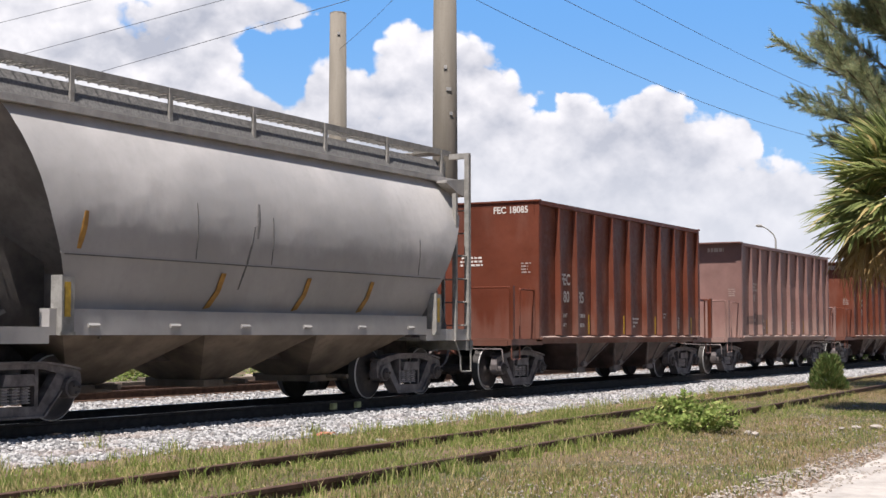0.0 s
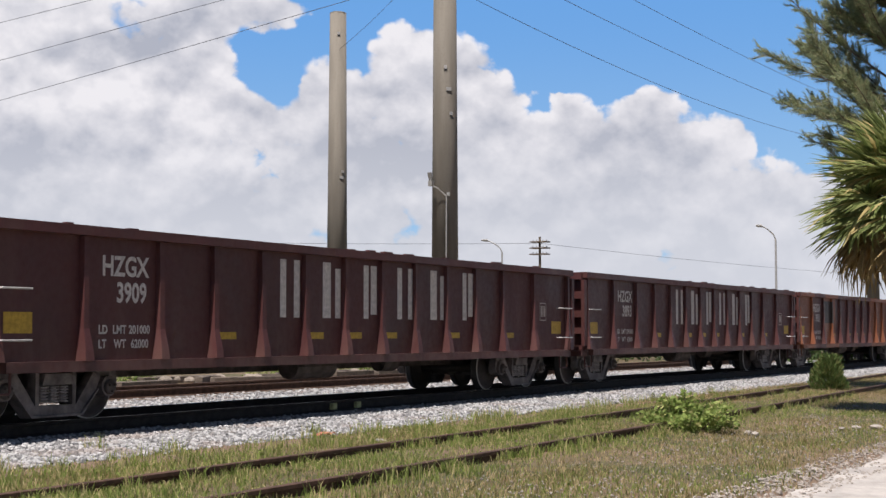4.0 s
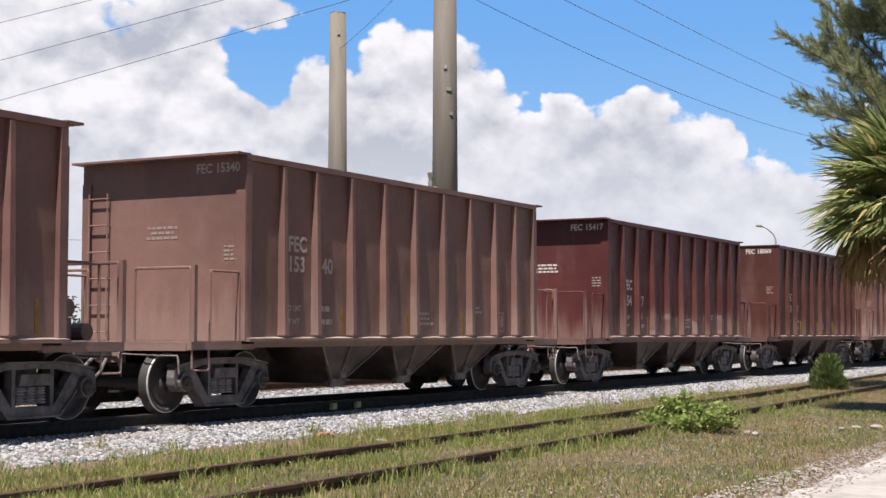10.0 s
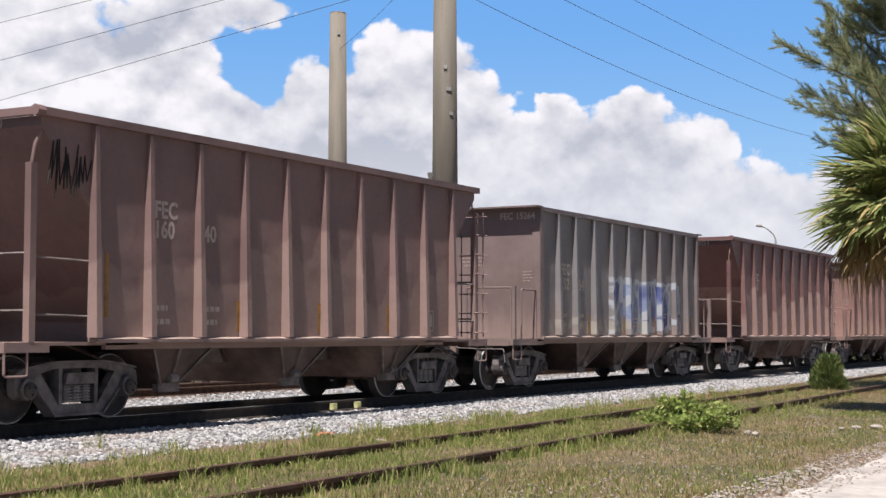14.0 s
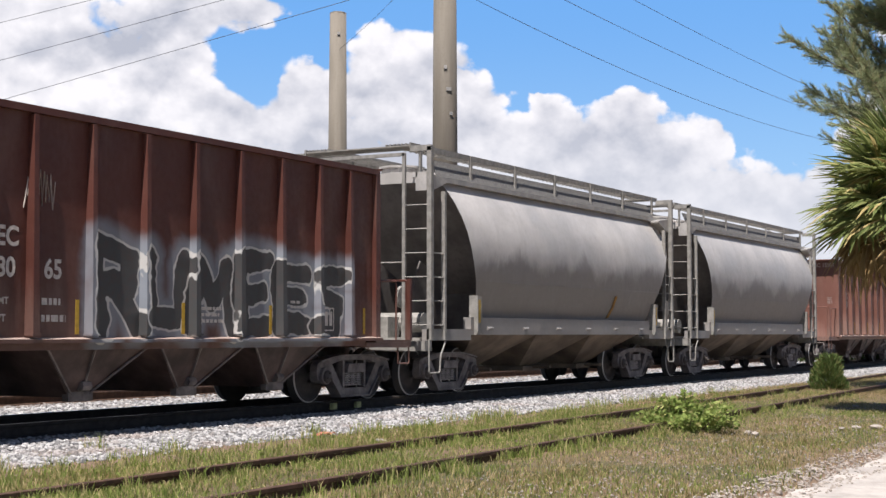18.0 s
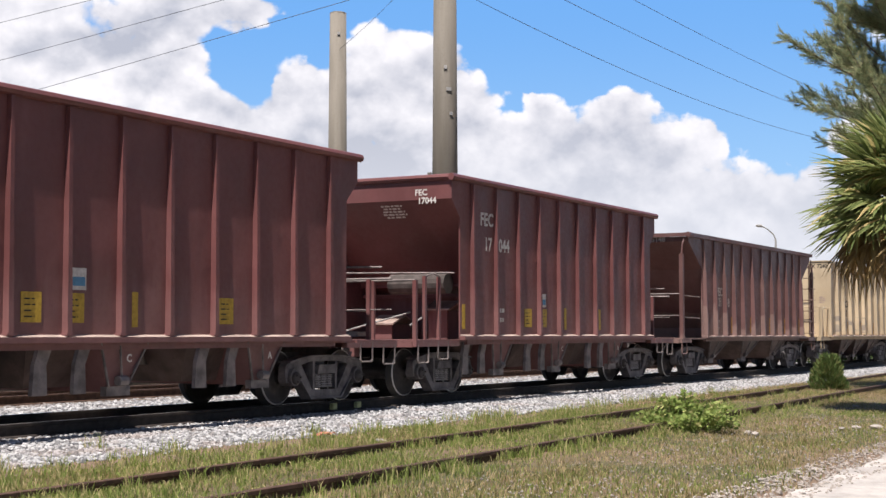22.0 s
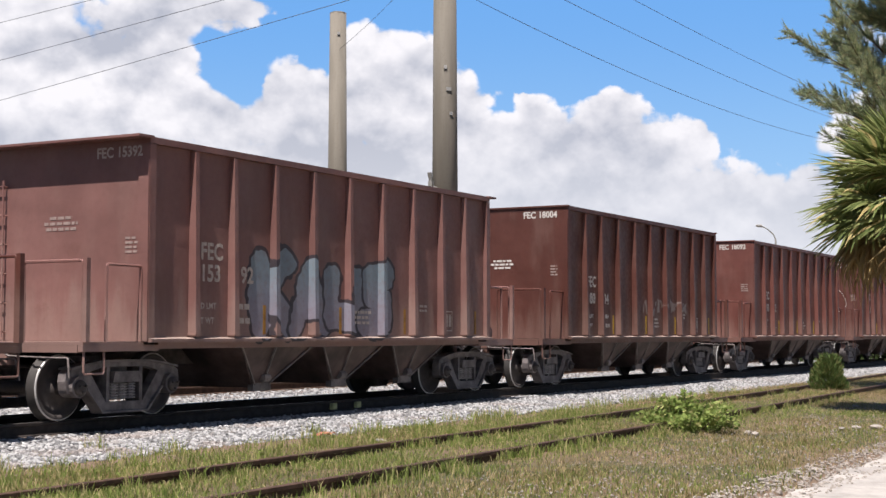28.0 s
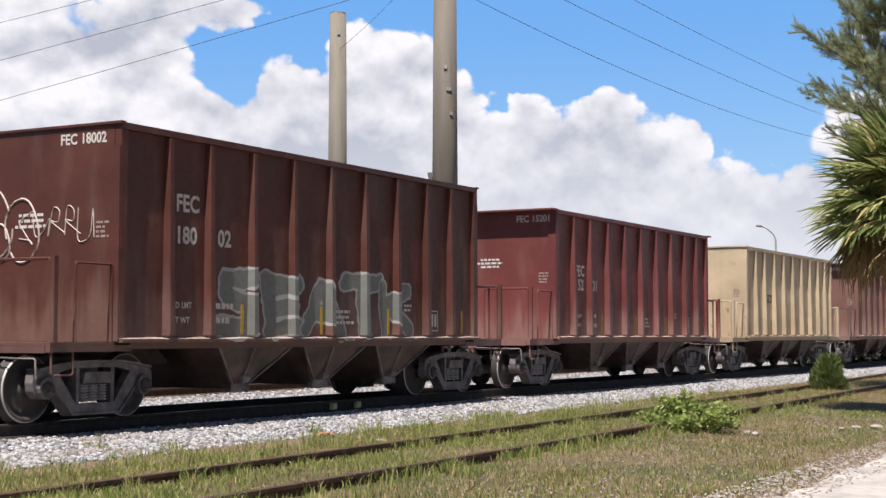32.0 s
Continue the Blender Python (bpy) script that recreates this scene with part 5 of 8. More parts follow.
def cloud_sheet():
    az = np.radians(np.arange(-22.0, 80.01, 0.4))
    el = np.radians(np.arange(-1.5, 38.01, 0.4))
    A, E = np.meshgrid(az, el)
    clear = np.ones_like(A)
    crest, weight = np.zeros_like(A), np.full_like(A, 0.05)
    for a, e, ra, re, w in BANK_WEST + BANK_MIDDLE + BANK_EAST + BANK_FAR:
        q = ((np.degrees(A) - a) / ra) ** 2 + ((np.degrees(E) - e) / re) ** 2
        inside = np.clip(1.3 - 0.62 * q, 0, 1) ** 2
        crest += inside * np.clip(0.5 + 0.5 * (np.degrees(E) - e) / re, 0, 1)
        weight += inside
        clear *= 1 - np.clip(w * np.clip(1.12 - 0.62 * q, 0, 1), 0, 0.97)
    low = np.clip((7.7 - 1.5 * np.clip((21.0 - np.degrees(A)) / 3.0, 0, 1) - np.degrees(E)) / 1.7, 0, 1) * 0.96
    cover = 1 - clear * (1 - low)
    r = 2600.0
    co = np.stack([r * np.cos(E) * np.cos(A), r * np.cos(E) * np.sin(A), r * np.sin(E)], -1).reshape(-1, 3)
    rows, cols = A.shape
    i = np.arange((rows - 1) * (cols - 1))
    k = (i // (cols - 1)) * cols + i % (cols - 1)
    faces = np.stack([k, k + 1, k + cols + 1, k + cols], -1)
    ob = raw("backdrop", co.tolist(), faces.tolist(), sky_mat(), True)
    at = ob.data.attributes.new("cover", "FLOAT", "POINT")
    at.data.foreach_set("value", cover.reshape(-1).astype(np.float32))
    at = ob.data.attributes.new("crest", "FLOAT", "POINT")
    at.data.foreach_set("value", (crest / weight).reshape(-1).astype(np.float32))
    ob.location = (EYE.x, EYE.y, EYE.z)
    return tagged(ob, "blue sky with white drifting cumulus clouds", "sky", kind="structure")


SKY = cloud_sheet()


# ---- ground, ballast, tracks ----
def siding_y(x):
    if x > 42:
        return siding_y(42.0) + 0.06 * (x - 42)
    return -6.6675 + 0.00995 * x + 0.00061 * x * x


def ground_sheet():
    xs = [-2400, -900, -300, -100, -40] + [-20 + 2.0 * i for i in range(60)] + [110, 140, 200, 320, 600, 1100, 2400]
    ys = [-2400, -900, -300, -100, -50] + [-30 + 1.0 * i for i in range(62)] + [40, 60, 100, 200, 500, 1000, 2400]
    verts, faces = [], []
    for y in ys:
        for x in xs:
            near = -20 <= x <= 100 and -30 <= y <= 32
            hump = 0.10 * max(0.0, 1 - abs(y - siding_y(min(max(x, -20), 62))) / 1.7) if -20 <= x <= 70 else 0.0
            z = -0.25 + hump + (0.02 * noise.noise((x * 0.4, y * 0.4, 0)) + 0.02 * noise.noise((x * 1.3, y * 1.3, 3)) if near else 0)
            verts.append((x, y, z))
    n = len(xs)
    for j in range(len(ys) - 1):
        for i in range(n - 1):
            faces.append((j * n + i, j * n + i + 1, (j + 1) * n + i + 1, (j + 1) * n + i))
    return tagged(raw("ground", verts, faces, TURF, True), "dry patchy grass and sandy soil beside the tracks", "ground", kind="structure")


ground_sheet()


def ballast_bed():
    prof = [(-3.25, -0.30), (-2.9, -0.235), (-2.2, -0.205), (-1.35, -0.178), (1.35, -0.178), (2.6, -0.20), (4.4, -0.18), (7.6, -0.178), (8.6, -0.22), (9.4, -0.30)]
    xs = [-80 + 1.5 * i for i in range(160)] + [200 + 60 * i for i in range(12)]
    verts = []
    for x in xs:
        for y, z in prof:
            j = 0.10 * noise.noise((x * 0.7, y * 2.0, 1.0)) if abs(y) > 2 else 0.0
            verts.append((x, y + (j if y < -2 else 0), z + 0.12 * j * (1 if y > -3 else 0)))
    n = len(prof)
    faces = [(i * n + k, (i + 1) * n + k, (i + 1) * n + k + 1, i * n + k + 1) for i in range(len(xs) - 1) for k in range(n - 1)]
    ob = raw("ballast_bed", verts, [f[::-1] for f in faces], BALLAST)
    return tagged(ob, "pale grey crushed-stone ballast bed", "ballast", kind="structure")


ballast_bed()


def rail_section(lift):
    return [(-0.07, -0.17), (0.07, -0.17), (0.07, -0.158), (0.012, -0.14), (0.010, -0.045), (0.035, -0.035), (0.035, -0.006), (0.028, 0.0), (-0.028, 0.0), (-0.035, -0.006), (-0.035, -0.035), (-0.010, -0.045), (-0.012, -0.14), (-0.07, -0.158)]


def sweep_rail(path, off):
    def build(bm):
        rings = []
        for i, (x, y, z) in enumerate(path):
            a, b = path[max(i - 1, 0)], path[min(i + 1, len(path) - 1)]
            d = Vector((b[0] - a[0], b[1] - a[1], 0)).normalized()
            nrm = Vector((-d.y, d.x, 0))
            rings.append([bm.verts.new(Vector((x, y, z)) + nrm * (off + u) + Vector((0, 0, w))) for u, w in rail_section(0)])
        n = len(rings[0])
        for a, b in zip(rings, rings[1:]):
            for i in range(n):
                j = (i + 1) % n
                bm.faces.new((a[i], a[j], b[j], b[i]))
    return build


def sleeper_build(bm):
    box(bm, -0.115, 0.115, -1.3, 1.3, -0.30, -0.166)
    bmesh.ops.bevel(bm, geom=bm.edges[:], offset=0.012, segments=1, affect="EDGES")


def track(label, path, rail_mat, head_mat, sleepers, drop=0.0):
    t = tagged(new("railway_track"), label, "track", kind="structure")
    for s in (-1, 1):
        part("rail", sweep_rail(path, s * 0.7525), rail_mat, t)
        if head_mat:
            part("rail_head", sweep_head(path, s * 0.7525), head_mat, t, "bright worn running surface")
    for x, y, a in sleepers:
        part("sleeper", sleeper_build, SLEEPER, t, "", "sleeper", at=(x, y, path[0][2] - drop), rot=(0, 0, a))
    return t


def sweep_head(path, off):
    def build(bm):
        prev = None
        for x, y, z in path:
            cur = [bm.verts.new((x, y + off - 0.026, z + 0.003)), bm.verts.new((x, y + off + 0.026, z + 0.003))]
            if prev:
                bm.faces.new((prev[0], cur[0], cur[1], prev[1]))
            prev = cur
    return build


MAIN_PATH = [(-80, 0, 0), (0, 0, 0), (100, 0, 0), (300, 0, 0), (900, 0, 0)]
FAR_PATH = [(-80, 6.0, 0), (0, 6.0, 0), (100, 6.0, 0), (300, 6.0, 0), (900, 6.0, 0)]


SIDING_Z = -0.09
SIDING_PATH = [(x, siding_y(x), SIDING_Z) for x in np.arange(-20.0, 64.0, 2.0).tolist()]
rnd = random.Random(5)
track("main line with polished rails in the shade of the train", MAIN_PATH, RAIL_DARK, RAIL_TOP, [(6.0 + 0.54 * i, rnd.uniform(-0.03, 0.03), rnd.uniform(-0.01, 0.01)) for i in range(150)])
track("rusty second track behind the train", FAR_PATH, RAIL_RUST, None, [(14.0 + 0.56 * i, 6.0 + rnd.uniform(-0.04, 0.04), rnd.uniform(-0.015, 0.015)) for i in range(130)])
track("disused siding half buried in grass", SIDING_PATH, RAIL_RUST, None, [(5.0 + 0.62 * i, siding_y(5.0 + 0.62 * i), 0.035) for i in range(74)], 0.02)


def rail_plates():
    for x in (19.87, 20.60):
        ob = thing("rail_marker", lambda bm: (box(bm, -0.065, 0.065, -0.03, 0.03, -0.05, 0.05), box(bm, -0.045, 0.045, -0.04, -0.03, -0.03, 0.03)), plain("marker_paint", (0.55, 0.54, 0.26), 0.8), "pale green painted marker clamped on the rail", "rail marker", "rail markers")
        ob.location = (x, -0.85, -0.085)


rail_plates()


def stones(name, count, area, seed, size, label, level, mat=None, category="ballast stones"):
    rng = np.random.default_rng(seed)
    t = (1 + 5 ** 0.5) / 2
    ico = np.array([(-1, t, 0), (1, t, 0), (-1, -t, 0), (1, -t, 0), (0, -1, t), (0, 1, t), (0, -1, -t), (0, 1, -t), (t, 0, -1), (t, 0, 1), (-t, 0, -1), (-t, 0, 1)]) / 1.9
    tri = np.array([(0, 11, 5), (0, 5, 1), (0, 1, 7), (0, 7, 10), (0, 10, 11), (1, 5, 9), (5, 11, 4), (11, 10, 2), (10, 7, 6), (7, 1, 8), (3, 9, 4), (3, 4, 2), (3, 2, 6), (3, 6, 8), (3, 8, 9), (4, 9, 5), (2, 4, 11), (6, 2, 10), (8, 6, 7), (9, 8, 1)])
    x0, x1, y0, y1 = area
    u = rng.random(count)
    X = x0 + (x1 - x0) * u ** 1.6
    Y = y0 + (y1 - y0) * rng.random(count)
    Z = np.array([level(y) for y in Y]) + rng.uniform(-0.012, 0.012, count)
    sc = rng.uniform(size[0], size[1], (count, 1, 3))
    v = ico[None] * sc * (1 + rng.uniform(-0.28, 0.28, (count, 12, 1)))
    ang = rng.uniform(0, 2 * np.pi, count)
    c, s = np.cos(ang)[:, None], np.sin(ang)[:, None]
    vx, vy = v[:, :, 0] * c - v[:, :, 1] * s, v[:, :, 0] * s + v[:, :, 1] * c
    V = np.stack([vx + X[:, None], vy + Y[:, None], v[:, :, 2] * 0.8 + Z[:, None]], -1).reshape(-1, 3)
    F = (tri[None] + (np.arange(count) * 12)[:, None, None]).reshape(-1, 3)
    return tagged(raw(name, V.tolist(), F.tolist(), mat or STONES), label, category, kind="stuff")


def near_level(y):
    return -0.235 + (y + 2.9) * 0.038 if y < -1.35 else -0.178


stones("ballast_stones", 30000, (8.0, 62.0, -3.25, -0.92), 3, (0.017, 0.038), "loose grey-white ballast stones beside the main line", near_level)
stones("ballast_stones", 9000, (16.0, 70.0, 1.0, 5.1), 4, (0.025, 0.048), "loose pale ballast stones between the tracks", lambda y: -0.185)


# ---- grass ----
def blades(name, spots, seed, height, width, mat, label, category="grass"):
    rng = np.random.default_rng(seed)
    n = len(spots)
    P = np.asarray(spots)
    h = rng.uniform(height[0], height[1], n) * P[:, 3]
    a = rng.uniform(0, 2 * np.pi, n)
    lean = rng.uniform(0.05, 0.75, n) * h
    la = rng.uniform(0, 2 * np.pi, n)
    w = rng.uniform(width[0], width[1], n)
    ux, uy = np.cos(a) * w, np.sin(a) * w
    lx, ly = np.cos(la) * lean, np.sin(la) * lean
    x, y, z = P[:, 0], P[:, 1], P[:, 2]
    V = np.stack([np.stack([x - ux, y - uy, z], -1), np.stack([x + ux, y + uy, z], -1),
                  np.stack([x + ux * 0.7 + lx * 0.35, y + uy * 0.7 + ly * 0.35, z + h * 0.6], -1), np.stack([x - ux * 0.7 + lx * 0.35, y - uy * 0.7 + ly * 0.35, z + h * 0.6], -1),
                  np.stack([x + lx, y + ly, z + h * 0.96], -1)], 1).reshape(-1, 3)
    b = np.arange(n) * 5
    quads = np.stack([b, b + 1, b + 2, b + 3], -1).tolist()
    tips = np.stack([b + 3, b + 2, b + 4], -1).tolist()
    return tagged(raw(name, V.tolist(), quads + tips, mat), label, category, kind="stuff")


def grass_field():
    rng = np.random.default_rng(11)
    green, straw = [], []
    tries = 0
    while len(green) + len(straw) < 190000 and tries < 700000:
        tries += 1
        x = 6.0 + 44.0 * rng.random() ** 1.5
        y = -11.0 + 7.9 * rng.random()
        v = noise.noise((x * 0.55, y * 0.9, 5)) + 0.5 * noise.noise((x * 2.1, y * 2.1, 9))
        off = y - siding_y(x)
        edge = max(0.0, 1 - abs(y + 4.3) / 1.0)
        dens = 0.55 + 0.6 * v + 0.35 * edge
        bare = -10.45 + 0.035 * (x - 12) + 0.25 * noise.noise((x * 1.5, y * 1.5, 2))
        if y < bare:
            continue
        if y < bare + 0.5:
            dens *= 0.35
        if y > -3.9:
            dens *= 0.30 + max(0.0, 1.6 * noise.noise((x * 0.8, 3.0, 7)))
        if abs(off) < 0.8 and x > 20:
            dens -= 0.25
        if rng.random() > dens:
            continue
        rail = min(abs(off - 0.75), abs(off + 0.75))
        tall = 0.55 + 0.45 * max(0, v) + 0.25 * edge * (1 if x < 30 else 0.5) + (0.55 * max(0.0, noise.noise((x * 1.1, y * 0.5, 14)) + 0.15) if rail < 0.35 and x < 26 else 0)
        lush = 0.44 + 0.9 * noise.noise((x * 0.35, y * 0.5, 21)) + (0.55 if y > -7.6 and x < 26 else -0.05) - 0.02 * max(0.0, x - 20)
        spot = (x, y, -0.255 + 0.10 * max(0.0, 1 - abs(off) / 1.7), tall)
        (green if rng.random() < lush else straw).append(spot)
    blades("grass", green, 12, (0.025, 0.115), (0.003, 0.0065), GRASS, "patchy green grass growing around the siding rails")
    blades("dry_grass", straw, 13, (0.025, 0.13), (0.0025, 0.006), STRAW, "dry straw-coloured grass on the open verge")


grass_field()


def tufts():
    rng = np.random.default_rng(21)
    spots = []
    for k in range(240):
        x = 7.5 + 24 * rng.random() ** 1.4
        y = -4.1 + rng.normal(0, 0.5) if rng.random() < 0.5 else siding_y(x) + rng.choice([-0.86, 0.0, 0.64]) + rng.normal(0, 0.12)
        for _ in range(34):
            spots.append((x + rng.normal(0, 0.07), y + rng.normal(0, 0.07), -0.22, 1.0))
    for k in range(90):
        x = 8.0 + 17.0 * rng.random()
        if noise.noise((x * 0.9, 6.0, 1.0)) < -0.08:
            continue
        y = siding_y(x) + rng.choice([-0.86, -0.86, 0.66])
        for _ in range(26):
            spots.append((x + rng.normal(0, 0.10), y + rng.normal(0, 0.03), -0.18, rng.uniform(0.45, 0.8)))
    return blades("grass_tufts", spots, 22, (0.06, 0.22), (0.003, 0.006), GRASS, "tall seeding grass tufts along the ballast edge")


tufts()


def footway():
    def build(bm):
        edge = []
        for k in range(220):
            x = 7.0 + 0.12 * k
            y = -10.98 + 0.0335 * x + 0.10 * noise.noise((x * 1.3, 0, 4)) + 0.07 * noise.noise((x * 5.0, 0, 8))
            edge.append((x, y))
        edge += [(60.0, -9.0), (60.0, -14.5), (7.0, -14.5)]
        a = [bm.verts.new((x, y, -0.222)) for x, y in edge]
        b = [bm.verts.new((x, y, -0.30)) for x, y in edge]
        bm.faces.new(a)
        bm.faces.new(b[::-1])
        for i in range(len(edge)):
            j = (i + 1) % len(edge)
            bm.faces.new((a[i], a[j], b[j], b[i]))
    return thing("pavement", build, PATH, "pale sun-bleached concrete strip with a crumbling edge", "pavement", kind="structure")


footway()


stones("sand_crumbs", 3800, (8.0, 26.0, -10.85, -10.0), 8, (0.006, 0.022), "sandy crumbs and grit along the pavement edge", lambda y: -0.226, PALE_STONE, "grit")
stones("sand_crumbs", 1500, (9.0, 30.0, -9.9, -7.6), 9, (0.006, 0.016), "pale grit scattered in the dry grass", lambda y: -0.228, PALE_STONE, "grit")


def verge_litter():
    """Pale broken stones and scraps on the verge."""
    rng = random.Random(203)
    for k, (x, y) in enumerate(((20.5, -8.92), (20.8, -9.05), (20.99, -9.28), (21.3, -9.2), (18.96, -8.05), (18.8, -8.2), (26.9, -7.6), (15.3, -4.55), (12.0, -6.0), (24.0, -6.2), (24.6, -5.9), (14.2, -10.2))):
        def lump(bm, q=random.Random(300 + k)):
            bmesh.ops.create_icosphere(bm, subdivisions=2, radius=1.0)
            sx, sy, sz = q.uniform(0.04, 0.11), q.uniform(0.03, 0.07), q.uniform(0.02, 0.04)
            for v in bm.verts:
                f = 1 + 0.35 * noise.noise(v.co * 2.3 + Vector((k, 0, 0)))
                v.co = Vector((v.co.x * sx * f, v.co.y * sy * f, v.co.z * sz * f))
        ob = thing("broken_stone", lump, PALE_STONE, "pale broken stone lying in the dry grass", "stone", "stones on the verge")
        ob.location = (x, y, -0.222)
        ob.rotation_euler = (0, 0, rng.uniform(0, 3))


verge_litter()


# ---- leaves ----
def leaf_cloud(name, rng, count, place, size, slim, mat, parent=None, label=""):
    """Many small four-cornered leaves; place(rng) gives the centre and a main direction."""
    V, F = [], []
    for i in range(count):
        c, d = place(rng)
        ln = rng.uniform(*size)
        d = Vector(d).normalized()
        side = d.cross(Vector((rng.uniform(-1, 1), rng.uniform(-1, 1), rng.uniform(-1, 1)))).normalized() * ln * slim
        c = Vector(c)
        b = len(V)
        V += [c, c + d * ln * 0.5 + side, c + d * ln, c + d * ln * 0.5 - side]
        F.append((b, b + 1, b + 2, b + 3))
    me = bpy.data.meshes.new(name)
    me.from_pydata([tuple(v) for v in V], [], F)
    me.materials.append(mat)
    ob = new(name, me)
    if parent:
        ob.parent = parent
    if label:
        ob["label"] = label
    return ob


def low_bush():
    root = base_empty("bush", "low leafy green bush growing beside the siding", "bush")
    root.location = (18.85, -7.27, -0.25)
    rng = random.Random(31)
    stems = []
    for k in range(38):
        a = rng.uniform(0, 6.28)
        r = rng.uniform(0.05, 0.84)
        tip = Vector((0.75 * r * math.cos(a), r * math.sin(a), rng.uniform(0.14, 0.52) * (1.15 - 0.70 * r)))
        stems.append(tip)
    for t in stems:
        part("stem", lambda bm: rod(bm, (t.x * 0.25, t.y * 0.25, 0), t, 0.008, 5, 0.003), BARK, root)
    def place(q):
        t = q.choice(stems)
        p = t * q.uniform(0.45, 1.05)
        return p + Vector((q.gauss(0, 0.05), q.gauss(0, 0.05), q.gauss(0, 0.035))), (q.gauss(0, 1), q.gauss(0, 1), q.uniform(-0.2, 1.0))
    leaf_cloud("foliage", rng, 3900, place, (0.035, 0.095), 0.27, SHRUB, root)
    return root


def feathery_bush():
    root = base_empty("bush", "upright feathery green bush standing between the tracks", "bush")
    root.location = (33.1, -5.55, -0.25)
    rng = random.Random(37)
    for k in range(7):
        part("stem", lambda bm: rod(bm, (0, 0, 0), (0.22 * math.cos(k), 0.22 * math.sin(k), 0.5), 0.012, 5, 0.004), BARK, root)
    def place(q):
        h = q.random() ** 0.8
        r = 0.345 * (1 - 0.62 * h ** 2.2) * (0.75 + 0.35 * q.random())
        a = q.uniform(0, 6.28)
        r *= 1 + 0.25 * math.sin(3 * a + 5 * h)
        return (r * math.cos(a), r * math.sin(a), 0.03 + 0.72 * h * (0.85 + 0.3 * q.random())), (math.cos(a) * 0.5 + q.gauss(0, 0.3), math.sin(a) * 0.5 + q.gauss(0, 0.3), 1.2)
    leaf_cloud("foliage", rng, 4200, place, (0.06, 0.15), 0.11, JUNIPER, root)
    return root


low_bush()
feathery_bush()


def fan_leaf_build(seed, dry=False):
    q = random.Random(seed)
    def build(bm):
        stem = 0.86
        pts = [Vector((stem * t, 0, 0.10 * math.sin(t * 1.6))) for t in (0, 0.35, 0.7, 1.0)]
        for a, b in zip(pts, pts[1:]):
            rod(bm, a, b, 0.016, 5)
        hub = pts[-1]
        count = 34
        for i in range(count):
            ang = radians(-118 + 236 * i / (count - 1) + q.uniform(-2, 2))
            ln = 1.06 * (0.62 + 0.38 * math.cos(ang * 0.62)) * q.uniform(0.88, 1.06)
            w = 0.026 + 0.012 * math.cos(ang * 0.5)
            d = Vector((math.cos(ang), math.sin(ang), 0.12))
            s = Vector((-math.sin(ang), math.cos(ang), 0))
            droop = q.uniform(0.12, 0.42) * (1.9 if dry else 1.0)
            prev = None
            for t in (0.06, 0.4, 0.72, 1.0):
                c = hub + d * (ln * t) + Vector((0, 0, -droop * ln * t ** 2.4))
                ww = w * (0.55 + 1.2 * t if t < 0.45 else (1.25 - t) * 1.35) if t < 1 else 0.0015
                cur = [bm.verts.new(c - s * ww), bm.verts.new(c + Vector((0, 0, ww * 0.7))), bm.verts.new(c + s * ww)]
                if prev:
                    bm.faces.new((prev[0], prev[1], cur[1], cur[0]))
                    bm.faces.new((prev[1], prev[2], cur[2], cur[1]))
                prev = cur
    return build


SWAY = []


def fan_palm():
    root = base_empty("palm_tree", "cabbage palm with stiff green and yellowing fan leaves", "palm tree")
    root.location = (25.5, -8.97, -0.25)
    rng = random.Random(41)
    def trunk(bm):
        prev = 0.0
        for k in range(23):
            z0, z1 = 0.15 * k, 0.15 * (k + 1)
            rod(bm, (0.04 * math.sin(k * 0.2), 0, z0), (0.04 * math.sin((k + 1) * 0.2), 0, z1), 0.17 + 0.025 * (k % 2), 12, 0.185)
        for k in range(26):
            a = k * 2.4
            rod(bm, (0.15 * math.cos(a), 0.15 * math.sin(a), 2.0 + 0.05 * k), (0.34 * math.cos(a), 0.34 * math.sin(a), 2.25 + 0.05 * k), 0.03, 5)
    part("trunk", trunk, BARK, root)
    for k in range(72):
        az = k * 2.39996 + rng.uniform(-0.2, 0.2)
        lift = 80 - 128 * (k / 71.0) ** 0.80 + rng.uniform(-9, 9)
        dry = lift < -26
        m = Matrix.Translation((0.05 * math.cos(az), 0.05 * math.sin(az), 3.52)) @ Euler((0, 0, az)).to_matrix().to_4x4() @ Euler((0, radians(-lift), 0)).to_matrix().to_4x4() @ Euler((radians(rng.uniform(-28, 28)), 0, 0)).to_matrix().to_4x4()
        lf = part("fan_leaf", fan_leaf_build(50 + k % 5, dry), PALM_DRY if dry else PALM_LEAF, root, "dried brown fan leaf" if dry else "", ("fan", k % 5, dry))
        lf.matrix_basis = m
        SWAY.append((lf, m, rng.uniform(0.8, 2.0), rng.uniform(0, 6.28), rng.uniform(0.9, 1.5)))
    return root


fan_palm()


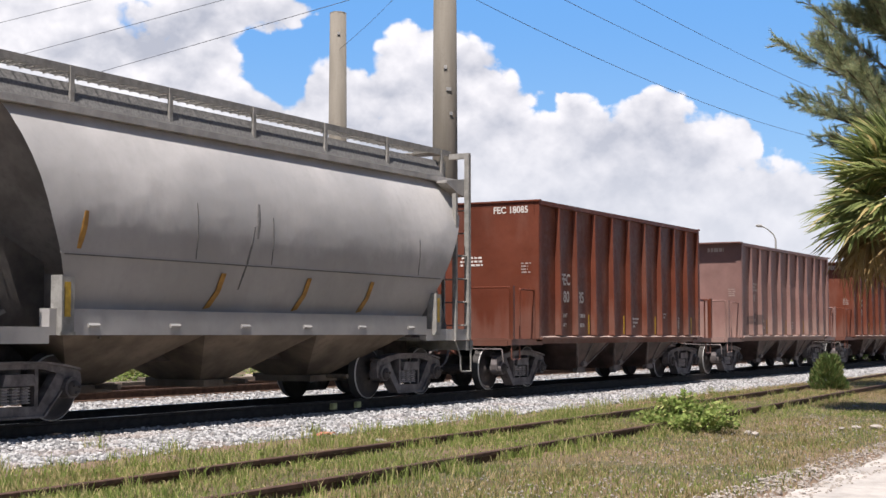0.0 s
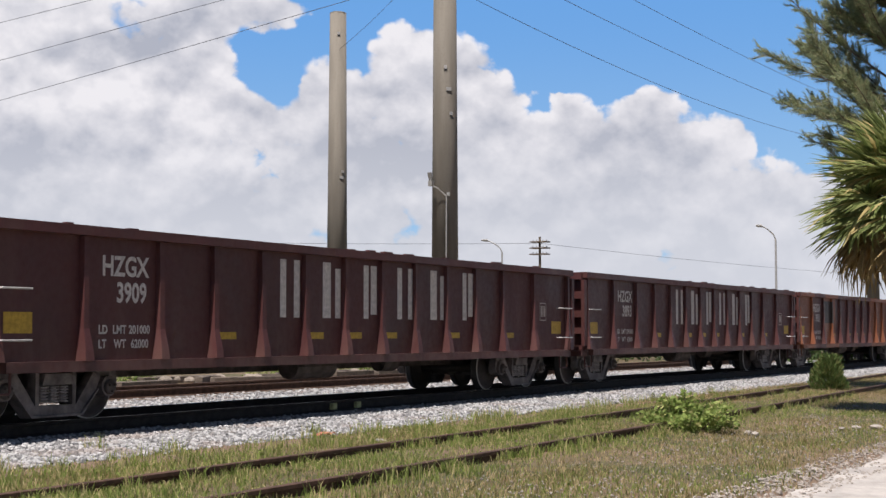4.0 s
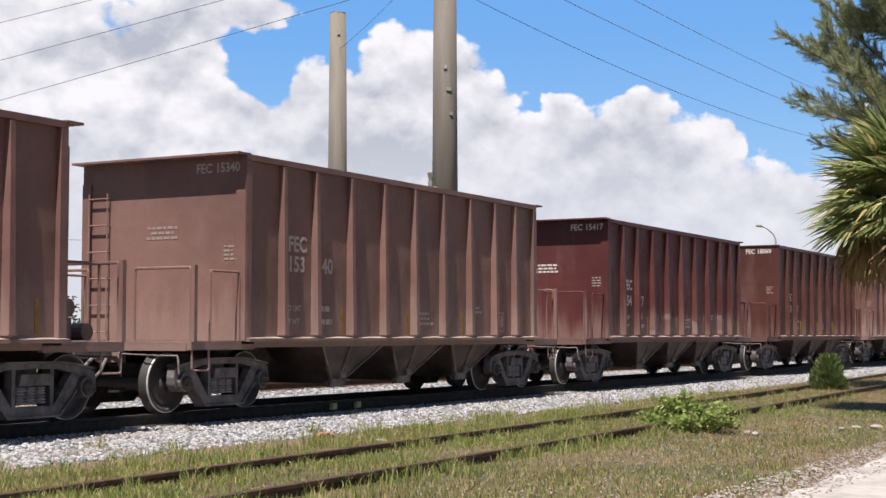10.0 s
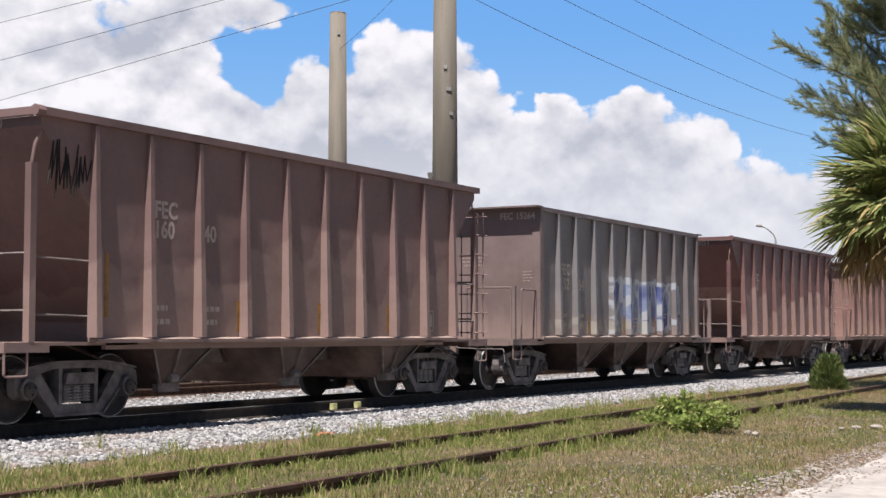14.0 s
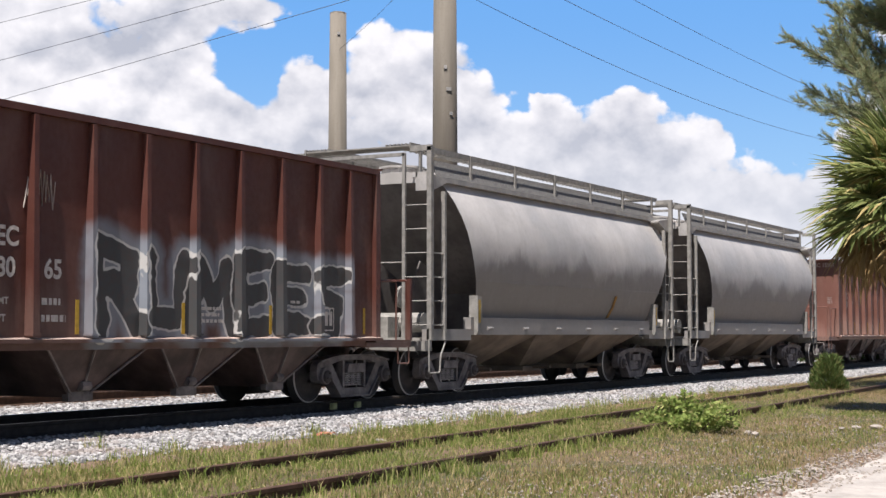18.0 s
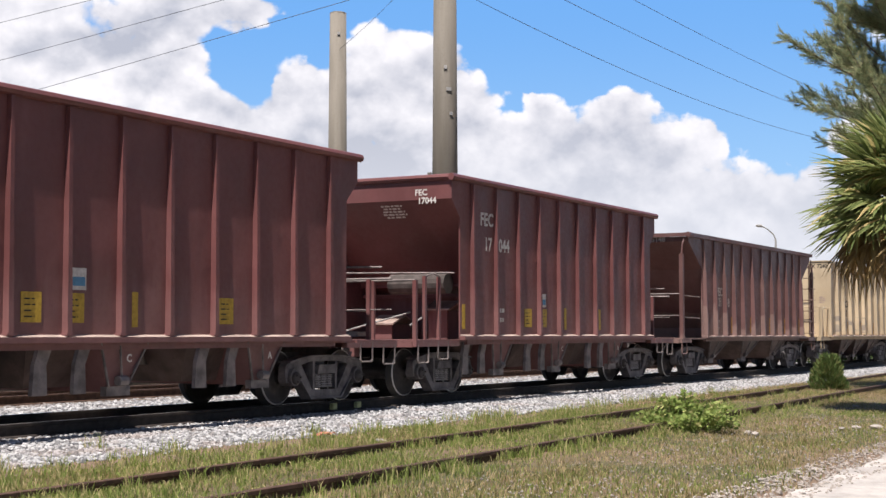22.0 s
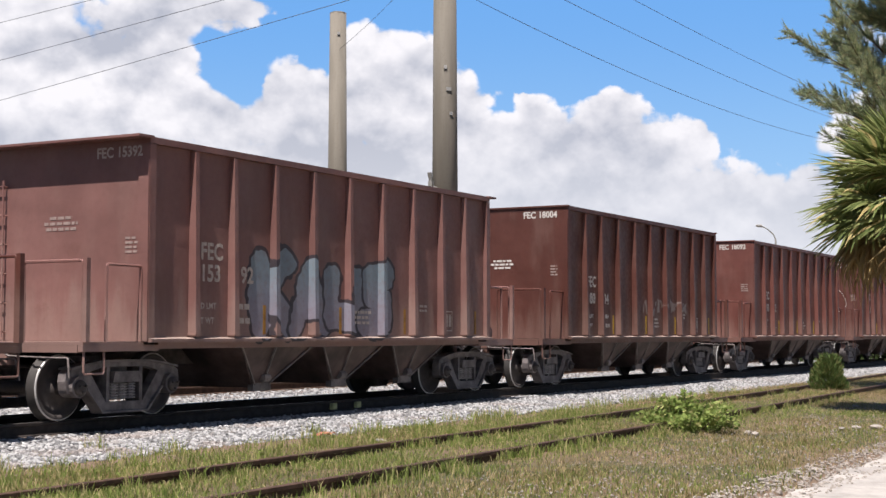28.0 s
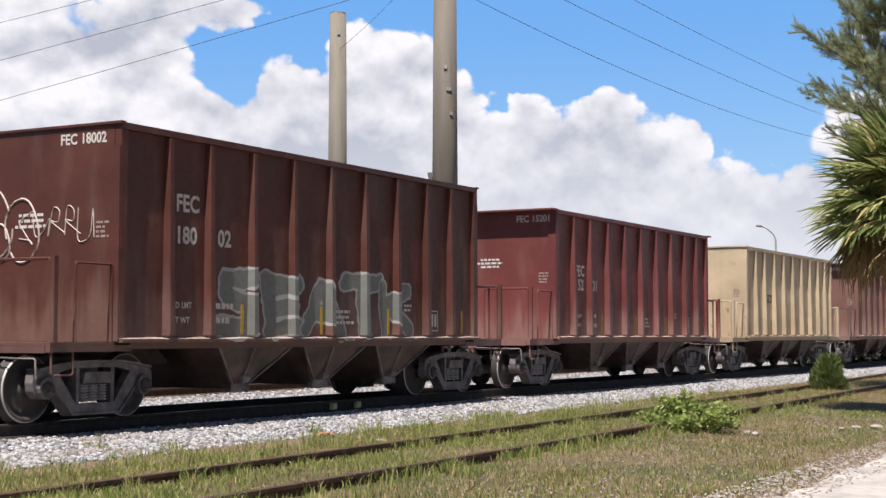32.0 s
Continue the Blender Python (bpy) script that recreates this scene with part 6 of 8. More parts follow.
def pine_branch(length, seed):
    """A limb along +x that breaks up into upswept plumes of long thin needles."""
    rng = random.Random(seed)
    limb = [Vector((length * t, 0.10 * length * math.sin(3 * t + seed), 0.10 * length * t + 0.10 * length * t * t)) for t in [i / 8 for i in range(9)]]
    twigs = []
    for k in range(70):
        t = 0.20 + 0.80 * rng.random()
        i = min(int(t * 8), 7)
        p = limb[i].lerp(limb[i + 1], t * 8 - i)
        d = Vector((rng.uniform(0.5, 1.0), rng.uniform(-0.7, 0.7), rng.uniform(-0.25, 0.75))).normalized()
        twigs.append((p, d, rng.uniform(0.22, 0.60) * (1.15 - 0.4 * t)))
    V, F = [], []
    for p, d, ln in twigs:
        bow = Vector((0, 0, rng.uniform(-0.10, 0.16)))
        for j in range(58):
            u = rng.random() ** 0.8
            b = p + d * ln * u + bow * u * u
            spread = 0.55 - 0.2 * u
            nd = (d * 1.0 + Vector((rng.gauss(0, spread), rng.gauss(0, spread), rng.gauss(0.05, spread)))).normalized()
            nl = rng.uniform(0.09, 0.22) * (1.1 - 0.4 * u)
            s = nd.cross(Vector((rng.gauss(0, 1), rng.gauss(0, 1), rng.gauss(0, 1)))).normalized() * 0.0055
            k = len(V)
            V += [b - s, b + s, b + nd * nl]
            F.append((k, k + 1, k + 2))
    return limb, twigs, V, F


def sheoak():
    root = base_empty("pine_tree", "feathery long-needled tree swaying in the wind", "tree")
    root.location = (34.1, -7.62, -0.25)
    rng = random.Random(61)
    part("trunk", lambda bm: [rod(bm, (0.05 * math.sin(k), 0.05 * math.cos(k), 0.9 * k), (0.05 * math.sin(k + 1), 0.05 * math.cos(k + 1), 0.9 * (k + 1)), 0.24 - 0.013 * k, 10, 0.24 - 0.013 * (k + 1)) for k in range(15)], BARK, root)
    for k in range(62):
        u = (k * 0.618) % 1.0
        z = 4.6 + 6.4 * u
        az = radians(112) + rng.uniform(-1.0, 0.9) if k % 4 else rng.uniform(0, 6.28)
        length = rng.uniform(2.6, 3.7) * ((1.0 if k % 3 == 0 else 0.72) if z < 5.4 else 1.0 if z < 7.4 else 0.62)
        limb, twigs, V, F = pine_branch(length, 70 + k)
        br = part("branch", lambda bm: [rod(bm, a, b, 0.035 * (1 - i / 9), 5, 0.035 * (1 - (i + 1) / 9.5)) for i, (a, b) in enumerate(zip(limb, limb[1:]))] + [rod(bm, p, p + d * ln, 0.006, 3, 0.002) for p, d, ln in twigs], BARK, root)
        me = bpy.data.meshes.new("needle_spray")
        me.from_pydata([tuple(v) for v in V], [], F)
        me.materials.append(NEEDLES)
        sp = new("needle_spray", me)
        sp.parent = br
        m = Matrix.Translation((0, 0, z)) @ Euler((0, 0, az)).to_matrix().to_4x4() @ Euler((0, radians(rng.uniform(-48, -8)), 0)).to_matrix().to_4x4()
        br.matrix_basis = m
        SWAY.append((br, m, rng.uniform(2.0, 4.2), rng.uniform(0, 6.28), rng.uniform(0.5, 0.9)))
    return root


PINE = sheoak()


# ---- poles, wires, lamps ----
def concrete_pole(x, y, top, r0, r1, label):
    p = base_empty("utility_pole", label, "utility pole", "concrete poles")
    p.location = (x, y, -0.25)
    part("shaft", lambda bm: rod(bm, (0, 0, -0.2), (0, 0, top), r0, 28, r1), POLE, p, smooth=True)
    part("cap", lambda bm: rod(bm, (0, 0, top), (0, 0, top + 0.05), r1 * 1.03, 20, r1 * 0.8), POLE, p)
    return p


POLE_A = concrete_pole(51.6, 14.68, 20.3, 0.57, 0.44, "thick tapered concrete power pole carrying wires")
POLE_B = concrete_pole(62.7, 27.22, 18.05, 0.56, 0.43, "tall bare concrete pole with a flat top")
POLE_C = concrete_pole(128.0, 14.6, 21.0, 0.57, 0.44, "distant concrete power pole on the same line")


def pole_bolts(pole, spots, r):
    for z, a in spots:
        part("bolt_plate", lambda bm: box(bm, -0.03, 0.03, -0.06, 0.06, -0.07, 0.07), GALV, pole, "", "boltplate", at=(r(z) * math.cos(a), r(z) * math.sin(a), z), rot=(0, 0, a))


pole_bolts(POLE_A, [(12.2, -2.6), (11.3, -2.25), (11.3, -2.4), (10.3, -2.15), (4.1, -2.3), (7.0, -2.4)], lambda z: 0.585 - 0.0064 * z)
pole_bolts(POLE_B, [(9.7, -2.0), (9.4, -2.05), (9.4, -2.2), (16.9, -2.5)], lambda z: 0.575 - 0.0072 * z)


def pole_fittings():
    def arm(z, s):
        return lambda bm: (rod(bm, (0, 0, z), (s * 1.2, -0.4 * s, z + 0.15), 0.05, 8), rod(bm, (s * 1.2, -0.4 * s, z - 0.05), (s * 1.2, -0.4 * s, z + 0.45), 0.07, 8))
    for z in (15.7, 17.3, 18.9):
        part("insulator_arm", arm(z, 1.0), GALV, POLE_A)
        part("insulator_arm", arm(z, 0.6), GALV, POLE_A)
    for z in (15.9, 17.6, 19.3):
        part("insulator_arm", arm(z, 1.0), GALV, POLE_C)
    def bracket(bm):
        bent(bm, [(-0.5, -0.32, 0.3), (-0.5, -0.34, 6.5), (-0.52, -0.36, 6.9), (-0.80, -0.05, 7.25), (-0.92, 0.08, 7.3)], 0.03)
    br = part("floodlight_bracket", bracket, GALV, POLE_A)
    part("floodlight", lambda bm: (box(bm, -1.05, -0.85, 0.02, 0.20, 7.3, 7.52), rod(bm, (-0.98, 0.12, 7.52), (-1.02, 0.14, 7.85), 0.07, 10, 0.10)), GREY_STEEL, br)


pole_fittings()


def wire(p, q, sag, r=0.015):
    p, q = Vector(p), Vector(q)
    pts = [p.lerp(q, i / 24) - Vector((0, 0, sag * 4 * (i / 24) * (1 - i / 24))) for i in range(25)]
    def build(bm):
        side = Vector((0, 0, 1)).cross(q - p).normalized()
        up = (q - p).cross(side).normalized()
        rings = [[bm.verts.new(c + (side * math.cos(a) + up * math.sin(a)) * r) for a in (0.0, 1.257, 2.513, 3.77, 5.027)] for c in pts]
        for a, b in zip(rings, rings[1:]):
            for i in range(5):
                bm.faces.new((a[i], a[(i + 1) % 5], b[(i + 1) % 5], b[i]))
    return thing("overhead_wire", build, WIRE, "thin black overhead power wire", "wire", "overhead wires", smooth=True)


for z0, z1, sag in ((15.5, 17.4, 1.22), (17.4, 18.9, 0.7), (19.2, 20.5, 0.55)):
    wire((51.6, 14.68, z0), (128.0, 14.68, z1), sag)
for z0, z1 in ((16.0, 10.7), (17.4, 13.8), (18.65, 16.8)):
    wire((51.6, 14.68, z0), (60.0, 80.0, z1), 0.15)
wire((62.7, 27.3, 15.8), (52.0, 14.9, 17.4), 0.25, 0.011)
wire((30.0, 120.0, 10.5), (149.2, 56.5, 11.4), 1.2, 0.02)
wire((149.2, 56.5, 11.4), (330.0, 30.0, 12.5), 1.0, 0.02)


def street_lamp(x, y, h, arm, label):
    p = base_empty("street_lamp", label, "street lamp", "street lamps")
    p.location = (x, y, -0.25)
    part("post", lambda bm: rod(bm, (0, 0, 0), (0, 0, h - 1.0), 0.11, 10, 0.07), GALV, p)
    a = Vector(arm)
    part("arm", lambda bm: bent(bm, [(0, 0, h - 1.0), a * 0.12 + Vector((0, 0, h - 0.62)), a * 0.5 + Vector((0, 0, h - 0.2)), a * 0.85 + Vector((0, 0, h))], 0.05), GALV, p)
    part("lamp_head", lambda bm: rod(bm, a * 0.8 + Vector((0, 0, h)), a * 1.15 + Vector((0, 0, h + 0.02)), 0.12, 10, 0.07), GREY_STEEL, p)


street_lamp(103.75, 16.1, 9.2, (-0.55, 1.1, 0), "tall grey street lamp on a curved arm")
street_lamp(111.6, 42.35, 9.4, (-0.75, 1.35, 0), "distant grey street lamp on a curved arm")


def timber_pole(x, y, h):
    p = base_empty("telegraph_pole", "distant timber pole with three cross-arms", "utility pole")
    p.location = (x, y, -0.25)
    part("post", lambda bm: rod(bm, (0, 0, 0), (0, 0, h), 0.19, 10, 0.13), BARK, p)
    for z in (h - 0.6, h - 1.3, h - 2.0):
        arm = part("cross_arm", lambda bm, z=z: box(bm, -0.6, 0.6, -1.05, 1.05, z - 0.06, z + 0.06), BARK, p)
        for k in (-0.85, -0.4, 0.4, 0.85):
            part("insulator", lambda bm, z=z, k=k: rod(bm, (0, k, z + 0.06), (0, k, z + 0.24), 0.06, 6), GALV, arm)


timber_pole(149.2, 56.5, 12.4)


# ---- behind the tracks: scrub, hedge, heaps ----
def far_hedge():
    rng = random.Random(81)
    V, F = [], []
    for k in range(150):
        az = radians(rng.uniform(8, 56))
        r = rng.uniform(66, 90)
        hgt = rng.uniform(1.4, 3.6) * (1.0 if az > radians(38) else 0.72)
        cx, cy = r * math.cos(az), r * math.sin(az) - 13.95
        for j in range(260):
            h = rng.random()
            w = 1.9 * (1 - 0.55 * h) * (0.5 + 0.6 * rng.random())
            a = rng.uniform(0, 6.28)
            c = Vector((cx + w * math.cos(a), cy + w * math.sin(a), -0.2 + hgt * h))
            d = Vector((rng.gauss(0, 1), rng.gauss(0, 1), rng.gauss(0.4, 0.8))).normalized() * rng.uniform(0.14, 0.30)
            s = d.cross(Vector((rng.gauss(0, 1), rng.gauss(0, 1), rng.gauss(0, 1)))).normalized() * 0.085
            b = len(V)
            V += [tuple(c), tuple(c + d * 0.5 + s), tuple(c + d), tuple(c + d * 0.5 - s)]
            F.append((b, b + 1, b + 2, b + 3))
    return tagged(raw("far_shrubs", V, F, HEDGE), "low line of distant green shrubs and trees", "shrubs", kind="stuff")


far_hedge()


def scrub():
    for i, (x, y, s) in enumerate(((27.5, 11.6, 0.8), (30.5, 12.6, 0.65), (38.0, 13.5, 0.9), (23.5, 14.0, 1.0), (45.5, 15.0, 0.8), (53.0, 14.0, 0.7))):
        root = base_empty("shrub", "scrubby green weeds growing among rubble behind the tracks", "shrub", "shrubs behind the tracks")
        root.location = (x, y, -0.25)
        rng = random.Random(90 + i)
        def place(q, s=s):
            a, h = q.uniform(0, 6.28), q.random()
            r = s * (1 - 0.6 * h) * (0.4 + 0.7 * q.random())
            return (r * math.cos(a), r * math.sin(a), s * 0.95 * h), (q.gauss(0, 1), q.gauss(0, 1), q.uniform(-0.2, 1))
        leaf_cloud("foliage", rng, 900, place, (0.06, 0.15), 0.25, SHRUB, root)


scrub()


def rubble():
    rng = random.Random(97)
    for i in range(46):
        x, y = rng.uniform(20, 46), rng.uniform(9.8, 12.2)
        kind = rng.random()
        if kind < 0.35:
            ob = thing("old_sleeper", lambda bm: (box(bm, -1.2, 1.2, -0.11, 0.11, 0, 0.17), bmesh.ops.bevel(bm, geom=bm.edges[:], offset=0.015, segments=1, affect="EDGES")), SLEEPER, "weathered timber sleeper lying behind the tracks", "sleeper", "discarded sleepers")
            ob.location = (x, y, -0.24)
            ob.rotation_euler = (0, 0, rng.uniform(-0.6, 0.6))
        else:
            def lump(bm, q=random.Random(i)):
                bmesh.ops.create_icosphere(bm, subdivisions=2, radius=q.uniform(0.12, 0.30))
                for v in bm.verts:
                    v.co *= 1 + 0.3 * noise.noise(v.co * 4 + Vector((i, 0, 0)))
                    v.co.z = max(v.co.z * 0.7, -0.05)
            ob = thing("rubble_block", lump, RUBBLE, "broken block of pale rubble behind the tracks", "rubble", "rubble blocks")
            ob.location = (x, y, -0.18)


rubble()


def orange_scrap():
    def build(bm):
        bmesh.ops.create_grid(bm, x_segments=6, y_segments=4, size=0.5)
        for v in bm.verts:
            v.co = Vector((v.co.x * 0.34, v.co.y * 0.16, 0.03 + 0.05 * noise.noise(v.co * 5)))
        bmesh.ops.solidify(bm, geom=bm.faces[:], thickness=0.01)
    ob = thing("plastic_scrap", build, SAFETY_ORANGE, "crumpled faded orange scrap lying on the ballast edge", "litter")
    ob.location = (15.93, -3.30, -0.235)


orange_scrap()


# ---- the train ----
PINK = (0.243, 0.145, 0.126)
BROWN = (0.166, 0.084, 0.069)
ORANGE = (0.124, 0.030, 0.013)
REDBROWN = (0.093, 0.031, 0.0225)
MAROON = (0.100, 0.027, 0.025)
PLUM = (0.150, 0.055, 0.053)
CREAM = (0.50, 0.40, 0.27)
GREY = (0.370, 0.357, 0.345)
COAL = (0.030, 0.024, 0.021)
WINE = (0.081, 0.027, 0.026)
RUST = (0.205, 0.067, 0.028)
# pale tone of the sunlit lower panels, laid on as colour
PANEL_SUN = (0.33, 0.235, 0.205)


def strip(car, x, z=1.09, tall=0.42, w=0.065, mat=None):
    part("reflector_strip", lambda bm: box(bm, -w / 2, w / 2, -0.004, 0.0, 0, tall), mat or YELLOW, car, "yellow reflective strip", ("strip", tall, w), at=(x, -HW - 0.001, z))


def data_panel(car, x, z, mat):
    """A small boxed consolidated stencil."""
    def build(bm):
        for a, b, c, d in ((0, 0.30, 0, 0.02), (0, 0.30, 0.34, 0.36), (0, 0.02, 0, 0.36), (0.28, 0.30, 0, 0.36), (0.05, 0.13, 0.08, 0.30), (0.17, 0.25, 0.08, 0.30)):
            vs = [bm.verts.new(p) for p in ((a, 0, c), (b, 0, c), (b, 0, d), (a, 0, d))]
            bm.faces.new(vs)
    part("stencil_box", build, mat, car, "", "stencilbox", at=(x, -HW - 0.004, z))


def hopper_marks(car, L, zt, mark, number, mat, seed, newer=False, small=True, rows=None, strips=True):
    y = -HW - 0.004
    r = rib_places(L)
    zf, zn = rows or ((2.12, 1.76) if newer else (2.33, 2.03))
    size = 0.32
    if mark != "FEC":
        lettering(car, mark, 0.34, (r[1] + 0.16, y, 2.02), "side", mat, squeeze=0.8)
        if number:
            lettering(car, number, 0.34, (r[1] + 0.16, y, 1.70), "side", mat, squeeze=0.8)
            lettering(car, mark + " " + number, 0.19, (-0.005, -1.42, zt - 0.24), "end", mat, "RIGHT", 0.92)
        number = None
    else:
        lettering(car, mark, size, (r[0] + 0.19, y, zf), "side", mat, squeeze=0.92)
    if number is None:
        pass
    elif number:
        lettering(car, number[:3], size, (r[0] + 0.18, y, zn), "side", mat, squeeze=0.95)
        lettering(car, number[3:], size, (r[1] + 0.23, y, zn), "side", mat, squeeze=0.95)
        lettering(car, mark + " " + number, 0.19, (-0.005, -1.30 if newer else -1.42, zt - 0.24), "end", mat, "RIGHT", 0.92)
    else:
        bars(car, 1, 0.6, (r[0] + 0.14, y, zn), "side", mat, seed, 0.2)
        bars(car, 1, 0.75, (-0.005, -0.55, zt - 0.25), "end", mat, seed, 0.11)
    if small:
        lettering(car, "LD LMT", 0.115, (r[0] + 0.14, y, 1.44), "side", mat)
        lettering(car, "LT WT", 0.115, (r[0] + 0.14, y, 1.24), "side", mat)
        bars(car, 2, 0.42, (r[1] + 0.2, y, 1.44), "side", mat, seed + 1, 0.08, 0.2)
        bars(car, 3, 0.55, (r[4] + 0.2, y, 1.42), "side", mat, seed + 2, 0.045, 0.085)
        bars(car, 2, 0.28, (r[6] + 0.3, y, 1.55), "side", mat, seed + 3, 0.04, 0.075)
    bars(car, 3, 0.62, (-0.005, 0.30, 2.63), "end", GHOST if mat == FADED else mat, seed + 4, 0.04, 0.075, True)
    bars(car, 4, 0.24, (-0.005, -1.14, 2.33 if not newer else 2.5), "end", GHOST, seed + 5, 0.03, 0.06)
    data_panel(car, r[7] + 0.18, 1.14, mat)
    strip(car, 0.16, 1.09, 0.72, 0.06)
    for x in (r[1] + 0.80, r[3] + 0.82, r[5] + 0.80, r[8] + 0.50) if strips else (r[8] + 0.50,):
        strip(car, x, mat=YELLOW if newer else DUSTY_YELLOW)


def tag(box_, seed, cell, fill, line, **more):
    d = dict(box=box_, seed=seed, cell=cell, fill=fill, line=line)
    d.update(more)
    return d


def smooth_stroke(pts, steps=5):
    """A rounded line through a few points."""
    out = []
    ext = [pts[0]] + pts + [pts[-1]]
    for p0, p1, p2, p3 in zip(ext, ext[1:], ext[2:], ext[3:]):
        for k in range(steps):
            t = k / steps
            out.append(0.5 * ((2 * p1) + (p2 - p0) * t + (2 * p0 - 5 * p1 + 4 * p2 - p3) * t * t + (3 * p1 - p0 - 3 * p2 + p3) * t ** 3))
    return out + [pts[-1]]


def loops(car, seed, spots, mat, r=0.008):
    """Large round sprayed loops on the leading end wall: centre y, z and half sizes."""
    q = random.Random(seed)
    for cy, cz, ry, rz in spots:
        a0 = q.uniform(0, 6.28)
        line = [Vector((-0.004, cy + ry * (1 + 0.12 * math.sin(2 * a)) * math.cos(a), cz + rz * math.sin(a))) for a in [a0 + 0.2 * j for j in range(30)]]
        part("sprayed_line", lambda bm: tube(bm, line, r), mat, car, "sprayed white loop")


def scribble(car, seed, y0, y1, z0, z1, loops, mat=None, r=0.008, label="sprayed white scribble"):
    """Looping letter-like sprayed strokes on the leading end wall, one after another."""
    q = random.Random(seed)
    h = z1 - z0
    wide = (y1 - y0) / loops
    for k in range(loops):
        c = y0 + wide * (k + 0.5)
        low, high = z0 + h * q.uniform(0.0, 0.2), z1 - h * q.uniform(0.0, 0.25)
        kind = q.randrange(3)
        if kind == 0:
            pts = [(-0.45, high), (-0.35, low), (0.1, low + 0.05 * h), (0.4, high - 0.1 * h), (0.45, low)]
        elif kind == 1:
            pts = [(0.4, high), (-0.4, high - 0.2 * h), (-0.3, 0.5 * (low + high)), (0.4, 0.45 * (low + high)), (0.3, low), (-0.5, low + 0.1 * h)]
        else:
            pts = [(-0.4, low), (-0.2, high), (0.25, high - 0.1 * h), (0.1, 0.5 * (low + high)), (-0.3, 0.5 * (low + high)), (0.5, low)]
        line = smooth_stroke([Vector((-0.004, c + wide * (u + q.uniform(-0.12, 0.12)) * 1.15, z + h * q.uniform(-0.06, 0.06))) for u, z in pts])
        part("sprayed_line", lambda bm: tube(bm, line, r), mat or WHITE, car, label)


def side_scribble(car, seed, x0, x1, z0, z1, strokes, mat, r=0.02):
    """Jagged sprayed strokes on the near side sheet."""
    q = random.Random(seed)
    pts = []
    for k in range(strokes):
        x = x0 + (x1 - x0) * k / strokes
        pts += [(x, -HW - 0.004, q.uniform(z0, z0 + 0.35 * (z1 - z0))), (x + q.uniform(0.0, 0.12), -HW - 0.004, q.uniform(z1 - 0.3 * (z1 - z0), z1))]
    part("sprayed_line", lambda bm: tube(bm, pts, r), mat, car, "sprayed scribble")


def daub(car, outline_mat, fill_mat, spots):
    """Rounded painted shapes on the leading end wall: centre y, z and half sizes."""
    for grow, x, m in ((0.035, -0.003, outline_mat), (0.0, -0.006, fill_mat)):
        for cy, cz, ry, rz in spots:
            def build(bm, grow=grow, ry=ry, rz=rz):
                bm.faces.new([bm.verts.new((0, (ry + grow) * math.copysign(abs(math.cos(a)) ** 0.8, math.cos(a)), (rz + grow) * math.copysign(abs(math.sin(a)) ** 0.8, math.sin(a)))) for a in [2 * math.pi * i / 28 for i in range(28)]])
            x -= 0.0007
            part("painted_shape", build, m, car, "", ("daub", ry, rz, grow), at=(x, cy, cz))


WHITE_G, GREY_G, BLACK_G = (0.55, 0.54, 0.52), (0.33, 0.34, 0.34), (0.02, 0.02, 0.022)

# front of each car at the start of the clip, and what it is
TRAIN = []
DUSTY_YELLOW = plain("dusty_yellow", (0.34, 0.175, 0.035), 0.6, 0, 0.3, 6.0)
PATCH_TEAL = plain("blue_green_primer", (0.165, 0.245, 0.222), 0.7, 0, 0.22, 4.0)
PATCH_RIM = plain("patch_edge", (0.035, 0.032, 0.03), 0.8, 0, 0.3, 6.0)
DENT_PALE = plain("scraped_paint", (0.30, 0.21, 0.185), 0.6, 0, 0.25, 6.0)
DIRT_LINE = plain("seam_dirt", (0.13, 0.125, 0.12), 0.85, 0, 0.35, 7.0)
DIRT_FAINT = plain("faint_dirt", (0.215, 0.207, 0.20), 0.85, 0, 0.25, 7.0)
FADED_GREY = plain("grey_primer", (0.26, 0.27, 0.30), 0.8, 0, 0.15, 5.0)
NOTICE_BLUE = plain("notice_blue", (0.10, 0.26, 0.42), 0.6, 0, 0.1, 9.0)
YELLOW_DAUB = plain("sprayed_yellow", (0.46, 0.355, 0.20), 0.75, 0, 0.12, 9.0)


def add(car, front):
    TRAIN.append((car, front))
    return car


def old_hopper(front, L, base, number, seed, tone, label, tags=(), mark="FEC", text=None, rows=None, strips=True, **kw):
    kw.setdefault("dust_shading_amt", 0.36)
    m = paint("hopper_paint", base, seed, graffiti=tags, **kw)
    plain_top = mark == "RGCX"
    zt = 3.58 if plain_top else 3.657
    car = add(vertical_hopper("hopper_car", label, L, zt, 0.0 if plain_top else 0.24, m, WHITE), front)
    hopper_marks(car, L, zt, mark, number, text or FADED, int(seed * 10), False, not plain_top, rows, strips)
    return car


def new_hopper(front, L, base, number, seed, label, tags=(), rows=None, **kw):
    kw.setdefault("dust_shading_amt", 0.2)
    m = paint("hopper_paint", base, seed, graffiti=tags, **kw)
    car = add(vertical_hopper("hopper_car", label, L, 3.78, 0.0, m, WHITE), front)
    hopper_marks(car, L, 3.78, "FEC", number, WHITE, int(seed * 10), True, rows=rows)
    return car


